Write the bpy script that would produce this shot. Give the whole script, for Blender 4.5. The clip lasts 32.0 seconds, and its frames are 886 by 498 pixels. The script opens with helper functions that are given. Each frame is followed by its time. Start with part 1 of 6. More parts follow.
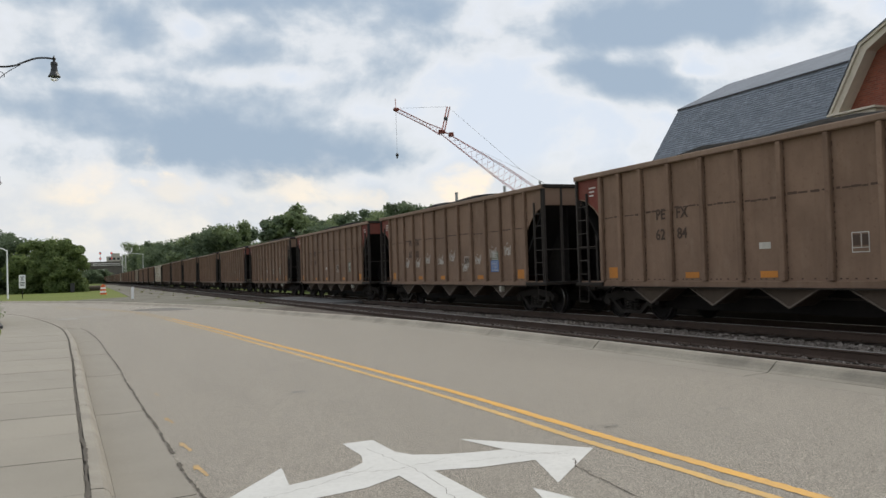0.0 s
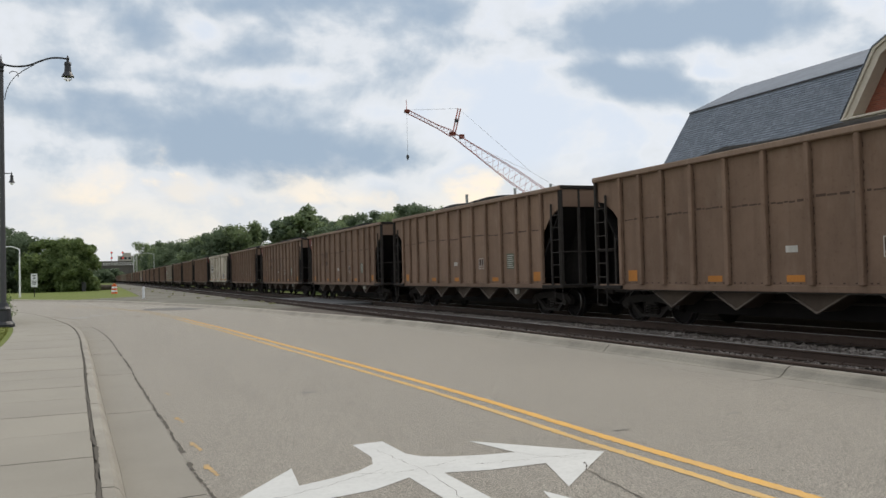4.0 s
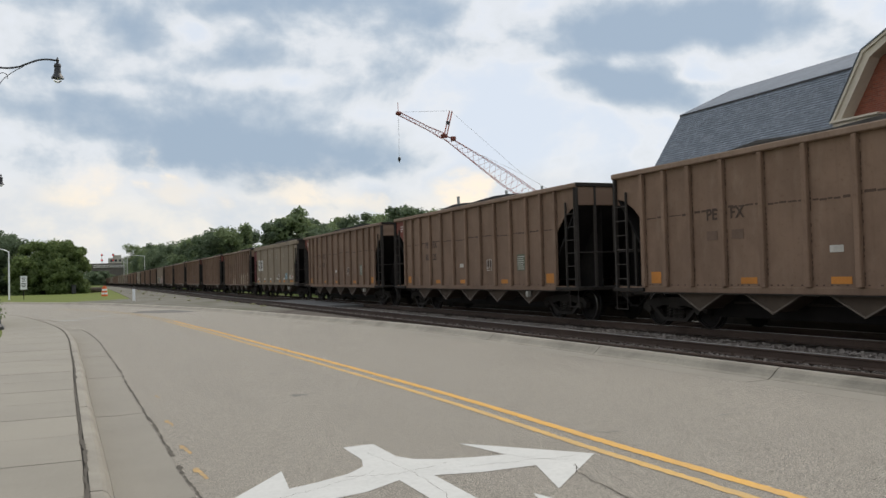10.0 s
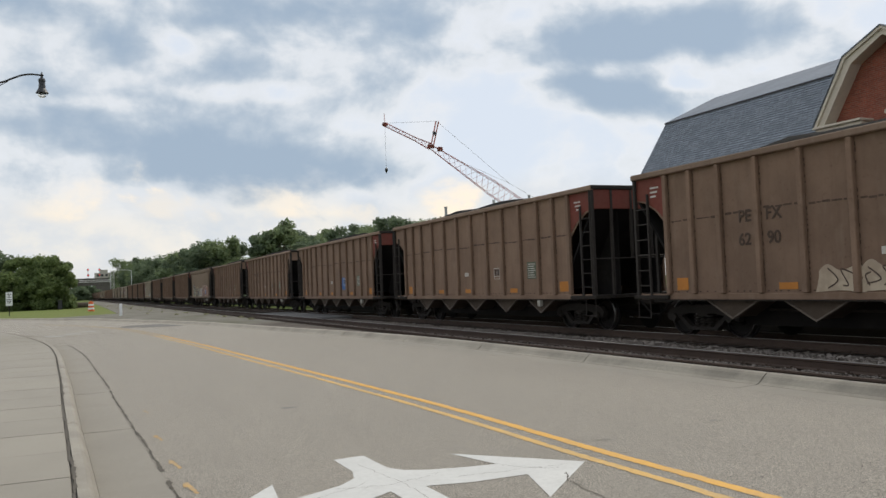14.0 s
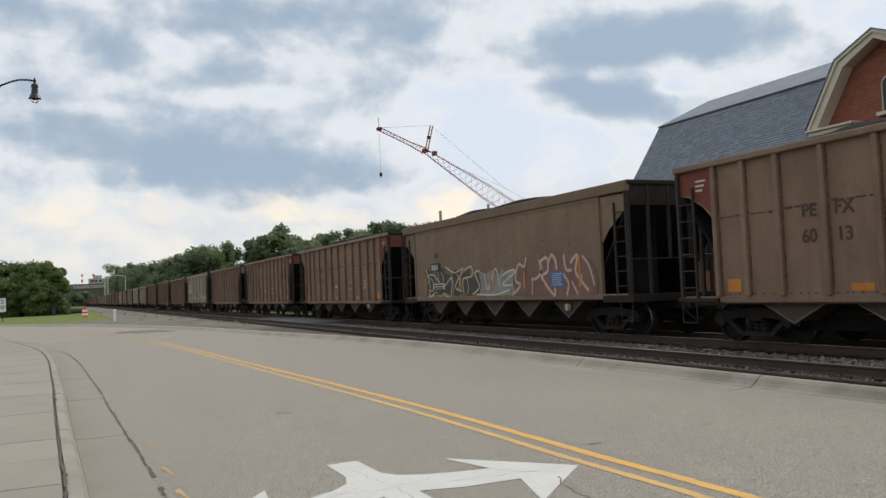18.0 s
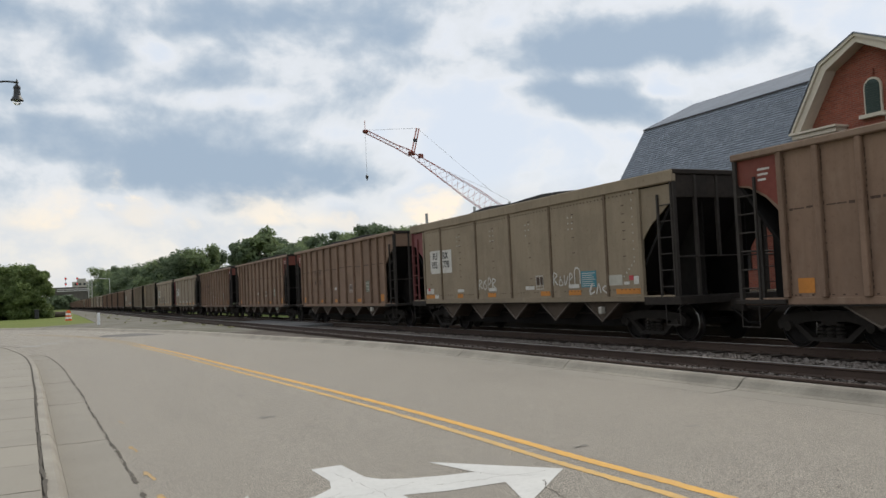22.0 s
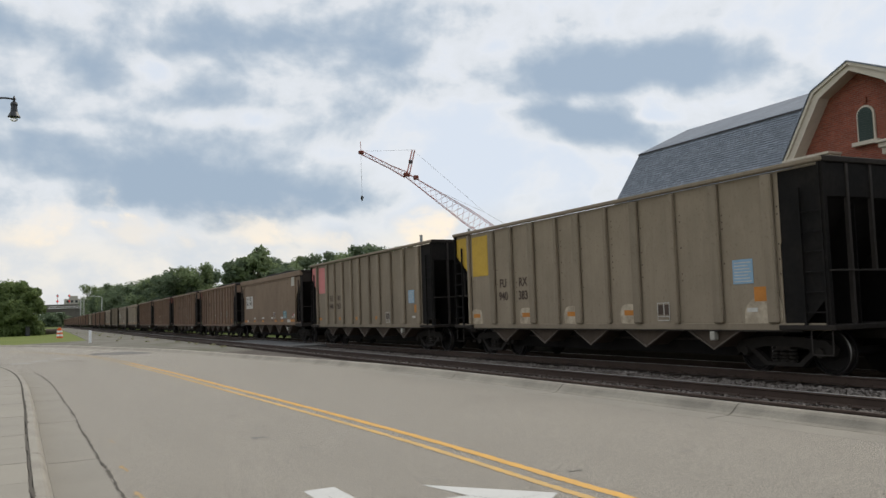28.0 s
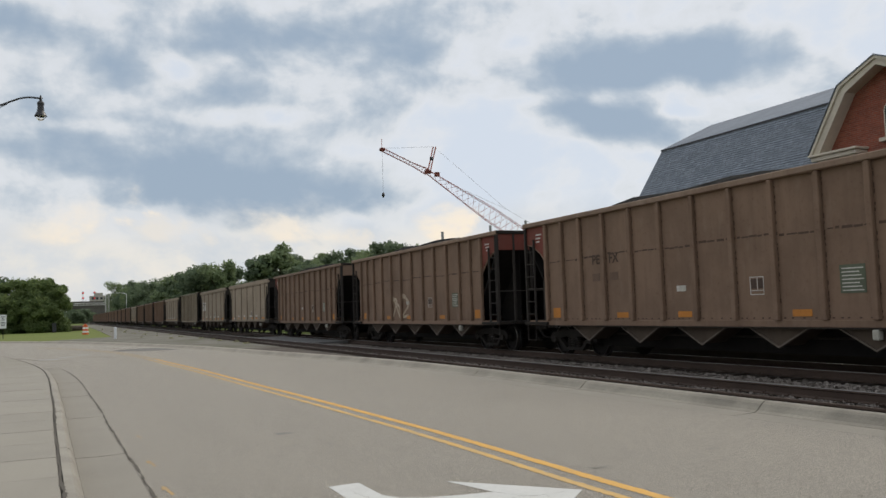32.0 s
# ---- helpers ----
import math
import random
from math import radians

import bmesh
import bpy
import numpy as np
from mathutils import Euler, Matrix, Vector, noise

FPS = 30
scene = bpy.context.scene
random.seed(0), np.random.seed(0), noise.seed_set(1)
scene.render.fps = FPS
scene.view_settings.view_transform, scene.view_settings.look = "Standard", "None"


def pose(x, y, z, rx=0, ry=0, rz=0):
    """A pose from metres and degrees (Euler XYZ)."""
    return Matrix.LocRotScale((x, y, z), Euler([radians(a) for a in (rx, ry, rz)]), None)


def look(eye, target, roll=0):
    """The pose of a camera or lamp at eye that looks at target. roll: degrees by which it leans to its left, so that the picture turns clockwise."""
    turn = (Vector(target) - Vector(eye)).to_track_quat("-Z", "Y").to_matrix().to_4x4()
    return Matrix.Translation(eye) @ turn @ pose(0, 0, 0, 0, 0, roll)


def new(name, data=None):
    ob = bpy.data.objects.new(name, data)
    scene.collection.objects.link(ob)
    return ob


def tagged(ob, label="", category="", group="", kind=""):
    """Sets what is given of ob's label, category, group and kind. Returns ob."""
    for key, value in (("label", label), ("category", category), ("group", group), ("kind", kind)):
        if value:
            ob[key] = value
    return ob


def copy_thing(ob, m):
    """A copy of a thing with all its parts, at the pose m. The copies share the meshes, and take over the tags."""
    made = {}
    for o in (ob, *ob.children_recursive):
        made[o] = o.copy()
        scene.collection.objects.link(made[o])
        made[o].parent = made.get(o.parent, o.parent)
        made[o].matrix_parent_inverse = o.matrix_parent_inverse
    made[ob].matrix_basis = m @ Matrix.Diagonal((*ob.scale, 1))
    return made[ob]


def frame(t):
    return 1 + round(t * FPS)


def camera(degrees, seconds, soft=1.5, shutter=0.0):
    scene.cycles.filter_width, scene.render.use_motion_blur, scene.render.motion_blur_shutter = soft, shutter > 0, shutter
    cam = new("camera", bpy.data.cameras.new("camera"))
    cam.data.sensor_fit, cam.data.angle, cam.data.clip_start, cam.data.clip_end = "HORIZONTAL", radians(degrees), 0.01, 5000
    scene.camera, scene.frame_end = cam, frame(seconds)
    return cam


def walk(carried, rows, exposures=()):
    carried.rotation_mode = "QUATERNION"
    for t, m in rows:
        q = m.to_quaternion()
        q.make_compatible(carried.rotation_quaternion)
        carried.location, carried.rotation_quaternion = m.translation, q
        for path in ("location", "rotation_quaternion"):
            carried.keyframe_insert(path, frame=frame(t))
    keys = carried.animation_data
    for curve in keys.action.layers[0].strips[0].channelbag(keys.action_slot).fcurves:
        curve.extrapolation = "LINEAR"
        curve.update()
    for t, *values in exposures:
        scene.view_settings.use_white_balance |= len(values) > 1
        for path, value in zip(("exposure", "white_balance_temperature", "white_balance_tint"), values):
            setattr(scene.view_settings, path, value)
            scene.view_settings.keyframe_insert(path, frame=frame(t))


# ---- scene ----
# The camera: held by hand at eye height, turning slightly.
cam = camera(56.15, 32.0)
PATH = [
    (0, 0.003, -0.017, 1.616, 91.438, 1.826, -23.416),
    (0.5, 0.004, -0.015, 1.616, 91.443, 1.830, -23.423),
    (1, -0.002, -0.008, 1.616, 91.472, 1.820, -23.276),
    (1.5, 0.002, -0.009, 1.616, 91.502, 1.731, -23.188),
    (2, -0.003, -0.010, 1.617, 91.562, 1.594, -22.948),
    (2.5, -0.005, -0.006, 1.617, 91.539, 1.420, -22.882),
    (3, -0.007, -0.001, 1.617, 91.523, 1.455, -22.834),
    (3.5, -0.006, 0.003, 1.614, 91.554, 1.431, -22.773),
    (5.5, -0.002, 0.004, 1.614, 91.630, 1.318, -22.789),
    (6, 0.000, 0.002, 1.614, 91.601, 1.398, -22.834),
    (6.5, -0.000, 0.001, 1.615, 91.610, 1.458, -22.796),
    (7, 0.000, 0.000, 1.620, 91.671, 1.459, -22.827),
    (7.5, 0.001, 0.003, 1.617, 91.739, 1.393, -22.996),
    (8, 0.010, 0.001, 1.615, 91.696, 1.492, -23.200),
    (8.5, 0.012, -0.001, 1.616, 91.595, 1.532, -23.287),
    (9, 0.009, -0.002, 1.616, 91.578, 1.498, -23.169),
    (9.5, 0.005, -0.002, 1.615, 91.661, 1.428, -23.221),
    (10, 0.004, -0.004, 1.616, 91.718, 1.434, -23.327),
    (10.5, 0.002, -0.007, 1.617, 91.762, 1.470, -23.433),
    (11, -0.003, -0.010, 1.618, 91.805, 1.943, -23.376),
    (11.5, -0.006, -0.012, 1.616, 91.923, 2.330, -23.200),
    (12, -0.011, -0.012, 1.616, 92.032, 2.455, -23.387),
    (12.5, -0.008, -0.013, 1.617, 92.118, 2.335, -23.931),
    (13, -0.007, -0.016, 1.616, 92.221, 2.317, -24.283),
    (13.5, -0.005, -0.014, 1.617, 92.307, 2.245, -24.235),
    (14, -0.003, -0.018, 1.616, 92.396, 2.224, -24.116),
    (14.5, 0.003, -0.018, 1.616, 92.470, 2.304, -24.063),
    (16.5, 0.014, -0.017, 1.617, 92.556, 2.532, -23.847),
    (17, 0.017, -0.018, 1.617, 92.511, 2.468, -24.025),
    (17.5, 0.015, -0.020, 1.617, 92.506, 2.457, -24.238),
    (18, 0.019, -0.025, 1.616, 92.671, 2.465, -24.458),
    (18.5, 0.022, -0.023, 1.616, 92.914, 2.497, -24.777),
    (19, 0.027, -0.021, 1.616, 93.066, 2.442, -25.024),
    (19.5, 0.032, -0.021, 1.618, 93.148, 2.539, -25.134),
    (20, 0.039, -0.018, 1.618, 93.140, 2.654, -25.197),
    (20.5, 0.044, -0.017, 1.616, 93.017, 2.729, -25.226),
    (21, 0.043, -0.012, 1.619, 92.828, 2.653, -25.360),
    (21.5, 0.043, -0.012, 1.619, 92.814, 2.561, -25.386),
    (22, 0.043, -0.011, 1.619, 92.815, 2.556, -25.393),
    (22.5, 0.043, -0.012, 1.619, 92.986, 2.468, -25.421),
    (23, 0.041, -0.011, 1.618, 93.167, 2.442, -25.467),
    (23.5, 0.041, -0.012, 1.618, 93.276, 2.332, -25.529),
    (24, 0.038, -0.016, 1.618, 93.411, 2.233, -25.633),
    (24.5, 0.034, -0.016, 1.620, 93.636, 2.154, -25.607),
    (25, 0.030, -0.011, 1.621, 93.911, 2.150, -25.723),
    (25.5, 0.029, -0.009, 1.619, 94.058, 2.075, -25.809),
    (27.5, 0.024, -0.008, 1.618, 94.223, 1.962, -25.836),
    (28, 0.021, -0.005, 1.619, 94.290, 1.883, -25.845),
    (28.5, 0.016, -0.001, 1.619, 94.284, 1.981, -25.702),
    (29, 0.010, -0.002, 1.616, 94.201, 2.054, -25.242),
    (29.5, 0.006, 0.001, 1.618, 94.132, 1.981, -24.917),
    (30, 0.002, -0.002, 1.616, 94.137, 1.795, -24.863),
    (30.5, -0.003, -0.005, 1.619, 94.164, 1.813, -24.760),
    (31, -0.004, -0.003, 1.618, 94.135, 1.902, -24.668),
    (31.5, -0.006, -0.000, 1.619, 94.147, 2.034, -24.439),
    (32, -0.005, -0.000, 1.619, 94.117, 1.881, -24.390),
]
walk(cam, [(t, pose(x, y, z, rx, ry, rz)) for t, x, y, z, rx, ry, rz in PATH],
     [(0.0, 0.0), (23.0, 0.0), (25.0, -0.06), (28.0, -0.03), (31.0, -0.04), (32.0, -0.13)])

# ---------------------------------------------------------------- light
SUN_AZ, SUN_EL = 60.0, 48.0        # degrees from the track's line towards the far side, and above the horizon


def sky():
    world = bpy.data.worlds.new("sky")
    scene.world = world
    world.use_nodes = True
    nt = world.node_tree
    nt.nodes.clear()
    n = NT(nt)
    out = nt.nodes.new("ShaderNodeOutputWorld")
    bg = nt.nodes.new("ShaderNodeBackground")
    nt.links.new(bg.outputs[0], out.inputs[0])
    co = nt.nodes.new("ShaderNodeTexCoord").outputs["Generated"]
    x, y, z = n.split(co)
    az = n.math("ARCTAN2", x, y)
    el = n.math("ARCSINE", z)
    warp = n.noise(n.combine(n.mul(az, 1.0), n.mul(el, 1.6), 5.0), 3.0, 3.0, 0.5)
    azw, elw = n.math("ADD", az, n.mul(warp, 0.10)), n.math("ADD", el, n.mul(warp, 0.05))
    f1 = n.noise(n.combine(azw, n.mul(elw, 1.5), 0.0), 7.0, 5.0, 0.50)
    f2 = n.noise(n.combine(azw, n.mul(elw, 1.3), 3.0), 19.0, 6.0, 0.55)
    f3 = n.noise(n.combine(n.math("ADD", azw, 0.010), n.mul(n.math("ADD", elw, 0.016), 1.5), 0.0), 7.0, 5.0, 0.50)
    lit = n.math("SUBTRACT", f1, f3)                  # heads of the clouds catch the light, their feet lie in shade
    dens = n.math("ADD", n.math("ADD", n.mul(f1, 1.05), n.mul(f2, 0.55)), -0.15)
    # where the decks lie thick and where they break: azimuth, elevation, half width, half height (radians), weight
    for a, e, w, h, weight in CLOUDS:
        da = n.math("DIVIDE", n.math("SUBTRACT", azw, a), w)
        de = n.math("DIVIDE", n.math("SUBTRACT", elw, e), h)
        d = n.math("SQRT", n.math("ADD", n.mul(da, da), n.mul(de, de)))
        dens = n.math("ADD", dens, n.mul(n.smooth(d, 1.7, 0.0), weight))
    thick = n.smooth(n.math("SUBTRACT", n.math("ADD", dens, n.mul(n.math("SUBTRACT", f2, 0.5), 0.22)), n.mul(lit, 1.3)), 0.42, 1.30)
    cloud = n.ramp(thick, [(0.0, (0.69, 0.755, 0.85)), (0.22, (0.77, 0.80, 0.845)), (0.40, (0.735, 0.765, 0.80)), (0.58, (0.60, 0.655, 0.715)), (0.78, (0.46, 0.535, 0.62)), (1.0, (0.35, 0.44, 0.55))])
    low = n.ramp(n.smooth(n.math("ADD", n.mul(f1, 0.55), n.mul(f2, 0.45)), 0.36, 0.62), [(0.0, (0.66, 0.70, 0.75)), (0.5, (0.745, 0.755, 0.765)), (0.75, (0.81, 0.795, 0.765)), (1.0, (0.87, 0.83, 0.77))])
    for a, e, w, h, weight in CREAM:
        da = n.math("DIVIDE", n.math("SUBTRACT", n.math("ADD", azw, n.mul(f2, 0.05)), a + 0.07), w)
        de = n.math("DIVIDE", n.math("SUBTRACT", elw, e + 0.02), h)
        d = n.math("ADD", n.math("SQRT", n.math("ADD", n.mul(da, da), n.mul(de, de))), n.mul(n.math("SUBTRACT", f2, 0.5), 4.2))
        low = n.mix(n.mul(n.smooth(d, 1.5, 0.3), weight), low, (1.02, 0.89, 0.72))
    col = n.mix(n.smooth(n.math("ADD", el, n.mul(n.math("SUBTRACT", f2, 0.5), 0.10)), 0.080, 0.140), low, cloud)
    col = n.mix(n.smooth(el, 0.045, -0.02), col, (0.74, 0.74, 0.73))
    nishita = nt.nodes.new("ShaderNodeTexSky")
    nishita.sky_type, nishita.sun_disc = "NISHITA", False
    nishita.sun_elevation, nishita.sun_rotation = radians(SUN_EL), radians(SUN_AZ)
    col = n.mix(0.06, col, n.vscale(nishita.outputs[0], 0.10))
    nt.links.new(col, bg.inputs[0])
    bg.inputs[1].default_value = SKY_POWER
    return world


SKY_POWER = 1.06
CLOUDS = [
    (-0.001, 0.339, 0.086, 0.019, 0.41),
    (0.114, 0.317, 0.043, 0.033, 0.36),
    (0.335, 0.349, 0.133, 0.034, 0.47),
    (0.452, 0.319, 0.043, 0.030, 0.37),
    (0.361, 0.292, 0.086, 0.030, 0.20),
    (0.239, 0.291, 0.047, 0.021, 0.19),
    (0.153, 0.203, 0.235, 0.043, 0.25),
    (0.210, 0.165, 0.148, 0.029, 0.45),
    (0.303, 0.188, 0.101, 0.034, 0.28),
    (0.027, 0.205, 0.086, 0.021, 0.15),
    (0.394, 0.256, 0.070, 0.021, 0.17),
    (0.404, 0.165, 0.075, 0.018, 0.42),
    (0.676, 0.300, 0.117, 0.027, 0.49),
    (0.774, 0.308, 0.101, 0.025, 0.40),
    (0.666, 0.241, 0.086, 0.019, 0.40),
    (0.730, 0.222, 0.070, 0.018, 0.30),
    (0.835, 0.311, 0.070, 0.021, 0.27),
    (0.607, 0.255, 0.039, 0.010, 0.18),
    (0.171, 0.304, 0.034, 0.026, -0.40),
    (0.245, 0.256, 0.082, 0.010, -0.25),
    (0.083, 0.241, 0.068, 0.008, -0.15),
    (0.386, 0.223, 0.041, 0.012, -0.20),
    (0.467, 0.350, 0.027, 0.010, -0.25),
    (0.517, 0.228, 0.068, 0.102, -0.30),
    (0.770, 0.246, 0.034, 0.007, -0.25),
    (0.921, 0.291, 0.041, 0.027, 0.12),
    (0.044, 0.172, 0.082, 0.010, -0.15),
    (0.399, 0.206, 0.054, 0.014, -0.10),
    (0.520, 0.141, 0.082, 0.027, -0.20),
    (0.130, 0.250, 0.330, 0.100, 0.24),
    (0.300, 0.370, 0.300, 0.050, 0.14),
    (0.740, 0.290, 0.220, 0.080, 0.27),
]
# sunlit cloud heads low over the trees
CREAM = [
    (0.004, 0.130, 0.041, 0.031, 0.9),
    (0.044, 0.144, 0.027, 0.014, 0.7),
    (-0.007, 0.103, 0.041, 0.014, 0.6),
    (0.109, 0.103, 0.041, 0.014, 0.5),
    (0.241, 0.112, 0.034, 0.015, 0.7),
    (0.444, 0.110, 0.027, 0.020, 1.0),
    (0.301, 0.101, 0.041, 0.010, 0.5),
]


class NT:
    """Short ways to write node trees."""

    def __init__(self, tree):
        self.t = tree

    def put(self, node, socket, value):
        if isinstance(value, bpy.types.NodeSocket):
            self.t.links.new(value, node.inputs[socket])
        elif isinstance(value, tuple) and len(value) == 3 and node.inputs[socket].type == "RGBA":
            node.inputs[socket].default_value = (*value, 1)
        else:
            node.inputs[socket].default_value = value

    def math(self, op, a, b=None, c=None):
        m = self.t.nodes.new("ShaderNodeMath")
        m.operation = op
        for i, v in enumerate((a, b, c)):
            if v is not None:
                self.put(m, i, v)
        return m.outputs[0]

    def mul(self, a, b):
        return self.math("MULTIPLY", a, b)

    def split(self, v):
        s = self.t.nodes.new("ShaderNodeSeparateXYZ")
        self.put(s, 0, v)
        return s.outputs[0], s.outputs[1], s.outputs[2]

    def combine(self, x, y, z):
        s = self.t.nodes.new("ShaderNodeCombineXYZ")
        for i, v in enumerate((x, y, z)):
            self.put(s, i, v)
        return s.outputs[0]

    def vscale(self, v, k):
        s = self.t.nodes.new("ShaderNodeVectorMath")
        s.operation = "SCALE"
        self.put(s, 0, v)
        self.put(s, "Scale", k)
        return s.outputs[0]

    def noise(self, co, scale, detail=4.0, rough=0.55):
        s = self.t.nodes.new("ShaderNodeTexNoise")
        if co is not None:
            self.put(s, "Vector", co)
        self.put(s, "Scale", scale)
        self.put(s, "Detail", detail)
        self.put(s, "Roughness", rough)
        return s.outputs[0]

    def smooth(self, v, lo, hi):
        s = self.t.nodes.new("ShaderNodeMapRange")
        s.interpolation_type = "SMOOTHSTEP"
        flip = lo > hi
        self.put(s, 0, v)
        self.put(s, 1, min(lo, hi))
        self.put(s, 2, max(lo, hi))
        self.put(s, 3, 1.0 if flip else 0.0)
        self.put(s, 4, 0.0 if flip else 1.0)
        return s.outputs[0]

    def ramp(self, v, stops):
        s = self.t.nodes.new("ShaderNodeValToRGB")
        self.put(s, 0, v)
        e = s.color_ramp.elements
        while len(e) < len(stops):
            e.new(0.5)
        for el, (p, c) in zip(e, stops):
            el.position, el.color = p, (*c, 1) if isinstance(c, tuple) else (c, c, c, 1)
        return s.outputs[0]

    def mix(self, f, a, b, blend="MIX"):
        s = self.t.nodes.new("ShaderNodeMix")
        s.data_type, s.blend_type = "RGBA", blend
        self.put(s, 0, f)
        self.put(s, 6, a)
        self.put(s, 7, b)
        return s.outputs[2]

    def object_co(self):
        return self.t.nodes.new("ShaderNodeTexCoord").outputs["Object"]

    def random(self):
        return self.t.nodes.new("ShaderNodeObjectInfo").outputs["Random"]

    def island(self):
        return self.t.nodes.new("ShaderNodeNewGeometry").outputs["Random Per Island"]

    def position(self):
        return self.t.nodes.new("ShaderNodeNewGeometry").outputs["Position"]


sky()
sun = new("sun", bpy.data.lights.new("sun", "SUN"))
sun.data.energy, sun.data.angle, sun.data.color = 2.1, radians(25), (1.0, 0.92, 0.80)
sun.matrix_world = look((60 * math.sin(radians(SUN_AZ)), 60 * math.cos(radians(SUN_AZ)), 60 * math.tan(radians(SUN_EL))), (0, 0, 0))
scene.view_settings.exposure = 0.0

# ---------------------------------------------------------------- materials


def material(name, colour, rough=0.7, metal=0.0, dark=None, grain=30.0, stain=1.5, amount=0.35, bump=0.0, bump_scale=None, world=False, vary=0.0, spec=0.5):
    """A surface whose colour wanders between colour and dark at two scales, with fine relief."""
    m = bpy.data.materials.new(name)
    m.use_nodes = True
    n = NT(m.node_tree)
    b = m.node_tree.nodes["Principled BSDF"]
    co = n.position() if world else n.object_co()
    dark = dark or tuple(c * 0.6 for c in colour)
    big = n.smooth(n.noise(co, stain, 5.0, 0.6), 0.35, 0.7)
    fine = n.noise(co, grain, 5.0, 0.6)
    c = n.mix(n.mul(big, amount), colour, dark)
    c = n.mix(n.mul(n.smooth(fine, 0.4, 0.75), amount), c, tuple(k * 0.75 for k in colour))
    if vary:
        v = n.math("ADD", n.mul(n.random(), 2 * vary), 1.0 - vary)
        c = n.mix(1.0, c, n.combine(v, v, v), "MULTIPLY")
    n.put(b, "Base Color", c)
    n.put(b, "Roughness", n.math("ADD", n.mul(fine, 0.2), rough - 0.1))
    n.put(b, "Metallic", metal)
    n.put(b, "Specular IOR Level", spec)
    if bump:
        u = m.node_tree.nodes.new("ShaderNodeBump")
        n.put(u, "Strength", bump)
        n.put(u, "Distance", 0.02)
        n.put(u, "Height", n.noise(co, bump_scale or grain, 4.0, 0.6))
        m.node_tree.links.new(u.outputs[0], b.inputs["Normal"])
    return m


def masonry(name, colours, mortar, scale, w, h, bump):
    """Bricks or slates too far off to build one by one: joints and uneven tones at true size, laid along y and z."""
    m = bpy.data.materials.new(name)
    m.use_nodes = True
    n = NT(m.node_tree)
    b = m.node_tree.nodes["Principled BSDF"]
    x, y, z = n.split(n.position())
    t = m.node_tree.nodes.new("ShaderNodeTexBrick")
    n.put(t, "Vector", n.combine(n.math("ADD", x, y), z, 0.0))
    for s, v in (("Scale", scale), ("Brick Width", w), ("Row Height", h), ("Mortar Size", 0.008), ("Bias", 0.0), ("Color1", colours[0]), ("Color2", colours[1]), ("Mortar", mortar)):
        n.put(t, s, v)
    fine = n.noise(n.position(), 3.0, 5.0, 0.65)
    c = n.mix(n.mul(n.smooth(fine, 0.4, 0.75), 0.5), t.outputs[0], tuple(k * 0.6 for k in colours[0]))
    n.put(b, "Base Color", c)
    n.put(b, "Roughness", 0.85)
    n.put(b, "Specular IOR Level", 0.3)
    u = m.node_tree.nodes.new("ShaderNodeBump")
    n.put(u, "Strength", bump)
    n.put(u, "Distance", 0.01)
    n.put(u, "Height", n.math("SUBTRACT", 1.0, t.outputs[1]))
    m.node_tree.links.new(u.outputs[0], b.inputs["Normal"])
    return m


def car_paint(name, colour, dark, dust, blotch=0.6, blotch_scale=0.7, vary=0.12, edge=(0.36, 0.66)):
    """Weathered car paint: large blotches, streaks running down, rust specks, pale dust."""
    m = bpy.data.materials.new(name)
    m.use_nodes = True
    n = NT(m.node_tree)
    b = m.node_tree.nodes["Principled BSDF"]
    co = n.object_co()
    x, y, z = n.split(co)
    r = n.mul(n.random(), 40.0)
    big = n.smooth(n.noise(n.combine(r, y, z), blotch_scale, 5.0, 0.62), edge[0], edge[1])
    streak = n.smooth(n.noise(n.combine(r, n.mul(y, 6.0), n.mul(z, 0.5)), 1.0, 5.0, 0.65), 0.45, 0.75)
    fine = n.noise(co, 14.0, 6.0, 0.65)
    c = n.mix(n.mul(big, blotch), colour, dark)
    c = n.mix(n.mul(streak, 0.45), c, dark)
    c = n.mix(n.mul(n.smooth(n.noise(n.combine(r, n.mul(y, 2.5), n.mul(z, 0.9)), 1.3, 5.0, 0.6), 0.5, 0.8), 0.5), c, dust)
    c = n.mix(n.mul(n.smooth(fine, 0.55, 0.8), 0.5), c, (0.07, 0.035, 0.022))
    v = n.math("ADD", n.mul(n.random(), 2 * vary), 1.0 - vary)
    c = n.mix(1.0, c, n.combine(v, v, v), "MULTIPLY")
    n.put(b, "Base Color", c)
    n.put(b, "Roughness", n.math("ADD", n.mul(fine, 0.25), 0.62))
    n.put(b, "Specular IOR Level", 0.25)
    u = m.node_tree.nodes.new("ShaderNodeBump")
    n.put(u, "Strength", 0.25)
    n.put(u, "Distance", 0.03)
    n.put(u, "Height", n.math("ADD", n.noise(co, 1.6, 3.0, 0.5), n.mul(fine, 0.15)))
    m.node_tree.links.new(u.outputs[0], b.inputs["Normal"])
    return m


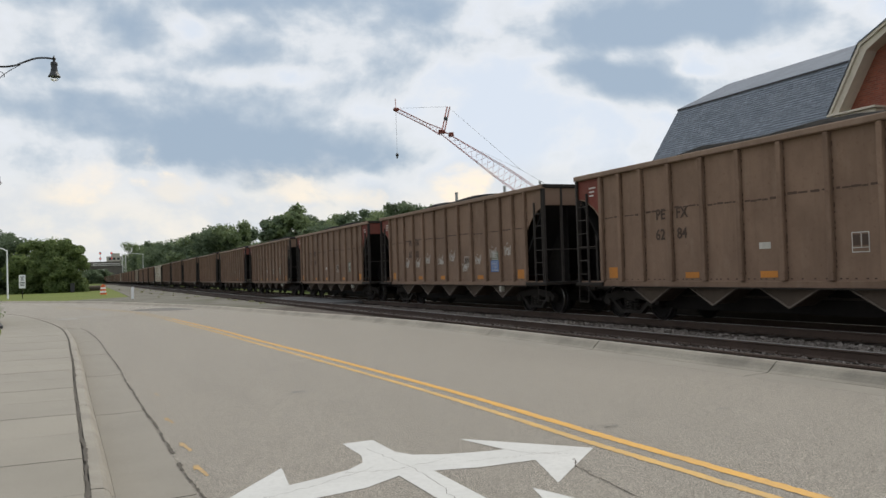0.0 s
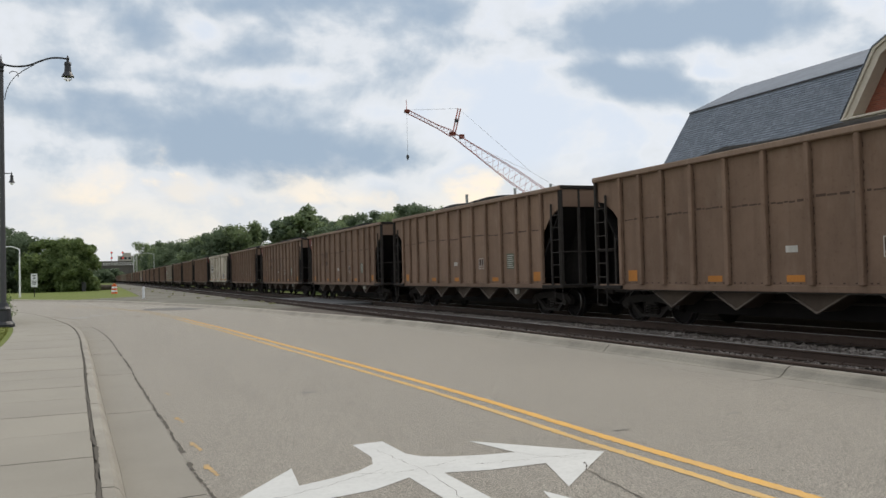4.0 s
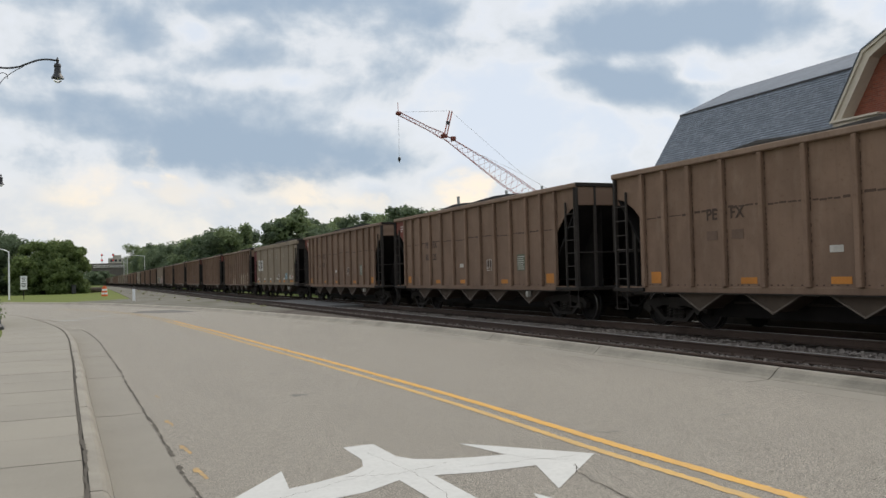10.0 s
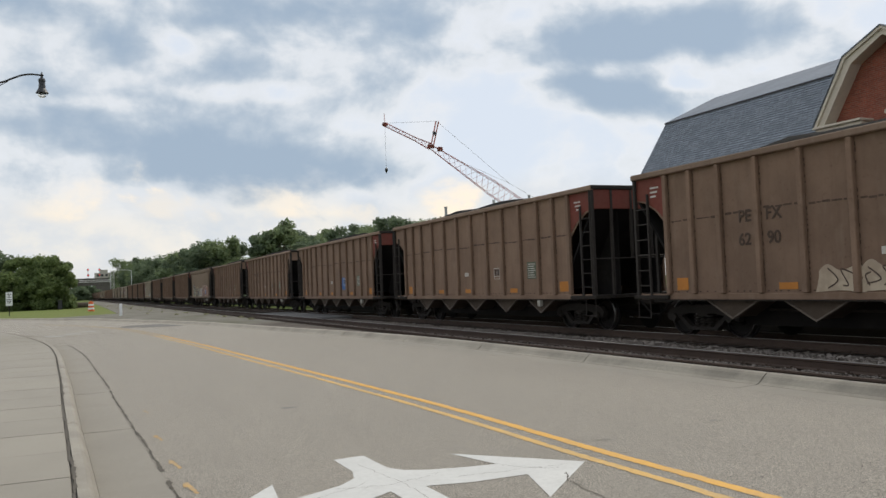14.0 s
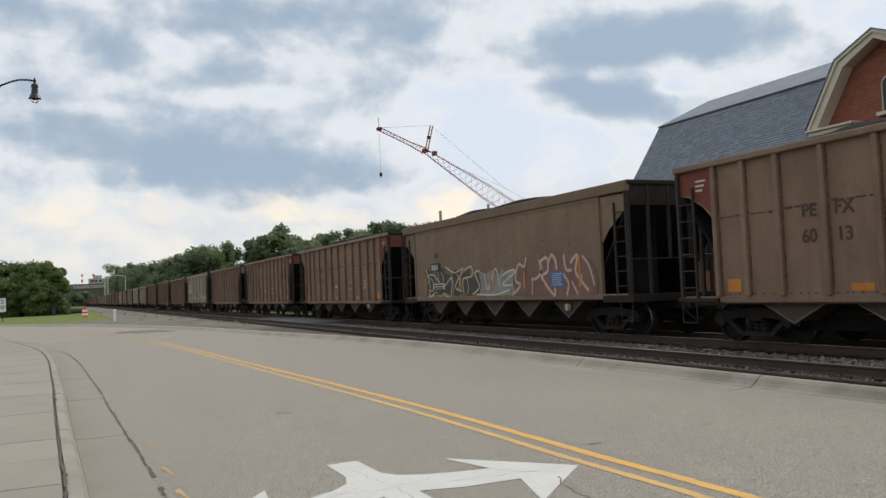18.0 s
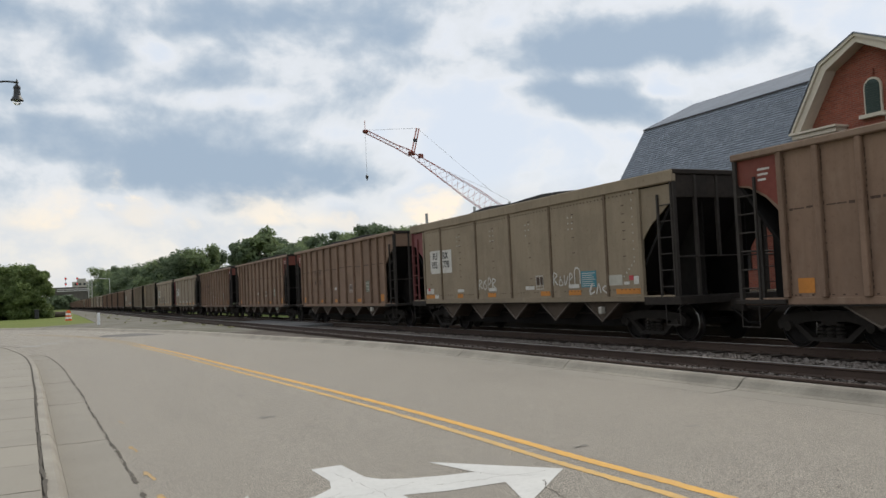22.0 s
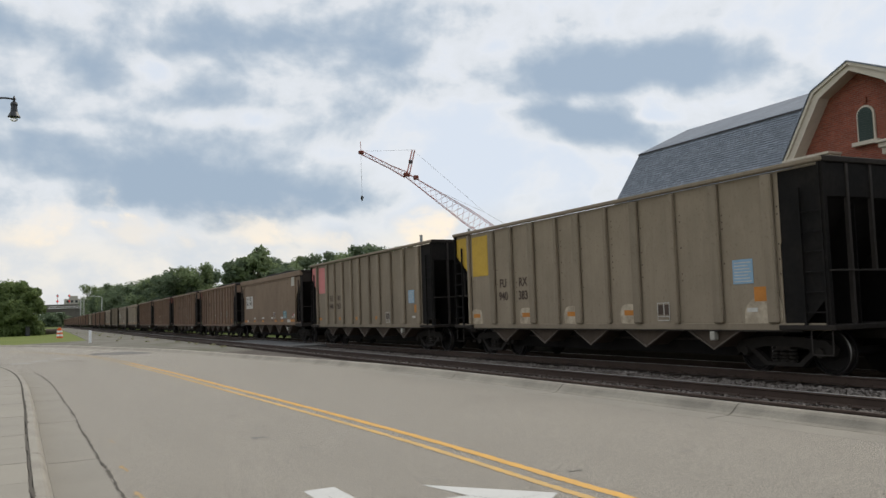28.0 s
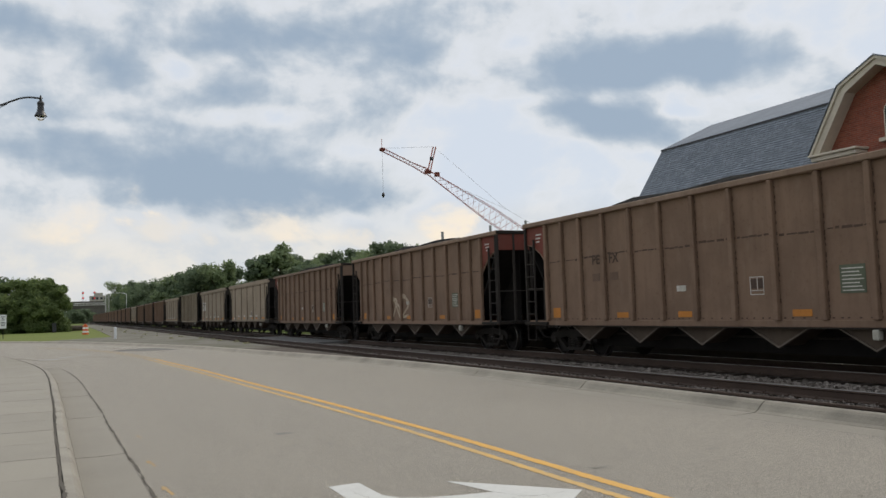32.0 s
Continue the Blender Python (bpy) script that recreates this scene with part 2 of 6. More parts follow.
def asphalt(name, colour, *rest, **kw):
    """Worn road surface: pale and dark chippings, tyre-polished bands, stains."""
    m = material(name, colour, *rest, **kw)
    n = NT(m.node_tree)
    b = m.node_tree.nodes["Principled BSDF"]
    c = b.inputs["Base Color"].links[0].from_socket
    x, y, z = n.split(n.position())
    chips = n.noise(n.position(), 76.0, 4.0, 0.80)
    c = n.mix(n.mul(n.smooth(chips, 0.53, 0.575), 0.95), c, tuple(k * 2.4 for k in colour))
    c = n.mix(n.mul(n.smooth(chips, 0.475, 0.43), 1.0), c, tuple(k * 0.12 for k in colour))
    c = n.mix(n.mul(n.smooth(n.noise(n.position(), 11.0, 4.0, 0.7), 0.48, 0.66), 0.30), c, tuple(k * 0.62 for k in colour))
    c = n.mix(n.mul(n.smooth(n.noise(n.position(), 26.0, 3.0, 0.7), 0.59, 0.66), 0.6), c, tuple(k * 0.45 for k in colour))
    c = n.mix(n.mul(n.smooth(n.noise(n.position(), 31.0, 3.0, 0.7), 0.60, 0.68), 0.6), c, tuple(k * 1.7 for k in colour))
    c = n.mix(n.mul(n.smooth(n.noise(n.combine(n.mul(x, 1.2), n.mul(y, 0.12), 0.0), 1.0, 4.0, 0.6), 0.5, 0.72), 0.35), c, tuple(k * 0.72 for k in colour))
    c = n.mix(n.mul(n.smooth(n.noise(n.position(), 2.2, 5.0, 0.65), 0.55, 0.8), 0.4), c, tuple(k * 0.7 for k in colour))
    n.put(b, "Base Color", c)
    return m


ASPHALT = asphalt("asphalt", (0.216, 0.195, 0.161), 0.85, dark=(0.165, 0.149, 0.125), grain=55, stain=0.35, amount=0.5, bump=0.6, bump_scale=60, world=True, spec=0.3)
SHADECON = material("dark concrete", (0.13, 0.12, 0.105), 0.9, dark=(0.07, 0.065, 0.055), grain=3, stain=0.4, amount=0.6, world=True, spec=0.2)
CONCRETE = material("concrete", (0.226, 0.206, 0.166), 0.85, dark=(0.165, 0.15, 0.12), grain=40, stain=0.9, amount=0.5, bump=0.15, bump_scale=60, world=True, vary=0.06, spec=0.3)
KERB = material("kerb concrete", (0.275, 0.25, 0.203), 0.85, dark=(0.145, 0.13, 0.104), grain=30, stain=1.6, amount=0.75, bump=0.2, bump_scale=40, world=True, spec=0.3)
PAN = material("gutter concrete", (0.215, 0.196, 0.16), 0.85, dark=(0.15, 0.136, 0.112), grain=45, stain=0.8, amount=0.5, bump=0.2, bump_scale=60, world=True, spec=0.3)
KERBR = material("weathered kerb concrete", (0.27, 0.247, 0.20), 0.85, dark=(0.13, 0.117, 0.095), grain=22, stain=1.2, amount=0.8, bump=0.25, bump_scale=40, world=True, spec=0.3)
for m in (ASPHALT, CONCRETE, KERB, KERBR, PAN):                # warm sheen that brightens these surfaces at a grazing view
    b = m.node_tree.nodes["Principled BSDF"]
    b.inputs["Sheen Weight"].default_value = 0.3
    b.inputs["Sheen Roughness"].default_value = 0.45
    b.inputs["Sheen Tint"].default_value = (1.0, 0.93, 0.82, 1)
YELLOW = material("yellow road paint", (0.62, 0.33, 0.04), 0.65, dark=(0.44, 0.27, 0.09), grain=45, stain=2.5, amount=0.6, world=True)
YELLOWPALE = material("worn yellow road paint", (0.56, 0.34, 0.09), 0.7, dark=(0.36, 0.27, 0.14), grain=45, stain=2.5, amount=0.7, world=True)
WHITE = material("white road paint", (0.53, 0.53, 0.505), 0.7, dark=(0.44, 0.44, 0.42), grain=25, stain=2.0, amount=0.35, world=True)
SOIL = material("dark joint dirt", (0.095, 0.082, 0.064), 0.95, grain=25, amount=0.6, world=True)
TAR = material("tar patch", (0.145, 0.135, 0.12), 0.8, grain=30, amount=0.4, world=True)
GRASS = material("grass ground", (0.085, 0.12, 0.03), 0.95, dark=(0.16, 0.15, 0.06), grain=12, stain=0.2, amount=0.6, bump=0.6, bump_scale=25, world=True, spec=0.1)
LAWN = material("mown grass", (0.13, 0.165, 0.045), 0.95, dark=(0.18, 0.18, 0.065), grain=9, stain=0.16, amount=0.6, bump=0.6, bump_scale=25, world=True, spec=0.1)
BLADE = material("grass blades", (0.17, 0.185, 0.042), 0.8, dark=(0.2, 0.185, 0.06), grain=3, amount=0.6, world=True, spec=0.2)
BALLAST = material("ballast", (0.12, 0.104, 0.088), 0.95, dark=(0.05, 0.04, 0.032), grain=16, stain=0.7, amount=0.8, bump=1.0, bump_scale=22, world=True, spec=0.2)
SHADEBED = material("ballast dark with shade and coal dust", (0.034, 0.028, 0.024), 0.95, dark=(0.016, 0.014, 0.012), grain=16, stain=0.7, amount=0.8, bump=1.0, bump_scale=22, world=True, spec=0.1)
STONE = material("ballast stone", (0.25, 0.222, 0.198), 0.9, dark=(0.10, 0.078, 0.062), grain=6, amount=0.7, world=True, spec=0.2)
RAIL = material("rusty rail", (0.068, 0.046, 0.035), 0.85, dark=(0.04, 0.028, 0.022), grain=20, amount=0.5, world=True, spec=0.3)
RAILTOP = material("worn rail head", (0.30, 0.285, 0.27), 0.5, 0.6, grain=30, amount=0.3, world=True)
TIE = material("creosoted timber", (0.045, 0.035, 0.028), 0.9, dark=(0.09, 0.075, 0.06), grain=18, amount=0.7, bump=0.4, vary=0.3, spec=0.2)
BROWN = car_paint("brown car paint", (0.214, 0.140, 0.096), (0.142, 0.092, 0.063), (0.252, 0.182, 0.132))
CHORD = car_paint("dusty brown chord", (0.235, 0.165, 0.118), (0.16, 0.107, 0.075), (0.29, 0.22, 0.165))
GREYCAR = car_paint("weathered silver car paint", (0.50, 0.445, 0.355), (0.24, 0.203, 0.147), (0.56, 0.50, 0.41), 1.0, 0.8, 0.12, (0.40, 0.60))
OLIVE = car_paint("olive car paint", (0.250, 0.200, 0.137), (0.18, 0.142, 0.098), (0.295, 0.24, 0.17))
KHAKI = car_paint("khaki car paint", (0.240, 0.196, 0.140), (0.18, 0.146, 0.103), (0.28, 0.232, 0.17), 0.5)
GREYOLIVE = car_paint("grey olive car paint", (0.27, 0.215, 0.155), (0.19, 0.15, 0.105), (0.32, 0.265, 0.20))
BARINK = material("worn lettering", (0.14, 0.09, 0.062), 0.85, grain=14, amount=0.4)
GRAVEL = material("pale gravel", (0.20, 0.188, 0.165), 0.95, dark=(0.09, 0.092, 0.055), grain=5, stain=0.35, amount=0.9, bump=0.8, world=True, spec=0.1)
TAUPE = car_paint("taupe car paint", (0.19, 0.134, 0.088), (0.138, 0.095, 0.062), (0.23, 0.17, 0.118))
SEAM = material("rust-stained seam", (0.155, 0.115, 0.078), 0.85, dark=(0.09, 0.062, 0.042), grain=6, stain=2.0, amount=0.8, spec=0.2)
WELD = material("weld rust", (0.075, 0.045, 0.03), 0.85, grain=12, amount=0.5)
# soot black, deepened to hold the shade of end bays and belly
SOOTSHADE = material("soot with shade", (0.009, 0.008, 0.0075), 0.9, dark=(0.018, 0.015, 0.013), grain=6, amount=0.6, spec=0.15)
# TRUCK, SPRING and WHEEL carry the deep underside shade in their base colours
TRUCK = material("dusty cast steel", (0.030, 0.026, 0.023), 0.85, dark=(0.016, 0.014, 0.012), grain=10, amount=0.6, spec=0.15)
SPRING = material("spring steel darkened for shade", (0.026, 0.023, 0.02), 0.8, dark=(0.04, 0.034, 0.028), grain=10, amount=0.5, spec=0.12)
CHUTE = material("chute steel", (0.080, 0.060, 0.045), 0.85, dark=(0.045, 0.034, 0.026), grain=7, stain=1.2, amount=0.6, spec=0.2)
CHUTELIP = material("worn chute lip", (0.13, 0.105, 0.082), 0.8, dark=(0.07, 0.055, 0.042), grain=7, amount=0.6)
GREYPOST = material("grey end post", (0.046, 0.040, 0.035), 0.8, dark=(0.022, 0.019, 0.017), grain=7, amount=0.6, spec=0.2)
FADEDINK = material("faded lettering", (0.07, 0.045, 0.032), 0.85, grain=14, amount=0.4)
GREENISH = material("faded green notice", (0.10, 0.115, 0.075), 0.8, grain=14, amount=0.4)
BLUEPANEL = material("blue notice", (0.05, 0.14, 0.36), 0.7, grain=14, amount=0.4)
REDLABEL = material("small red label", (0.42, 0.04, 0.05), 0.7, grain=14, amount=0.3)
NAVYPANEL = material("navy notice", (0.03, 0.045, 0.13), 0.7, grain=14, amount=0.4)
TEALPANEL = material("teal notice", (0.05, 0.19, 0.23), 0.7, grain=14, amount=0.4)
SKYPANEL = material("light blue notice", (0.24, 0.38, 0.50), 0.7, grain=14, amount=0.3)
CHIPPED = material("chipped pale paint", (0.50, 0.42, 0.31), 0.85, dark=(0.22, 0.175, 0.12), grain=9, stain=4.0, amount=0.9)
PATCHGREY = material("pale patch plate", (0.42, 0.40, 0.34), 0.75, grain=9, amount=0.5)
YELLOWPANEL = material("yellow panel", (0.52, 0.33, 0.03), 0.7, grain=9, amount=0.4)
PINKPANEL = material("pink panel", (0.55, 0.18, 0.17), 0.7, grain=9, amount=0.4)
DARKSPRAY = material("dark spray paint", (0.055, 0.05, 0.045), 0.7, grain=6, amount=0.5)
GREYSPRAY = material("grey spray paint", (0.25, 0.235, 0.21), 0.7, grain=6, amount=0.6)
REDSPRAY = material("brick red spray paint", (0.19, 0.10, 0.078), 0.7, grain=5, amount=0.6)
PINKSPRAY = material("pale pink spray paint", (0.52, 0.36, 0.30), 0.7, grain=8, amount=0.5)
YELLOWSPRAY = material("pale yellow spray paint", (0.52, 0.48, 0.29), 0.7, grain=8, amount=0.5)
TANSPRAY = material("tan spray paint", (0.47, 0.385, 0.285), 0.8, dark=(0.26, 0.19, 0.13), grain=6, stain=3.0, amount=0.7)
FADED = material("faded orange paint", (0.50, 0.32, 0.12), 0.9, dark=(0.25, 0.22, 0.18), grain=30, stain=12.0, amount=0.8, world=True)
OIL = material("oil stain", (0.13, 0.12, 0.104), 0.6, dark=(0.2, 0.183, 0.156), grain=20, stain=6.0, amount=0.7, world=True)
PADMAT = material("crossing asphalt", (0.12, 0.118, 0.114), 0.9, grain=20, amount=0.5, world=True)
SHADEBLOCK = material("shade-dark platform block", (0.035, 0.031, 0.028), 0.95, dark=(0.02, 0.018, 0.016), grain=8, amount=0.6, world=True, spec=0.1)
ROOFTOP = material("grey roof shingle", (0.20, 0.225, 0.262), 0.9, spec=0.15, dark=(0.135, 0.153, 0.18), grain=9, stain=0.7, amount=0.6)
PANE = material("window glass", (0.03, 0.035, 0.04), 0.12, grain=3, amount=0.1)
MAROON = material("maroon car paint", (0.17, 0.055, 0.053), 0.7, dark=(0.11, 0.03, 0.03), grain=9, amount=0.5, spec=0.3)
RED = material("rust red panel", (0.17, 0.045, 0.032), 0.75, dark=(0.12, 0.05, 0.035), grain=9, amount=0.5, spec=0.3)
BLACKCAR = material("black car paint", (0.011, 0.0105, 0.01), 0.8, dark=(0.024, 0.02, 0.017), grain=9, amount=0.5, spec=0.1)
GRIME = material("sooty steel", (0.025, 0.021, 0.018), 0.85, dark=(0.042, 0.033, 0.026), grain=8, stain=1.5, amount=0.6, spec=0.2)
WHEEL = material("wheel steel", (0.018, 0.016, 0.015), 0.8, 0.0, grain=20, amount=0.5, spec=0.12)
TREAD = material("bright wheel rim", (0.22, 0.21, 0.20), 0.32, 1.0, grain=30, amount=0.3)
COAL = material("coal", (0.009, 0.0085, 0.008), 0.9, spec=0.05, grain=10, amount=0.5, bump=1.0, bump_scale=9)
ORANGE = material("orange reflector panel", (0.50, 0.19, 0.025), 0.7, grain=18, amount=0.5)
PLATEWHITE = material("dirty white paint", (0.55, 0.53, 0.48), 0.8, dark=(0.33, 0.30, 0.25), grain=12, stain=3.0, amount=0.6)
INK = material("black lettering", (0.03, 0.028, 0.026), 0.8, grain=20, amount=0.3)
SLATE = masonry("slate shingle", ((0.255, 0.285, 0.325), (0.175, 0.20, 0.232)), (0.085, 0.095, 0.105), 1.0, 0.25, 0.125, 0.4)
TRIM = material("cream painted trim", (0.58, 0.52, 0.42), 0.6, dark=(0.45, 0.40, 0.32), grain=8, amount=0.3)
BRICK = material("red brick", (0.26, 0.075, 0.045), 0.85, dark=(0.17, 0.05, 0.035), grain=9, stain=1.2, amount=0.6, vary=0.2)
SHUTTER = material("dark green louvre", (0.03, 0.055, 0.045), 0.6, grain=10, amount=0.4)
POSTGREY = material("sun-bleached black enamel", (0.062, 0.062, 0.066), 0.5, grain=15, amount=0.3)
FARYELLOW = material("worn away yellow paint", (0.40, 0.27, 0.10), 0.8, dark=(0.29, 0.25, 0.19), grain=20, stain=3.0, amount=0.9, world=True)
FARWHITE = material("worn away white paint", (0.42, 0.41, 0.38), 0.8, dark=(0.30, 0.28, 0.24), grain=20, stain=3.0, amount=0.8, world=True)
LAMPBLACK = material("black enamel", (0.02, 0.021, 0.024), 0.45, grain=15, amount=0.3)
GALV = material("galvanised steel", (0.34, 0.345, 0.345), 0.5, 0.4, grain=12, amount=0.4)
PALESTEEL = material("pale painted steel", (0.62, 0.62, 0.60), 0.6, grain=5, amount=0.3)
CRANERED = material("red crane steel", (0.52, 0.19, 0.16), 0.6, grain=3, amount=0.3)
CRANEPALE = material("faded red crane steel", (0.38, 0.10, 0.095), 0.6, dark=(0.30, 0.20, 0.18), grain=1.0, stain=0.3, amount=0.6)
CABLE = material("steel cable", (0.22, 0.22, 0.23), 0.6, grain=5, amount=0.2)
BARK = material("bark", (0.10, 0.08, 0.06), 0.95, grain=9, amount=0.6, bump=0.6)
BARRELO = material("orange drum plastic", (0.65, 0.12, 0.02), 0.55, grain=10, amount=0.3)
SIGNWHITE = material("white sign sheet", (0.75, 0.76, 0.76), 0.5, grain=10, amount=0.15)


def foliage(name, colour, dark):
    m = bpy.data.materials.new(name)
    m.use_nodes = True
    n = NT(m.node_tree)
    b = m.node_tree.nodes["Principled BSDF"]
    c = n.mix(n.island(), colour, dark)
    c = n.mix(n.mul(n.smooth(n.noise(n.object_co(), 0.25, 3.0), 0.35, 0.7), 0.5), c, dark)
    n.put(b, "Base Color", c)
    n.put(b, "Roughness", 0.7)
    n.put(b, "Specular IOR Level", 0.2)
    t = m.node_tree.nodes.new("ShaderNodeBsdfTranslucent")
    n.put(t, 0, n.mix(0.5, c, colour))
    x = m.node_tree.nodes.new("ShaderNodeMixShader")
    n.put(x, 0, 0.4)
    m.node_tree.links.new(b.outputs[0], x.inputs[1])
    m.node_tree.links.new(t.outputs[0], x.inputs[2])
    m.node_tree.links.new(x.outputs[0], m.node_tree.nodes["Material Output"].inputs[0])
    return m


def glow(name, colour, power):
    m = bpy.data.materials.new(name)
    m.use_nodes = True
    b = m.node_tree.nodes["Principled BSDF"]
    b.inputs["Base Color"].default_value = (*colour, 1)
    b.inputs["Emission Color"].default_value = (*colour, 1)
    b.inputs["Emission Strength"].default_value = power
    return m


SIGNALRED = glow("lit red lens", (1.0, 0.05, 0.04), 0.7)


def glass(name):
    m = bpy.data.materials.new(name)
    m.use_nodes = True
    b = m.node_tree.nodes["Principled BSDF"]
    b.inputs["Base Color"].default_value = (0.92, 0.93, 0.92, 1)
    b.inputs["Roughness"].default_value = 0.15
    b.inputs["Transmission Weight"].default_value = 0.9
    b.inputs["IOR"].default_value = 1.1
    return m


GLOBE = glass("clear lamp glass")


BRICK = masonry("red brick", ((0.30, 0.085, 0.05), (0.20, 0.055, 0.036)), (0.24, 0.15, 0.11), 1.0, 0.22, 0.075, 0.6)
DRYLEAF = foliage("dry weed leaves", (0.34, 0.32, 0.19), (0.2, 0.2, 0.11))
LEAFMID = foliage("mid green leaves", (0.27, 0.33, 0.165), (0.14, 0.19, 0.10))
LEAF = foliage("summer leaves", (0.22, 0.28, 0.10), (0.082, 0.122, 0.048))
LEAFDARK = foliage("dark leaves", (0.185, 0.235, 0.135), (0.092, 0.13, 0.08))

# ---------------------------------------------------------------- building blocks


def part(name, bm, mat, parent, label=""):
    me = bpy.data.meshes.new(name)
    bm.to_mesh(me)
    bm.free()
    return link(name, me, mat, parent, label)


def link(name, me, mat, parent, label=""):
    if mat and not me.materials:
        me.materials.append(mat)
    ob = new(name, me)
    ob.parent = parent
    if label:
        tagged(ob, label)
    return ob


def thing(name, m, label, category, group="", kind=""):
    ob = new(name)
    ob.empty_display_size = 0.2
    ob.matrix_world = m
    return tagged(ob, label, category, group, kind)


def B():
    return bmesh.new()


def box(bm, x0, x1, y0, y1, z0, z1):
    v = [bm.verts.new(p) for p in ((x0, y0, z0), (x1, y0, z0), (x1, y1, z0), (x0, y1, z0), (x0, y0, z1), (x1, y0, z1), (x1, y1, z1), (x0, y1, z1))]
    for f in ((3, 2, 1, 0), (4, 5, 6, 7), (0, 1, 5, 4), (1, 2, 6, 5), (2, 3, 7, 6), (3, 0, 4, 7)):
        bm.faces.new([v[i] for i in f])
    return bm


def bbox(x0, x1, y0, y1, z0, z1, bevel=0.0):
    bm = box(B(), x0, x1, y0, y1, z0, z1)
    if bevel:
        bmesh.ops.bevel(bm, geom=bm.edges[:], offset=bevel, segments=1, affect="EDGES", profile=0.5)
    return bm


def prism(bm, pts, axis, a, b):
    """Extrude the outline pts along axis from a to b. The two other axes take the outline in x, y, z order."""
    def at(p, k):
        q = list(p)
        q.insert("xyz".index(axis), k)
        return q
    lo = [bm.verts.new(at(p, a)) for p in pts]
    hi = [bm.verts.new(at(p, b)) for p in pts]
    bm.faces.new(lo)
    bm.faces.new(hi[::-1])
    for i in range(len(pts)):
        j = (i + 1) % len(pts)
        bm.faces.new((lo[j], lo[i], hi[i], hi[j]))
    bmesh.ops.recalc_face_normals(bm, faces=bm.faces[:])
    return bm


def tube(bm, p, q, r, r2=None, seg=8, caps=True):
    p, q = Vector(p), Vector(q)
    d = (q - p)
    m = Matrix.Translation((p + q) / 2) @ d.to_track_quat("Z", "Y").to_matrix().to_4x4()
    bmesh.ops.create_cone(bm, cap_ends=caps, segments=seg, radius1=r, radius2=r if r2 is None else r2, depth=d.length, matrix=m)
    return bm


def lathe(bm, pts, seg=16, m=Matrix(), caps=True):
    """Turn the outline (radius, height) about z."""
    rings = []
    for r, z in pts:
        rings.append([bm.verts.new(m @ Vector((r * math.cos(2 * math.pi * i / seg), r * math.sin(2 * math.pi * i / seg), z))) for i in range(seg)])
    for a, b in zip(rings, rings[1:]):
        for i in range(seg):
            j = (i + 1) % seg
            bm.faces.new((a[i], a[j], b[j], b[i]))
    if caps:
        bm.faces.new(rings[0][::-1])
        bm.faces.new(rings[-1])
    return bm


def pipe(bm, pts, r, seg=6):
    """A round bar along a line in the plane of x and z, in one piece."""
    rings = []
    for i, p in enumerate(pts):
        d = (pts[min(len(pts) - 1, i + 1)] - pts[max(0, i - 1)]).normalized()
        rings.append([bm.verts.new((p.x - d.y * r * math.cos(a), r * math.sin(a), p.y + d.x * r * math.cos(a))) for a in [2 * math.pi * k / seg for k in range(seg)]])
    for a, b in zip(rings, rings[1:]):
        for k in range(seg):
            bm.faces.new((a[k], a[(k + 1) % seg], b[(k + 1) % seg], b[k]))
    bm.faces.new(rings[0][::-1])
    bm.faces.new(rings[-1])
    return bm


def bend(pts, n):
    """n + 1 places along a smooth line through pts (x, y), at even steps of the second coordinate's order."""
    out = []
    seg = len(pts) - 1
    for i in range(n + 1):
        u = i / n * seg
        k = min(int(u), seg - 1)
        f = u - k
        p0, p1, p2, p3 = (Vector(pts[max(0, min(seg, k + d))]) for d in (-1, 0, 1, 2))
        out.append(0.5 * ((2 * p1) + (p2 - p0) * f + (2 * p0 - 5 * p1 + 4 * p2 - p3) * f * f + (3 * p1 - p0 - 3 * p2 + p3) * f ** 3))
    return out


def offset(line, d):
    """The line moved sideways by d, to the right of its way."""
    out = []
    for i, p in enumerate(line):
        t = (line[min(i + 1, len(line) - 1)] - line[max(i - 1, 0)]).normalized()
        out.append(p + Vector((t.y, -t.x)) * d)
    return out


def strip(bm, a, b, za, zb):
    """A sheet between two lines of the same number of places."""
    va = [bm.verts.new((p.x, p.y, za)) for p in a]
    vb = [bm.verts.new((p.x, p.y, zb)) for p in b]
    for i in range(len(a) - 1):
        bm.faces.new((va[i], vb[i], vb[i + 1], va[i + 1]))
    return bm


def sweep(bm, line, profile):
    """Carry a closed profile (sideways, height) along a line on the ground."""
    cols = [[bm.verts.new((p.x, p.y, h)) for p in offset(line, s)] for s, h in profile]
    k = len(profile)
    for c in range(k):
        a, b = cols[c], cols[(c + 1) % k]
        for i in range(len(line) - 1):
            bm.faces.new((a[i], b[i], b[i + 1], a[i + 1]))
    bm.faces.new([c[0] for c in cols])
    bm.faces.new([c[-1] for c in cols][::-1])
    bmesh.ops.recalc_face_normals(bm, faces=bm.faces[:])
    return bm


# ---------------------------------------------------------------- letters, one metre high, that read along -y
TEXTS = {}
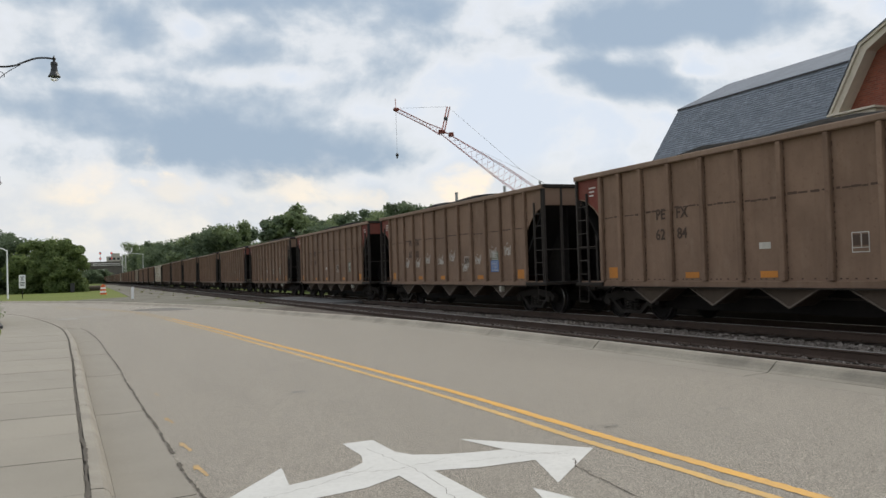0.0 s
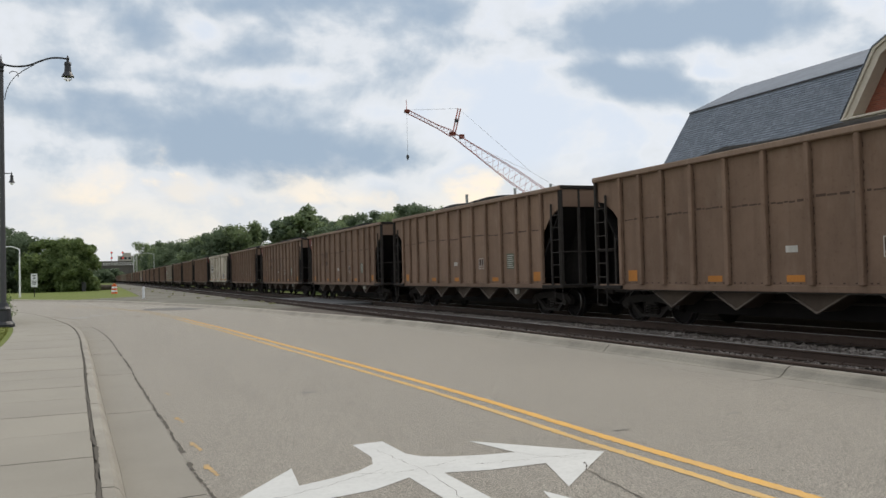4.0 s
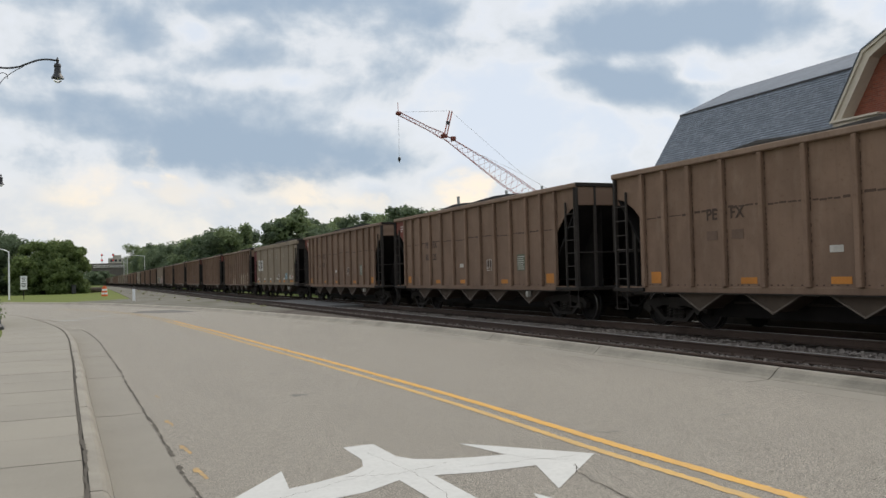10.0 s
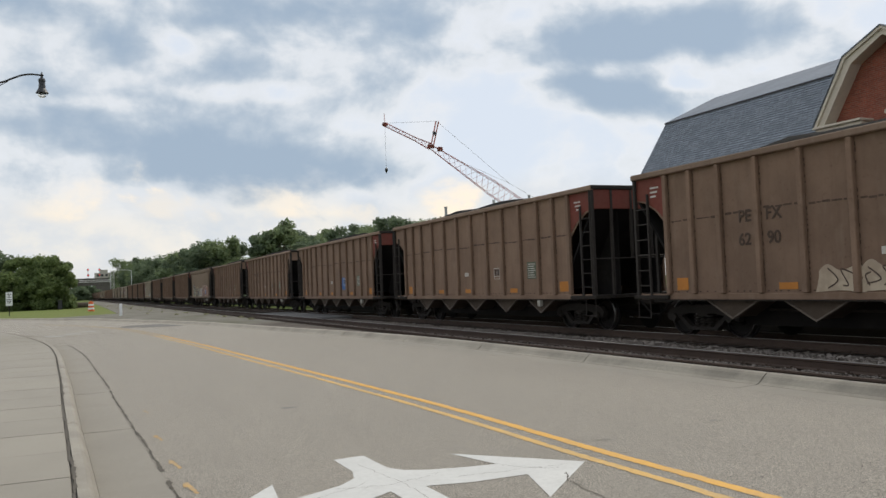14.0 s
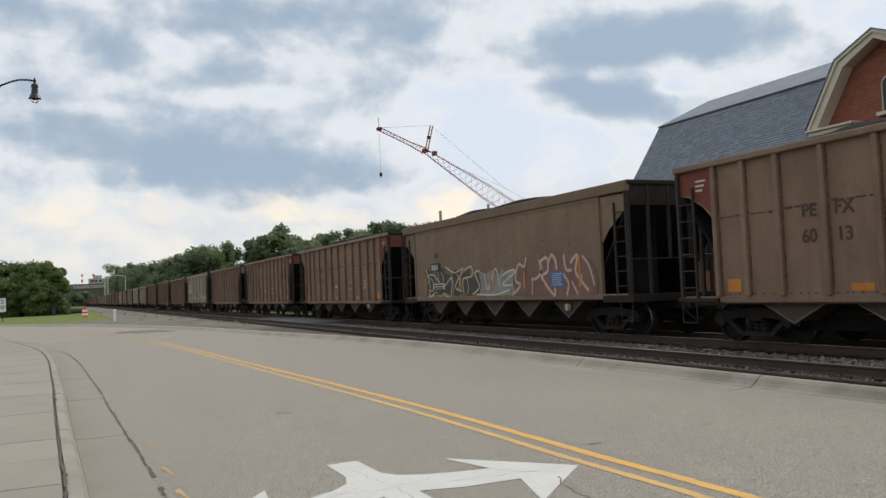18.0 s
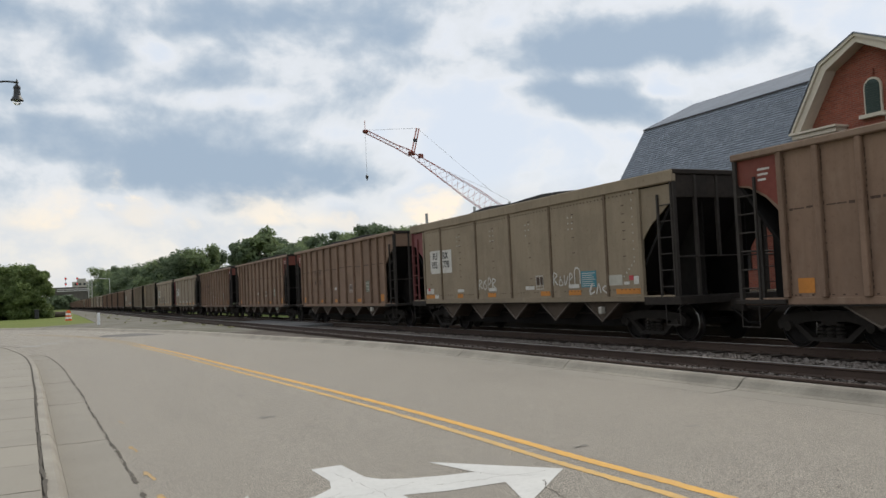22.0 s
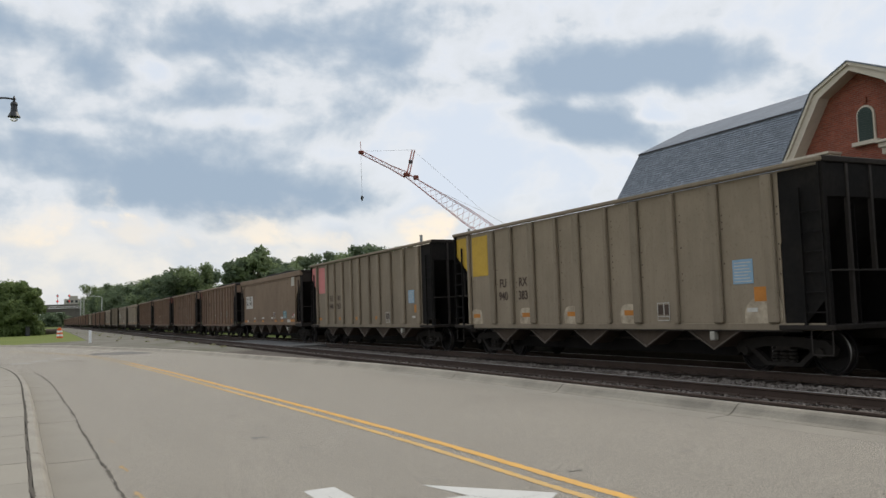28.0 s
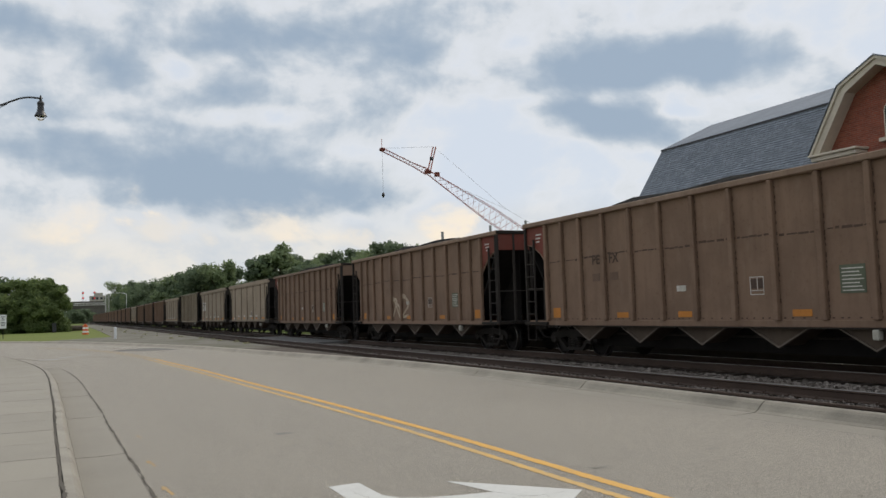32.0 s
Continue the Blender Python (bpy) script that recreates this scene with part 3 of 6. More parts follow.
for text in ("PE", "FX", "FU", "RX", "935", "949", "801", "778", "594", "970", "940", "383", "257", "3004", "62", "84", "60", "90", "35", "03", "02", "17", "38", "74", "13", "34", "43", "6"):
    cu = bpy.data.curves.new("lettering", "FONT")
    cu.body, cu.size, cu.offset, cu.extrude = text, 1.38, 0.022, 0.002
    ob = new("lettering", cu)
    bpy.context.view_layer.update()
    me = bpy.data.meshes.new_from_object(ob.evaluated_get(bpy.context.evaluated_depsgraph_get()))
    me.transform(Matrix(((0, 0, -1, 0), (-1, 0, 0, 0), (0, 1, 0, 0), (0, 0, 0, 1))))
    bpy.data.objects.remove(ob)
    TEXTS[text] = me

# ---------------------------------------------------------------- the setting
LEFT = [(0.30, -25), (0.28, -10), (0.26, 0), (0.19, 6.5), (0.115, 10), (0.04, 13.5), (-0.01, 16.5), (-0.09, 19.5), (-0.21, 24), (-0.46, 28.6), (-0.86, 32.5), (-1.5, 37), (-2.6, 43), (-4.6, 49), (-8.5, 55), (-16, 60), (-30, 63)]
RIGHT = [(8.86, -25), (8.86, -10), (8.86, 0), (8.86, 8), (8.86, 14), (8.82, 18.5), (8.64, 22.6), (8.2, 26.4), (7.5, 31.2), (6.85, 36), (5.85, 43), (3.8, 51.8), (0.9, 62.7), (-3.2, 72), (-10, 84), (-24, 96)]
left_line, right_line = bend(LEFT, 140), bend(RIGHT, 140)

ground = part("ground", strip(B(), [Vector((-2500, -2500)), Vector((-2500, 2500))], [Vector((2500, -2500)), Vector((2500, 2500))], -0.06, -0.06), GRASS, None)
tagged(ground, "flat grassy ground running out to the trees", "ground", kind="structure")

road = part("road", strip(B(), [p if q.y < 31.3 else r for p, q, r in zip(offset(left_line, 0.55), left_line, offset(left_line, -0.02))], offset(right_line, -0.5), 0.015, 0.015), ASPHALT, None)
tagged(road, "worn pale grey asphalt two-lane road that bends away", "road", kind="structure")


def along(line, s0, s1, n=6):
    """The stretch of a line between two lengths along it."""
    acc, cum = 0.0, [0.0]
    for a, b in zip(line, line[1:]):
        acc += (b - a).length
        cum.append(acc)
    out = []
    for i in range(n + 1):
        s = s0 + (s1 - s0) * i / n
        k = max(0, min(len(line) - 2, int(np.searchsorted(cum, s)) - 1))
        f = (s - cum[k]) / max(1e-6, cum[k + 1] - cum[k])
        out.append(line[k].lerp(line[k + 1], f))
    return out


left_kerb = tagged(thing("kerb_left", Matrix(), "rounded pale concrete kerb with a gutter pan, dirt in its back joint", "kerb", kind="structure"))
right_kerb = tagged(thing("kerb_right", Matrix(), "weathered concrete kerb between road and railway", "kerb", kind="structure"))
pavement = tagged(thing("pavement", Matrix(), "pale concrete pavement slabs with tooled joints", "pavement", kind="structure"))


def ragged(parent, line, width, z, label, mat=None, gaps=0.12, step=0.03):
    """An uneven strip along a line: its two edges wander, and it breaks off here and there."""
    total = sum((b - a).length for a, b in zip(line, line[1:]))
    n = int(total / step)
    pts = along(line, 0.02, total - 0.02, n)
    verts, faces = [], []
    for i, p in enumerate(pts):
        d = (pts[min(n, i + 1)] - pts[max(0, i - 1)]).normalized()
        side = Vector((d.y, -d.x))
        s = i * step
        lo = width * (0.45 + 0.8 * noise.noise((s * 2.3, 1.7, 0)) + 0.75 * noise.noise((s * 11, 4.7, 0)))
        hi = width * (0.45 + 0.8 * noise.noise((s * 1.9, 9.7, 0)) + 0.75 * noise.noise((s * 12, 7.7, 0)))
        mid = width * 0.6 * noise.noise((s * 0.8, 3.3, 0))
        a, b = p + side * (mid - max(0.0, lo)), p + side * (mid + max(0.0, hi))
        verts += [(a.x, a.y, z), (b.x, b.y, z)]
        if i and lo + hi > gaps * width and noise.noise((s * 1.3, 5.1, 2)) > -0.45:
            faces.append((2 * i - 2, 2 * i - 1, 2 * i + 1, 2 * i))
    me = bpy.data.meshes.new("joint_dirt")
    me.from_pydata(verts, [], faces)
    return link("joint_dirt", me, mat or SOIL, parent, label)


def kerbs():
    for i in range(34):                                    # joints every 4.4 m along each side
        s0 = 25 - 11.5 + 4.4 * (i - 3) + 0.3
        a = along(left_line, s0 + 0.011, s0 + 4.389, 8)
        if a[-1].x > -29 and i < 23:
            part("kerb_stone", sweep(B(), a, [(0.0, -0.05), (0.0, 0.02), (-0.03, 0.085), (-0.052, 0.125), (-0.085, 0.147), (-0.168, 0.15), (-0.168, -0.05)]), KERB, left_kerb)
        if a[-1].y < 33 and i < 23:
            part("gutter_pan", sweep(B(), a, [(0.004, -0.05), (0.004, 0.012), (0.25, 0.006), (0.55, 0.014), (0.55, -0.05)]), PAN, left_kerb)
        s0 = 25 + 8.93 + 4.4 * (i - 7)
        a = along(right_line, s0 + 0.011, s0 + 4.389, 8)
        part("kerb_stone", sweep(B(), a, [(-0.09, -0.05), (-0.09, 0.028), (-0.03, 0.055), (0.02, 0.098), (0.06, 0.138), (0.10, 0.165), (0.14, 0.178), (0.19, 0.18), (0.19, -0.05)]), KERBR, right_kerb)
        part("gutter_pan", sweep(B(), a, [(-0.094, -0.05), (-0.094, 0.026), (-0.5, 0.016), (-0.5, -0.05)]), PAN, right_kerb)
    part("joint_dirt", strip(B(), offset(left_line, -0.22), offset(left_line, -0.163), 0.13, 0.13), SOIL, left_kerb, "dirt in the joint behind the kerb")
    near_line = [p for p in left_line if -2 < p.y < 62]
    ragged(left_kerb, offset(near_line, -0.186), 0.027, 0.1535, "ragged dirt and weeds along the kerb joint")
    ragged(left_kerb, offset([p for p in left_line if 0 < p.y < 31.5], 0.565), 0.026, 0.0195, "dark cracked seam along the gutter")
    ragged(left_kerb, [Vector(p) for p in ((-0.18, 31.2), (-0.6, 31.4))], 0.04, 0.02, "dark seam across the gutter's end")
    for i in range(50):                                    # an open joint and a fine tooled one by turns
        s0 = 25 + 7.55 + 1.275 * (i - 18)
        e0, e1 = (0.012, 0.003) if i % 2 == 0 else (0.003, 0.012)
        a = along(left_line, s0 + e0, s0 + 1.275 - e1, 3)
        part("paving_slab", sweep(B(), a, [(-0.204, 0.0), (-0.204, 0.145), (-0.214, 0.151), (-1.85, 0.16), (-1.85, 0.0)]), CONCRETE, pavement)
    part("joint_dirt", strip(B(), offset(left_line, -0.222), offset(left_line, -1.85), 0.11, 0.11), SOIL, pavement)


kerbs()


def slab(name, pts, z, mat, label, category):
    """A level patch of ground with its edges running down into the soil."""
    bm = B()
    f = bm.faces.new([bm.verts.new((x, y, z)) for x, y in pts])
    e = bmesh.ops.extrude_face_region(bm, geom=[f])
    for v in e["geom"]:
        if isinstance(v, bmesh.types.BMVert):
            v.co.z = -0.08
    bmesh.ops.recalc_face_normals(bm, faces=bm.faces)
    bmesh.ops.triangulate(bm, faces=bm.faces)
    return tagged(part(name, bm, mat, None), label, category, kind="structure")


inner = offset(left_line, -1.85)
slab("verge", [(p.x, p.y) for p in inner] + [(-60, inner[-1].y), (-60, -25)], 0.15, LAWN, "mown roadside grass behind the pavement", "grass")
back_line = [(p.x, p.y) for p in offset(right_line, 0.185) if p.y > 17]
slab("far_verge", back_line + [(-45, 102), (-45, 320), (9.07, 320), (9.07, 17)], 0.10, LAWN, "grass strip between the bend of the road and the railway", "grass")
edge = [p for p in back_line if 38 < p[1] < 71]
shoulder = [p for p in back_line if p[1] < 40]
slab("ballast_shoulder", shoulder + [(9.065, shoulder[-1][1]), (9.065, 17)], 0.12, BALLAST, "dark stony strip between kerb and rails", "ballast")
slab("gravel_shoulder", edge + [(3.7, 78), (3.84, 88), (4.2, 120), (4.9, 212), (5.6, 315), (9.06, 315), (9.06, 38.5)], 0.125, GRAVEL, "grey weedy gravel shoulder beside the tracks", "gravel")

TRACKS = ((9.18, 10.615), (13.2, 14.635))
bed = B()
prism(bed, [(8.9, -0.3), (9.08, 0.0), (12.5, 0.02), (12.5, -0.3)], "y", -60, 900)
track_bed = tagged(part("track_bed", bed, BALLAST, None), "grey crushed stone ballast bed of the railway", "ballast", kind="structure")
# bed under the train: its shade is put into the darker ballast colour
shade_bed = prism(B(), [(12.502, -0.3), (12.502, 0.02), (12.6, 0.022), (15.6, 0.022), (17.5, -0.3)], "y", -60, 900)
tagged(part("track_bed_far", shade_bed, SHADEBED, None), "ballast with the train's shade and coal dust in its colour", "ballast", kind="structure")
railway = thing("railway", Matrix(), "two parallel railway tracks, rusty near rails on tarred timber sleepers", "railway", kind="structure")
for pair in TRACKS:
    for x in pair:
        bm = B()
        prism(bm, [(x - 0.07, 0.04), (x + 0.07, 0.04), (x + 0.07, 0.052), (x + 0.012, 0.075), (x + 0.012, 0.165), (x + 0.036, 0.18), (x + 0.036, 0.205), (x - 0.036, 0.205), (x - 0.036, 0.18), (x - 0.012, 0.165), (x - 0.012, 0.075), (x - 0.07, 0.052)], "y", -60, 900)
        rail = part("rail", bm, RAIL, railway)
        bm = B()
        prism(bm, [(x - 0.03, 0.205), (x + 0.03, 0.205), (x + 0.028, 0.21), (x - 0.028, 0.21)], "y", -60, 900)
        part("rail_head", bm, RAIL if x < 10 else RAILTOP, rail, "worn running surface")


def sleepers():
    near = bbox(9.1, 11.2, -0.11, 0.11, -0.1, 0.04, 0.01)
    far = bbox(12.35, 15.2, -0.11, 0.11, -0.1, 0.045, 0.01)
    for bm in (near, far):
        me = bpy.data.meshes.new("sleeper")
        bm.to_mesh(me)
        bm.free()
        for i in range(140):
            ob = link("sleeper", me, TIE, railway)
            ob.location = (0, 2.0 + 0.53 * i + random.uniform(-0.03, 0.03), random.uniform(-0.01, 0.005))


sleepers()


def paint_mark(name, bm, mat, label, category="road marking"):
    return tagged(part(name, bm, mat, None), label, category, kind="structure")


def flat(bm, pts, z):
    f = bm.faces.new([bm.verts.new((x, y, z)) for x, y in pts])
    return f


def road_z(x):
    return 0.019


def smear(pts, z, rnd, jag=0.03):
    """A patch with an uneven edge."""
    out = []
    for (x0, y0), (x1, y1) in zip(pts, pts[1:] + pts[:1]):
        for k in range(5):
            f = k / 5
            out.append((x0 + (x1 - x0) * f + rnd.uniform(-jag, jag), y0 + (y1 - y0) * f + rnd.uniform(-jag, jag)))
    bm = B()
    f = flat(bm, out, z)
    bm.normal_update()
    bmesh.ops.triangulate(bm, faces=[f])
    return bm


rnd = random.Random(2)
centre = bend([(4.6, -20), (4.55, 0), (4.47, 5), (4.435, 6.5), (4.435, 8.7), (4.41, 10.3), (4.34, 12.3), (4.22, 15.2), (4.02, 19.3), (3.90, 22.1), (3.72, 26.2), (3.42, 31), (3.22, 34.5)], 460)
faded = bend([(3.22, 34.5), (2.98, 37.7), (2.3, 44), (1.35, 48.5), (0.2, 53), (-1.6, 58)], 30)
for d, course, coat in ((0.0, centre, YELLOW), (0.265, centre, YELLOWPALE), (0.0, faded, FARYELLOW), (0.265, faded, FARYELLOW)):
    bm = B()
    half = 0.058 if d == 0.0 else 0.048
    a, b = offset(course, -d - half), offset(course, -d + half)
    va = [bm.verts.new((p.x + rnd.uniform(-0.009, 0.009), p.y, road_z(p.x))) for p in a]
    vb = [bm.verts.new((p.x + rnd.uniform(-0.009, 0.009), p.y, road_z(p.x) + 0.0003)) for p in b]
    for i in range(len(a) - 1):
        bm.faces.new((va[i], vb[i], vb[i + 1], va[i + 1]))
    paint_mark("centre_line", bm, coat, "worn yellow line down the middle of the road")


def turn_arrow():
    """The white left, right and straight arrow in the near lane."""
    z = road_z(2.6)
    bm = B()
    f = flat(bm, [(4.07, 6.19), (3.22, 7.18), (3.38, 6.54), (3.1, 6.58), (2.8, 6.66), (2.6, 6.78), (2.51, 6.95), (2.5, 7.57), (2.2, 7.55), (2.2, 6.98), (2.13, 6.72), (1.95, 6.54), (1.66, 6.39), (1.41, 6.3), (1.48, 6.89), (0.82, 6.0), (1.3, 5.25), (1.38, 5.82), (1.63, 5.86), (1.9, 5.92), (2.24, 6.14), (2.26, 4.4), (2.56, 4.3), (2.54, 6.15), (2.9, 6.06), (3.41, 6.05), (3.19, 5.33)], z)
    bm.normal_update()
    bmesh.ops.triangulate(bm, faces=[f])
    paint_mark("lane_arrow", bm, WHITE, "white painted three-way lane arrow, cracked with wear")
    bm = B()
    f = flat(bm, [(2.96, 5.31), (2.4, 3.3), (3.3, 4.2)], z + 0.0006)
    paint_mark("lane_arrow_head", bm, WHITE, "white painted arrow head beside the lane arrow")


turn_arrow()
rnd = random.Random(11)
for x, y, s in ((0.862, 9.86, 0.9), (0.864, 8.24, 1.0), (0.87, 7.165, 1.0), (0.91, 12.15, 0.7)):
    paint_mark("survey_mark", smear([(x - 0.05 * s, y + 0.06 * s), (x - 0.02 * s, y + 0.04 * s), (x + 0.012 * s, y - 0.24 * s), (x + 0.035 * s, y - 0.22 * s), (x + 0.012 * s, y + 0.08 * s), (x + 0.002 * s, y + 0.22 * s), (x - 0.035 * s, y + 0.24 * s)], road_z(x), rnd, 0.008), FADED, "faded orange survey dash sprayed on the asphalt")
paint_mark("tar_patch", smear([(1.9, 45.5), (3.6, 43.4), (6.2, 44.0), (7.0, 45.6), (5.2, 47.4), (3.0, 48.0)], road_z(4.5), rnd, 0.25), TAR, "dark tar stain across the road bend", "stain")
for x0, x1, y in ((-1.1, -0.3, 39.0), (-0.2, 0.4, 40.8), (0.5, 1.1, 42.5)):
    paint_mark("far_arrow", smear([(x0, y - 0.5), (x1, y - 0.3), (x1, y + 0.6), (x0, y + 0.4)], road_z(0.3), rnd, 0.1), FARWHITE, "worn white lane arrow far along the road")


def crack(pts, w=0.012):
    line = bend(pts, 24)
    rnd2 = random.Random(len(pts))
    line = [p + Vector((rnd2.uniform(-0.02, 0.02), rnd2.uniform(-0.02, 0.02))) for p in line]
    bm = B()
    for a, b in zip(line, line[1:]):
        k = rnd2.uniform(0.4, 1.2) * w
        q = offset([a, b], k) + offset([a, b], -k)[::-1]
        flat(bm, [(p.x, p.y) for p in q], road_z(a.x) + 0.001)
    paint_mark("crack", bm, SOIL, "thin dark crack in the asphalt", "crack")


crack([(3.72, 5.95), (3.56, 5.6), (3.45, 4.7), (3.3, 3.9)], 0.006)
for route in ([(1.9, 6.45), (2.3, 6.35), (2.8, 6.5)], [(3.3, 6.7), (3.5, 6.3), (3.75, 6.1)], [(1.1, 6.0), (1.6, 6.2), (2.15, 6.5)], [(2.36, 5.3), (2.42, 6.2), (2.33, 7.2)], [(2.9, 6.3), (3.3, 6.25), (3.9, 6.2)]):
    crack(route, 0.0018)
crack([(-3.1, 46), (-1.6, 40.5), (-0.5, 37.6), (0.6, 38.6), (1.5, 39.6)], 0.05)
crack([(1.55, 39.0), (1.7, 38.0), (2.0, 38.1)], 0.05)
crack([(6.2, 12.5), (6.9, 13.2), (7.6, 13.4)], 0.005)


def scatter():
    """Leaf bits, oil drips and grit lying on the road and gutter."""
    r = random.Random(3)
    bm = B()
    for i in range(220):
        x, y = r.uniform(0.2, 8.4), 4 + 32 * r.random() ** 1.6
        if 0.7 < x < 4.2 and y < 7.8:
            continue
        a, s = r.uniform(0, 3.14), r.uniform(0.01, 0.035)
        ca, sa = math.cos(a) * s, math.sin(a) * s
        z = road_z(x) + 0.008
        flat(bm, [(x - ca, y - sa), (x + sa * 0.35, y - ca * 0.35), (x + ca, y + sa), (x - sa * 0.35, y + ca * 0.35)], z)
    ob = part("road_litter", bm, SOIL, None)
    tagged(ob, "small dark leaf bits and grit scattered on the road", "litter", kind="stuff")
    for x, y, w, h in ((2.92, 10.0, 0.06, 0.03), (2.66, 11.2, 0.12, 0.09), (4.77, 6.92, 0.09, 0.025), (6.33, 7.1, 0.1, 0.03), (2.9, 14.0, 0.08, 0.05)):
        paint_mark("oil_spot", smear([(x - w, y - h), (x + w, y - h * 0.6), (x + w * 0.8, y + h), (x - w * 0.7, y + h * 0.8)], road_z(x) + 0.001, r, w * 0.25), OIL, "dark oil spot soaked into the asphalt", "stain")


scatter()


def stones():
    """Loose ballast between and beside the rails."""
    r = random.Random(8)
    verts, faces = [], []
    cube = ((-1, -1, -1), (1, -1, -1), (1, 1, -1), (-1, 1, -1), (-0.7, -0.7, 1), (0.7, -0.6, 1), (0.6, 0.7, 1), (-0.7, 0.6, 1))
    for i in range(26000):
        y = 5 + 45 * r.random() ** 1.5
        x = r.choice((r.uniform(9.25, 10.5), r.uniform(11.3, 12.6), r.uniform(11.5, 12.3), r.uniform(11.6, 12.2)))
        s = r.uniform(0.012, 0.03) if x < 11 else r.uniform(0.018, 0.04)
        e = Euler((r.uniform(0, 3), r.uniform(0, 3), r.uniform(0, 3))).to_matrix()
        k = len(verts)
        for c in cube:
            v = e @ Vector((c[0] * s * r.uniform(0.7, 1.2), c[1] * s * r.uniform(0.7, 1.2), c[2] * s * 0.75))
            verts.append((x + v.x, y + v.y, 0.035 + v.z))
        faces += [(k + 4, k + 5, k + 6, k + 7), (k, k + 1, k + 5, k + 4), (k + 1, k + 2, k + 6, k + 5), (k + 2, k + 3, k + 7, k + 6), (k + 3, k, k + 4, k + 7)]
    me = bpy.data.meshes.new("ballast_stones")
    me.from_pydata(verts, [], faces)
    tagged(link("ballast_stones", me, STONE, None), "loose grey and rusty crushed stones between the rails", "ballast", kind="stuff")
    plate = bpy.data.meshes.new("tie_plate")
    bm = bbox(-0.1, 0.1, -0.09, 0.09, 0.035, 0.06, 0.01)
    for sx in (-0.085, 0.085):
        box(bm, sx - 0.015, sx + 0.015, -0.02, 0.02, 0.05, 0.085)
    bm.to_mesh(plate)
    bm.free()
    for pair in TRACKS:
        for x in pair[:1] + ((pair[1],) if pair[0] < 10 else ()):
            for i in range(60):
                link("tie_plate", plate, RAIL, railway).location = (x, 2.0 + 0.53 * i, 0.003)


stones()
pad = bbox(10.75, 13.05, 40.5, 54.0, -0.05, 0.17, 0.02)
tagged(part("crossing_panel", pad, PADMAT, None), "grey asphalt crossing panel between the tracks", "crossing", kind="structure")
# unseen block added to hide the bright ground seen under the cars
platform = part("platform", bbox(16.6, 27.1, -40, 60, -0.3, 1.05, 0.03), SHADEBLOCK, None)
tagged(platform, "unseen platform block added behind the train to keep its underside dark", "platform", kind="structure")

# ---------------------------------------------------------------- the train
CENTRE, RAILZ, PITCH = 13.92, 0.21, 16.16


def run(t):
    """How far the train has come at t seconds."""
    return 0.012534 * t * t + 16.2005 * t - 19.2065


LEN, HW, TOP, SILL = 14.34, 1.61, 3.81, 0.95
FACE = -(HW - 0.10) - 0.006            # just proud of the side sheet that faces the road


def shared(name, bm):
    me = bpy.data.meshes.new(name)
    bm.to_mesh(me)
    bm.free()
    return me


def truck(car, y, lite=False):
    """A two-axle bogie with cast side frames, spring nests and journal caps."""
    for s in (-1, 1):
        x = s * 0.99
        bm = B()
        prism(bm, [(y - 1.18, 0.50), (y - 1.02, 0.64), (y - 0.5, 0.70), (y, 0.72), (y + 0.5, 0.70), (y + 1.02, 0.64), (y + 1.18, 0.50), (y + 1.12, 0.36), (y + 0.80, 0.44), (y + 0.42, 0.52), (y - 0.42, 0.52), (y - 0.80, 0.44), (y - 1.12, 0.36)], "x", x - 0.07, x + 0.07)
        frame_part = part("side_frame", bm, TRUCK, car)
        bm = B()
        prism(bm, [(y - 0.82, 0.46), (y - 0.68, 0.46), (y - 0.36, 0.22), (y + 0.36, 0.22), (y + 0.68, 0.46), (y + 0.82, 0.46), (y + 0.44, 0.15), (y - 0.44, 0.15)], "x", x - 0.065, x + 0.065)
        if not lite:
            part("tension_member", bm, TRUCK, frame_part)
        else:
            bm.free()
        if s < 0 and not lite:
            bm = B()
            for k in (-0.2, 0.0, 0.2):
                for h in range(4):
                    tube(bm, (x, y + k, 0.23 + h * 0.07), (x, y + k, 0.27 + h * 0.07), 0.085, seg=8)
            part("spring_nest", bm, SPRING, frame_part)
        for d in (-0.89, 0.89) if s < 0 else ():
            bm = B()
            tube(bm, (x - 0.02, y + d, 0.42), (x + s * 0.13, y + d, 0.42), 0.11, 0.09, 10)
            part("journal_cap", bm, SPRING, frame_part)
    part("bolster", bbox(-1.05, 1.05, y - 0.18, y + 0.18, 0.45, 0.68, 0.02), GRIME, car)
    for d in (-0.89, 0.89):
        bm = B()
        tube(bm, (-0.9, 0, 0), (0.9, 0, 0), 0.08, seg=8)
        rims = []
        for s in (-1, 1):
            m = Matrix.Translation((s * 0.7175, 0, 0)) @ Matrix.Rotation(s * math.pi / 2, 4, "Y")
            lathe(bm, [(0.08, -0.09), (0.455, -0.075), (0.455, -0.045), (0.425, -0.035), (0.40, -0.02), (0.40, 0.05), (0.35, 0.072), (0.33, 0.03), (0.15, 0.02), (0.12, 0.075), (0.02, 0.08)], 28, m)
            rims.append(lathe(B(), [(0.40, -0.03), (0.424, -0.034), (0.419, 0.068), (0.400, 0.074)], 28, m, False))
        w = part("wheelset", bm, WHEEL, car)
        w.location = (0, y + d, 0.42)
        for rim in rims[:1]:
            part("wheel_tread", rim, TREAD, w, "bright polished wheel tread")


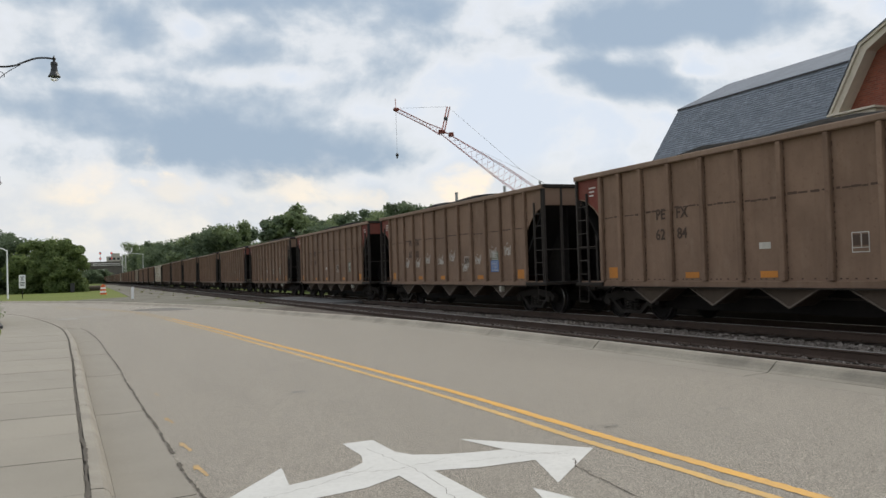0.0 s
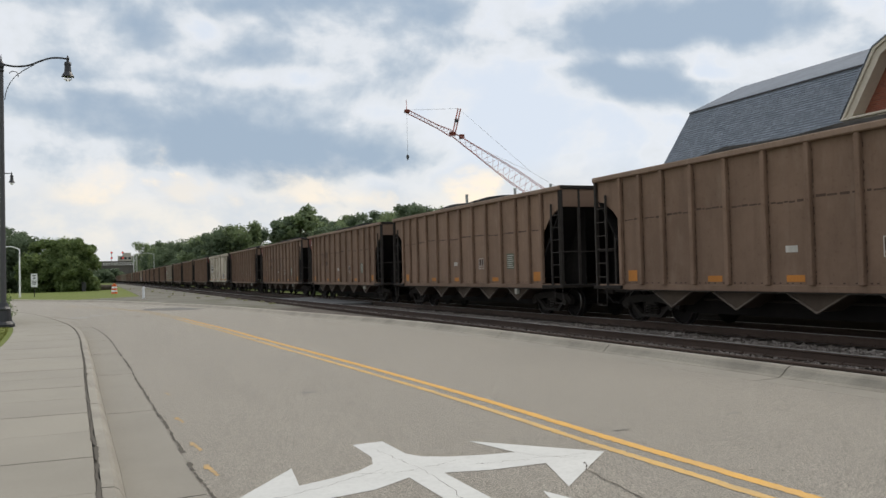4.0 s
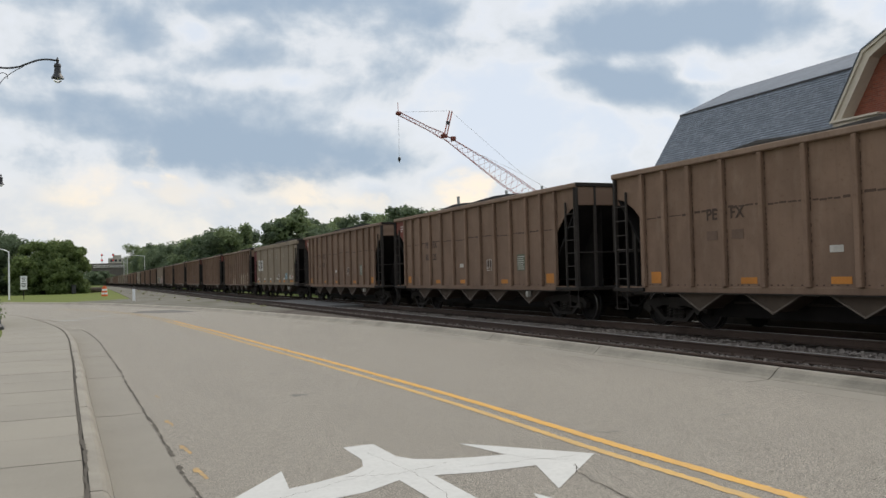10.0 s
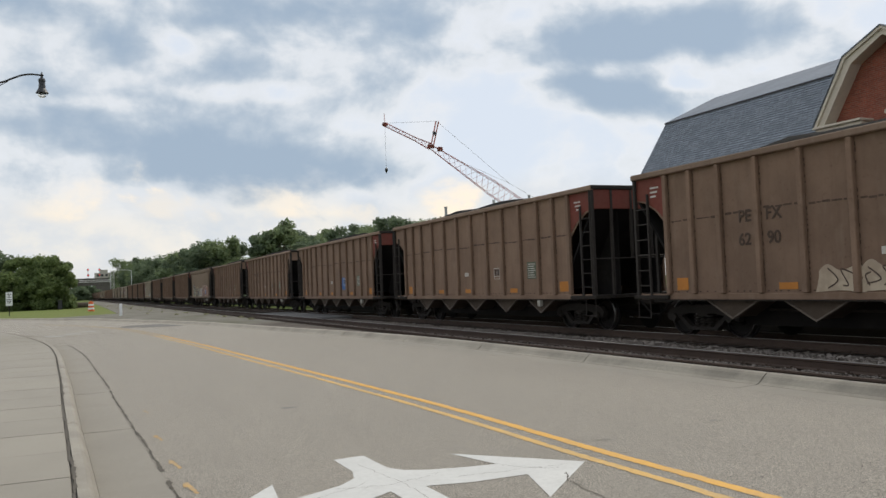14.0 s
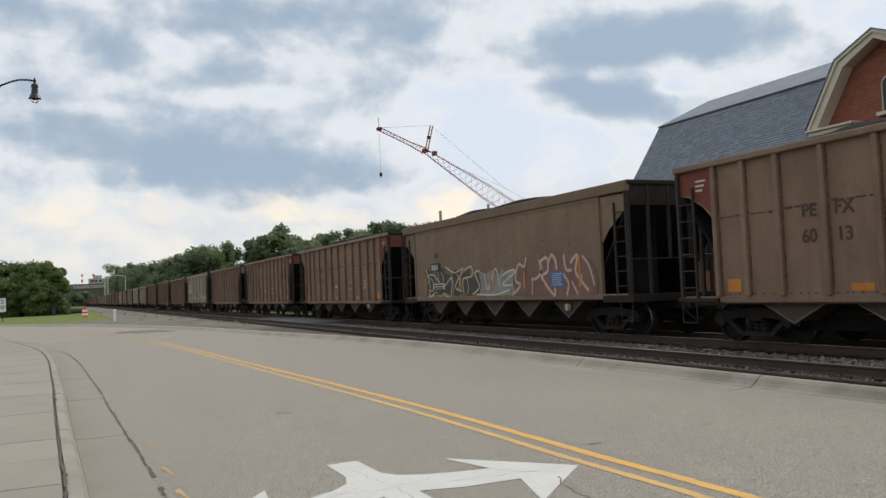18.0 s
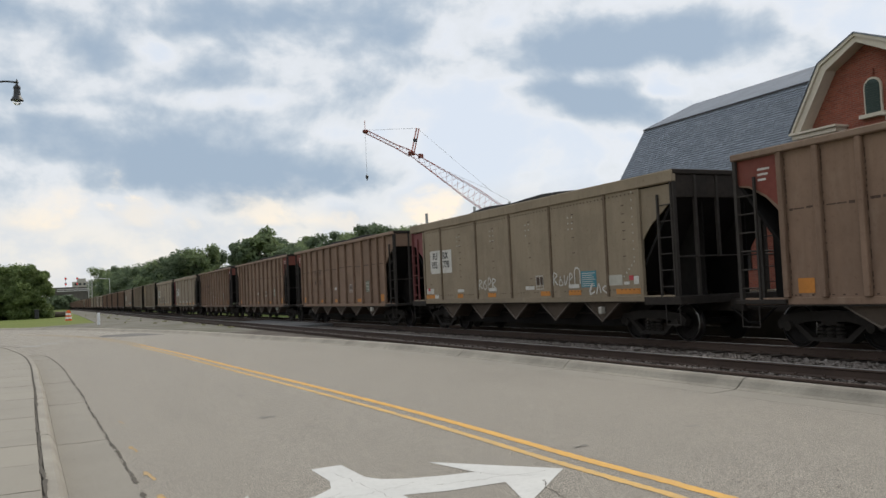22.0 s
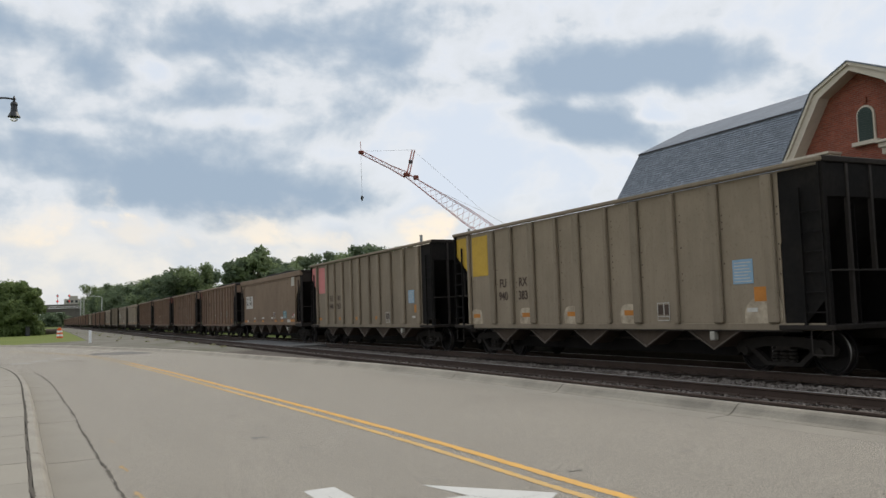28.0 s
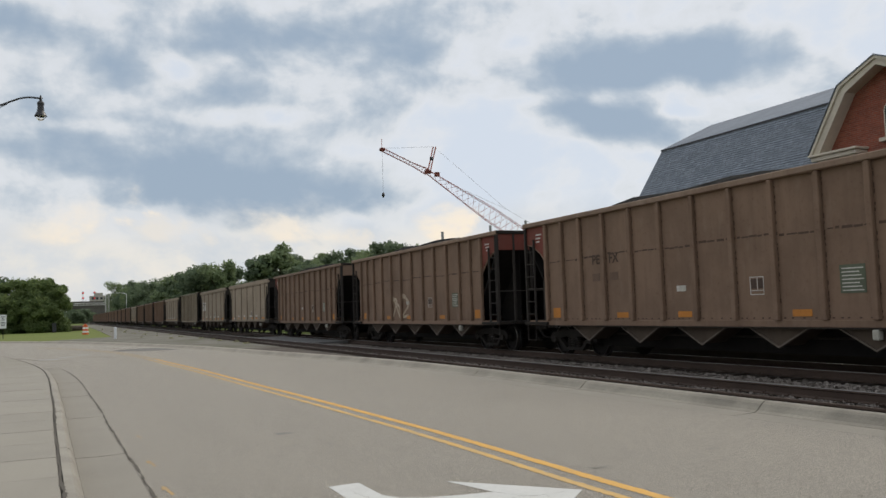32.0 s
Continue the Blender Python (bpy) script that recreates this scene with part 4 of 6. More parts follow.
def ladder(car, x, y, s, mat, low=SILL, high=TOP):
    """Corner ladder on the side, two stiles and rungs. s points away from the car."""
    bm = B()
    for yy in (y - s * 0.04, y - s * 0.50):
        box(bm, x - 0.025, x + 0.025, yy - 0.022, yy + 0.022, low - 0.05, high - 0.5 if yy == y - s * 0.5 else high - 0.1)
    for k in range(6):
        z = low + 0.22 + k * 0.36
        tube(bm, (x, y - s * 0.04, z), (x, y - s * 0.5, z), 0.014, seg=5, caps=False)
    part("ladder", bm, mat, car)


def hopper(kind, red_far=False, red_near=False, lite=False):
    """A coal hopper car: its far end's top corner stands over its origin, and it reaches back along -y."""
    paint, label = {
        "brown": (BROWN, "brown steel coal hopper car with vertical side posts"),
        "silver": (GREYCAR, "blotchy silver-grey smooth-sided coal hopper car"),
        "olive": (OLIVE, "olive-brown smooth-sided coal hopper car with patched lettering"),
        "ash": (GREYOLIVE, "greyish olive smooth-sided coal hopper car with patched lettering"),
        "taupe": (TAUPE, "brown smooth-sided coal hopper car"),
        "black_end": (KHAKI, "khaki ribbed coal hopper car with black ends"),
    }[kind]
    zt, zs = TOP + (0.11 if kind == "black_end" else 0.0), SILL + (0.09 if kind in ("silver", "olive", "ash", "taupe") else 0.0)
    smooth = kind in ("silver", "olive", "ash", "taupe")
    car = thing("hopper_car", Matrix(), label, "hopper car", "coal train cars")
    ends = BLACKCAR if kind == "black_end" else paint
    gear = {1: MAROON if smooth and red_far else BLACKCAR if kind == "black_end" else GREYPOST, -1: BLACKCAR if kind == "black_end" else GREYPOST}
    for s in (-1, 1):
        xo = HW - 0.03 if smooth else HW - 0.10
        x0, x1 = sorted((s * xo, s * (xo - 0.012)))
        a = 1.15 if kind != "black_end" else 1.03
        outline = [(-a, zs), (-a, 2.45), (-0.72 if not smooth else -a, 2.88), (-0.3, 3.12) if not smooth else (-a, 3.0), (0.0, 3.18) if not smooth else (-a + 0.02, 3.2), (0.0, zt - 0.1) if not smooth else (-a + 0.02, zt - 0.1)]
        outline += [(-LEN - y, z) for y, z in outline[::-1]]
        part("side_sheet", prism(B(), outline, "x", x0, x1), paint, car)
        band = 0.27 if smooth else 0.09 if kind == "black_end" else 0.13
        part("top_chord", bbox(*sorted((s * (HW - 0.12), s * (HW + 0.02))), -LEN - 0.05, 0.05, zt - band, zt, 0.02), paint if kind != "brown" else CHORD, car)
        sill = part("side_sill", bbox(*sorted((s * (HW - 0.15), s * (HW - (0.012 if smooth else 0.075)))), -LEN + 0.05, -0.05, zs - 0.10, zs + 0.03, 0.01), paint, car)
        # flange coloured dark to stand for the shadow edge below the sill
        part("sill_flange", bbox(*sorted((s * (HW - 0.14), s * (HW - 0.04))), -LEN + 0.6, -0.6, zs - 0.125, zs - 0.102), GRIME, sill)
        if smooth:
            for y in (0.0, -LEN):                                # gusset panel at each end
                e = 1 if y == 0.0 else -1
                g = [(y, zt - 0.3), (y - e * 1.13, zt - 0.3), (y - e * 1.13, 2.3), (y - e * 0.8, 2.65), (y - e * 0.2, 3.05), (y, 3.1)]
                bm = prism(B(), g, "x", *sorted((s * (HW - 0.06), s * (HW - 0.075))))
                part("end_gusset", bm, (MAROON if red_far and e == 1 else paint), car)
            for y in (-1.06, -LEN + 1.15):
                part("side_edge", bbox(*sorted((s * (HW - 0.1), s * HW)), y - 0.05, y + 0.05, zs, zt - 0.3, 0.012), paint, car)
        else:
            for y, on in ((0.0, red_far), (-LEN, red_near)):
                if on:
                    e = 1 if y == 0.0 else -1
                    g = [(y - e * 0.03, zt - 0.14), (y - e * 1.1, zt - 0.14), (y - e * 1.1, 2.62), (y - e * 0.74, 2.93), (y - e * 0.32, 3.16), (y - e * 0.03, 3.2)]
                    gus = part("end_gusset", prism(B(), g, "x", *sorted((s * (HW - 0.095), s * (HW - 0.085)))), RED, car, "faded red corner panel with small white stencils")
                    if s < 0:
                        bm = B()
                        for k in range(3):
                            box(bm, FACE - 0.014, FACE - 0.010, *sorted((y - e * 0.55, y - e * (0.85 - 0.05 * k))), 3.42 - 0.1 * k, 3.46 - 0.1 * k)
                        tagged(part("stencil_line", bm, PLATEWHITE, gus), kind="stuff")
    # posts along the sides
    if kind == "brown":
        bm = bbox(-0.05, 0.05, -0.06, 0.06, zs + 0.03, zt - 0.13, 0.015)
        rib = shared("side_post", bm)
        ribs = [-y for y in (1.12, 1.93, 2.8, 3.85, 4.95, 6.05, 7.17, 8.29, 9.39, 10.49, 11.54, 12.41, 13.22)]
    elif kind == "black_end":
        rib = shared("side_post", bbox(-0.05, 0.05, -0.13, 0.13, zs + 0.03, zt - 0.13, 0.03))
        thin = shared("side_post", bbox(-0.05, 0.05, -0.06, 0.06, zs + 0.03, zt - 0.13, 0.02))
        ribs = [-0.95, -2.45, -3.58, -4.68, -5.93, -6.86, -8.1, -9.18, -10.48, -11.7, -13.1]
    else:
        rib = shared("side_seam", bbox(-0.025, 0.02, -0.045, 0.045, zs + 0.03, zt - 0.27, 0.012))
        ribs = [-2.5, -5.1, -7.25, -9.42, -11.9] if kind != "taupe" else []
    for s in (-1, 1) if not lite else (-1,):
        for i, y in enumerate(ribs):
            me = rib if kind != "black_end" or i % 2 or i == 10 else thin
            link("side_post" if not smooth else "side_seam", me, SEAM if kind in ("olive", "ash", "silver") else paint, car).location = (s * (HW - (0.02 if smooth else 0.05)), y, 0)
    # lines of plug welds and the horizontal seam on the side that shows
    bm = B()
    r = random.Random(kind)
    if smooth:
        for i in range(6 if kind != "taupe" else 9):
            y = (-3.95, -6.2, -8.35, -10.5, -1.6, -12.6)[i] if kind != "taupe" else (-2.35, -3.87, -4.9, -6.07, -7.12, -8.21, -9.29, -10.41, -11.77)[i]
            for k in range(11):
                if r.random() < (0.8 if kind == "taupe" else 0.25 + 0.06 * k):
                    box(bm, -HW + 0.018, -HW + 0.024, y - 0.05, y + 0.05, 1.2 + k * 0.2, 1.22 + k * 0.2)
    elif kind == "brown":
        for a, b in zip(ribs, ribs[1:]):
            y = a - 0.12
            while y > b + 0.12:
                n = r.uniform(0.06, 0.25)
                lift = 2.62 + 0.03 * math.sin(7.3 * b)
                box(bm, FACE + 0.002, FACE + 0.005, max(b + 0.09, y - n), y, lift - r.uniform(0.0, 0.02), lift + r.uniform(0.015, 0.04))
                box(bm, FACE + 0.002, FACE + 0.005, y - 0.05, y, zs + 0.06, zs + 0.085)
                y -= n + r.uniform(0.01, 0.07)
        for y in ribs:                                       # rusty weld beads along the posts
            for k in range(26):
                z = zs + 0.06 + k * 0.1
                for d in (-0.068, 0.068):
                    if r.random() < (0.55 if d < 0 else 0.3):
                        box(bm, FACE + 0.002, FACE + 0.006, y + d - 0.009, y + d + 0.009, z, z + r.uniform(0.03, 0.1))
    if kind == "black_end":
        for y in ribs:                                       # short bolt rows beside the posts
            for k in range(14):
                if r.random() < 0.35:
                    box(bm, FACE + 0.002, FACE + 0.008, y - 0.19, y - 0.16, 1.6 + k * 0.14, 1.63 + k * 0.14)
    tagged(part("weld_seam", bm, PLATEWHITE if kind == "silver" else WELD, car, "worn weld seam"), kind="stuff")
    if smooth:
        bm = B()
        y = -1.3
        while y > -LEN + 1.2:
            box(bm, -HW + 0.014, -HW + 0.025, y - 0.03, y, zt - 0.375, zt - 0.345)
            if r.random() < 0.7:
                box(bm, -HW + 0.014, -HW + 0.022, y - 0.05, y, zs + 0.17, zs + 0.19)
            y -= 0.15
        tagged(part("rivet_row", bm, PLATEWHITE if kind == "silver" else WELD, car, "row of rivet heads under the chord"), kind="stuff")
        bm = B()
        if kind in ("olive", "silver"):
            for y in (-3.85, -6.15, -8.25, -10.4):
                for k in range(3 if kind != "silver" else 9):
                    for d in (-0.09, 0.09):
                        if r.random() < 0.85:
                            box(bm, -HW + 0.014, -HW + 0.021, y + d - 0.025, y + d + 0.025, 3.12 - 0.15 * k, 3.155 - 0.15 * k)
            for k in range(9):
                box(bm, -HW + 0.014, -HW + 0.021, -12.96, -12.935, 1.95 + 0.19 * k, 1.985 + 0.19 * k)
            for k in range(7):
                box(bm, -HW + 0.014, -HW + 0.021, -12.36 - 0.1 * k, -12.325 - 0.1 * k, 1.34 + 0.085 * k, 1.38 + 0.085 * k)
        tagged(part("plug_weld", bm, PATCHGREY, car, "chipped pale plug welds in rows"), kind="stuff")
    # end sheets and the slope under them
    for y, e in ((0.0, 1), (-LEN, -1)):
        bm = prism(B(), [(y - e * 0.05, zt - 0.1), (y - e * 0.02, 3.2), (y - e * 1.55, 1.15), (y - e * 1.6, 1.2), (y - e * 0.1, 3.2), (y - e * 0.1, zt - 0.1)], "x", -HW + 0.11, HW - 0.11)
        for x in (-0.7, 0.55):                               # webs added to close the view through the dark bay under the slope
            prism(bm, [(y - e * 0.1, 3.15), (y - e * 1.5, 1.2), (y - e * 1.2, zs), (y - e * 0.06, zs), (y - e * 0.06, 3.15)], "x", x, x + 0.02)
        part("slope_sheet", bm, SOOTSHADE, car)
        head = RED if (red_near and e == -1 and not smooth) or (red_far and e == 1 and not smooth) else GRIME if smooth and e == -1 else ends
        part("end_header", bbox(-HW + 0.1, HW - 0.1, *sorted((y - e * 0.04, y + e * 0.015)), 3.2, zt - 0.1, 0.01), head, car)
        part("end_chord", bbox(-HW + 0.02, HW - 0.02, *sorted((y - e * 0.08, y + e * 0.06)), zt - 0.1, zt + 0.01, 0.015), GRIME, car)
        part("end_platform", bbox(-HW, HW, *sorted((y - e * 1.1, y + e * 0.12)), 0.86, zs, 0.01), GRIME, car)
        for x in (-0.95, -0.32, 0.32, 0.95):
            part("end_post", bbox(x - 0.03, x + 0.03, y - 0.04, y + 0.04, zs if abs(x) > 0.5 else 1.9, zt - 0.1), GREYPOST, car)
        part("corner_post", bbox(-HW + 0.03, -HW + 0.11, y - 0.04, y + 0.04, zs, zt - 0.1), gear[e], car)
        part("corner_post", bbox(HW - 0.12, HW - 0.02, y - 0.05, y + 0.05, zs, zt - 0.1), gear[e], car)
        for s in (-1, 1):
            ladder(car, s * (HW - 0.03), y, e, gear[e], zs, zt)
        bm = tube(B(), (-HW + 0.05, y + e * 0.05, 1.9), (HW - 0.05, y + e * 0.05, 1.9), 0.018, seg=6)
        part("grab_bar", bm, GREYPOST, car)
        if kind == "black_end":
            for s in (-1, 1):
                g = [(y, zt - 0.13), (y - e * 1.0, zt - 0.13), (y - e * 1.0, zs + 0.03), (y - e * 0.55, zs + 0.03), (y - e * 0.06, zs + 0.5)]
                if e == -1:
                    part("end_gusset", prism(B(), g, "x", *sorted((s * (HW - 0.105), s * (HW - 0.092)))), BLACKCAR, car)
        bm = bbox(-0.13, 0.13, *sorted((y + e * 0.5, y + e * 0.93)), 0.70, 0.92, 0.03)
        part("coupler", bm, GRIME, car)
        if lite:
            continue
        bm = B()
        tube(bm, (-0.35, y + e * 0.3, 0.75), (-0.35, y + e * 0.75, 0.42), 0.03, seg=6)
        tube(bm, (-0.35, y + e * 0.75, 0.42), (-0.3, y + e * 0.92, 0.42), 0.03, seg=6)
        part("brake_hose", bm, SOOTSHADE, car)
        bm = B()
        for yy in (y + e * 0.02, y - e * 0.42):
            tube(bm, (-HW + 0.05, yy, 0.86), (-HW + 0.05, yy, 0.42), 0.013, seg=6)
        tube(bm, (-HW + 0.05, y + e * 0.02, 0.42), (-HW + 0.05, y - e * 0.42, 0.42), 0.013, seg=6)
        part("step", bm, GREYPOST, car)
    # coal, heaped unevenly
    coal = B()
    n, m = 36, 8
    grid = []
    for i in range(n + 1):
        row = []
        for j in range(m + 1):
            y = -0.12 - (LEN - 0.24) * i / n
            x = (HW - 0.14) * (2 * j / m - 1)
            edge = math.sin(math.pi * j / m) ** 0.7
            h = zt - 0.22 + edge * max(0, min(1, 4 * min(i, n - i) / n)) * (0.12 if kind == "black_end" else 1.0) * (0.38 + 0.44 * noise.noise((y * 0.30, x * 0.3, 7.7 + len(kind)))) + 0.03 * noise.noise((y * 3, x * 3, 1))
            row.append(coal.verts.new((x, y, h)))
        grid.append(row)
    for a, b in zip(grid, grid[1:]):
        for j in range(m):
            coal.faces.new((a[j], a[j + 1], b[j + 1], b[j]))
    part("coal_load", coal, COAL, car, "heaped black coal")
    # discharge chutes with a pale lip
    for i in range(5):
        y = -LEN / 2 + (i - 2) * 2.12
        bm = B()
        prism(bm, [(y - 0.74, zs - 0.10), (y + 0.74, zs - 0.10), (y + 0.09, 0.49), (y - 0.09, 0.49)], "x", -HW + 0.18, HW - 0.18)
        chute = part("discharge_chute", bm, CHUTE, car)
        bm = B()
        for s in (-1, 1):
            prism(bm, [(y + s * 0.77, zs - 0.11), (y + s * 0.715, zs - 0.11), (y, 0.475), (y, 0.44)], "x", -HW + 0.14, -HW + 0.2)
        if not lite:
            part("chute_lip", bm, CHUTELIP, chute)
        else:
            bm.free()
    # near-black belly puts the shade between the chutes into its colour
    part("hopper_belly", prism(B(), [(-LEN + 1.3, zs - 0.1), (-1.3, zs - 0.1), (-2.9, 0.3), (-LEN + 2.9, 0.3)], "x", -0.9, 0.9), SOOTSHADE, car)
    part("centre_sill", bbox(-0.2, 0.2, -LEN - 0.5, 0.5, 0.66, 0.93), GRIME, car)
    bm = B()
    tube(bm, (-0.9, -3.4, 0.62), (-0.9, -LEN + 3.4, 0.62), 0.025, seg=6)
    part("brake_pipe", bm, GRIME, car)
    part("relief_valve", bbox(-HW + 0.02, -HW + 0.16, -LEN + 2.78, -LEN + 2.91, 0.64, 0.82, 0.02), PATCHGREY, car, "pale grey valve box under the sill")
    for y in (-1.55, -LEN + 1.55):
        truck(car, y, lite)
    return car


def decal(car, y, z, w, h, mat, name="stencil_panel", label="", x=None):
    """A painted panel on the side that faces the road; y counts from the far end."""
    x = FACE if x is None else x
    return part(name, bbox(x - 0.003, x + 0.002, -y - w / 2, -y + w / 2, z, z + h), mat, car, label)


def words(car, text, y, z, size, mat, x=None, name="lettering"):
    """Letters that start y metres from the far end, at height z."""
    me = TEXTS[text].copy()
    me.transform(Matrix.Diagonal((1, size, size, 1)))
    ob = link(name, me, mat, car)
    ob.location = ((FACE if x is None else x) - 0.006, -y, z)
    return ob


def scrawl(car, y0, y1, z0, z1, mats, seed, n, width=0.05, x=None, strokes=2):
    """Sprayed loops that cannot be read, one tag after another along the side."""
    x = FACE if x is None else x
    rnd = random.Random(seed)
    for k in range(n):
        a, b = y0 + (y1 - y0) * k / n, y0 + (y1 - y0) * (k + 0.92) / n
        bm = B()
        for stroke in range(strokes):
            pts = [(rnd.uniform(a, b), rnd.uniform(z0, z1)) for _ in range(rnd.randint(4, 6))]
            pts[0] = (a + (b - a) * 0.1, z0 + (z1 - z0) * rnd.uniform(0.0, 0.3))
            pts[1] = (a + (b - a) * 0.2, z1 - (z1 - z0) * rnd.uniform(0.0, 0.2))
            line = bend(pts, 30)
            l, r = offset(line, width * rnd.uniform(0.4, 0.6)), offset(line, -width * rnd.uniform(0.4, 0.6))
            vl = [bm.verts.new((x - 0.002 - 0.001 * stroke, -p.x, p.y)) for p in l]
            vr = [bm.verts.new((x - 0.002 - 0.001 * stroke, -p.x, p.y)) for p in r]
            for i in range(30):
                bm.faces.new((vl[i], vl[i + 1], vr[i + 1], vr[i]))
        part("sprayed_tag", bm, mats[k % len(mats)], car, "sprayed loops of paint")


def blot(car, pts, mat, x, label):
    """A flat sprayed fill with a soft-cornered outline."""
    line = bend(pts + pts[:1], 40)
    bm = B()
    f = bm.faces.new([bm.verts.new((x, -p.x, p.y)) for p in line[:-1]])
    bm.normal_update()
    bmesh.ops.triangulate(bm, faces=[f])
    part("sprayed_fill", bm, mat, car, label)


def spray(car, pts, width, mat, x):
    """One sprayed stroke along a bent line, its width wavering."""
    line = bend(pts, 10 * len(pts))
    l, r = offset(line, width * 0.5), offset(line, -width * 0.5)
    bm = B()
    vl = [bm.verts.new((x, -p.x, p.y)) for p in l]
    vr = [bm.verts.new((x, -p.x, p.y)) for p in r]
    for i in range(len(vl) - 1):
        bm.faces.new((vl[i], vl[i + 1], vr[i + 1], vr[i]))
    part("sprayed_stroke", bm, mat, car, "sprayed stroke of paint")


def fat_letters(car, y0, y1, z0, z1, n, fill, ink, seed, x):
    """Fat upright letters that cannot be read: uneven filled blocks with thin dark inner lines."""
    rnd = random.Random(seed)
    step = (y1 - y0) / n
    for k in range(n):
        a, b = y0 + step * (k - 0.08), y0 + step * (k + 1.08)
        top = z1 - rnd.uniform(0.0, 0.25) * (z1 - z0)
        j = lambda: rnd.uniform(-0.07, 0.07) * step
        pts = [(a + j(), z0), (a + j() + 0.1 * step, (z0 + top) / 2), (a + j(), top - 0.08), (a + 0.28 * step, top + 0.06 + j()), ((a + b) / 2, top - 0.1), (b - 0.2 * step, top + 0.04 + j()), (b + j(), top - 0.12), (b - 0.12 * step, (z0 + top) / 2), (b + j(), z0), ((a + b) / 2, z0 + 0.03)]
        blot(car, pts, fill, x - 0.0004 * k, "tan sprayed letter fill")
        m, q = (a + b) / 2, (z0 + top) / 2
        for route in ([(a + 0.2 * step, z0 + 0.1), (m - 0.15 * step, q), (a + 0.25 * step, top - 0.1)], [(m, z0 + 0.06), (m + 0.12 * step, q - 0.05), (m - 0.05 * step, q + 0.15), (b - 0.2 * step, top - 0.15)], [(b, z0 + 0.1), (b - 0.1 * step, q), (b + 0.02 * step, top - 0.15)]):
            spray(car, [(p + j(), z + j()) for p, z in route], 0.028, ink, x - 0.004 - 0.0004 * k)


def chart(car, y, z, w, h, mat, x=None):
    """A printed notice: a coloured sheet with rows of pale lines."""
    x = FACE if x is None else x
    p = decal(car, y, z, w, h, mat, "notice_panel", "coloured notice panel with pale lines", x)
    bm = B()
    for i in range(7):
        box(bm, x - 0.007, x - 0.0035, -y - w * 0.42 + 0.08 * w * (i % 3), -y + w * 0.42, z + h * (0.08 + 0.128 * i), z + h * (0.12 + 0.128 * i))
    tagged(part("text_line", bm, PLATEWHITE, p), kind="stuff")


def frame_label(car, y, z, s, x=None):
    """A thin white square frame round dark code squares."""
    x = FACE if x is None else x
    bm, w = B(), s * 0.045
    for a, b, c, d in ((-0.5, 0.5, 0.0, w / s), (-0.5, 0.5, 1 - w / s, 1.0), (-0.5, -0.5 + w / s, 0.0, 1.0), (0.5 - w / s, 0.5, 0.0, 1.0), (-0.06, -0.02, 0.25, 1.0), (-0.5, 0.5, 0.22, 0.26)):
        box(bm, x - 0.004, x - 0.001, -y + a * s, -y + b * s, z + c * s, z + d * s)
    p = part("frame_label", bm, PLATEWHITE, car, "thin white frame with code squares")
    bm = B()
    box(bm, x - 0.003, x + 0.001, -y + s * 0.04, -y + s * 0.42, z + s * 0.34, z + s * 0.88)
    box(bm, x - 0.003, x + 0.001, -y - s * 0.42, -y - s * 0.1, z + s * 0.34, z + s * 0.88)
    tagged(part("label_print", bm, FADEDINK, p), kind="stuff")


def brown_marks(car):
    """The usual panels of the brown cars."""
    decal(car, 1.52, 1.06, 0.36, 0.27, ORANGE, "reflector_panel", "orange reflector panel")
    for y in (4.5, 6.75, 9.95):
        decal(car, y, 1.05, 0.45, 0.13, ORANGE, "reflector_panel")
    decal(car, 12.82, 1.06, 0.46, 0.28, ORANGE, "reflector_panel")
    decal(car, 6.67, 1.62, 0.3, 0.13, PLATEWHITE, "white_label", "small white label")
    frame_label(car, 8.88, 1.48, 0.36)
    chart(car, 11.08, 1.45, 0.52, 0.5, GREENISH)


def smooth_marks(car):
    xs = -HW + 0.022
    for y, w in ((1.5, 0.72), (3.85, 0.4), (6.02, 0.5), (9.06, 0.48), (10.47, 0.55), (12.66, 0.9)):
        decal(car, y, 1.12, w, 0.125, ORANGE, "reflector_panel", "orange reflector panel", xs)
    decal(car, 2.02, 1.115, 0.3, 0.13, PLATEWHITE, "white_label", "scuffed white label", xs)
    for y in (3.91, 6.09, 8.27, 10.44):
        decal(car, y, 1.3, 0.47, 0.1, PLATEWHITE, "white_label", "small white label", xs)
    frame_label(car, 8.79, 1.3, 0.38, xs)


PROTO = {}


def proto(kind, far=False, near=False, lite=False):
    key = (kind, far, near, lite)
    if key not in PROTO:
        PROTO[key] = hopper(kind, far, near, lite)
        if lite:
            return PROTO[key]
        (brown_marks if kind == "brown" else smooth_marks if kind in ("silver", "olive", "ash") else (lambda c: None))(PROTO[key])
    return PROTO[key]


SMOOTH = {9: "silver", 13: "olive", 19: "taupe", 23: "olive", 27: "ash", 28: "ash", 31: "taupe", 36: "ash", 37: "ash", 39: "ash", 43: "olive"}
BLACKEND = (29, 30, 38)
RED_FAR = {0, 1, 2, 3, 6, 7, 8, 11, 12, 14, 17, 18, 22, 24, 32, 33, 35, 40}
RED_NEAR = {2, 4, 10, 15, 16, 20, 21, 25, 26, 34, 41}
CARS = {}
for k in range(-2, 60):
    kind = "black_end" if k in BLACKEND else SMOOTH.get(k, "brown")
    far = k in RED_FAR or k in (13, 23, 27)
    near = k in RED_NEAR and kind == "brown"
    CARS[k] = copy_thing(proto(kind, far and k < 44, near and k < 44, k > 43), pose(CENTRE, PITCH * k - run(0), RAILZ))
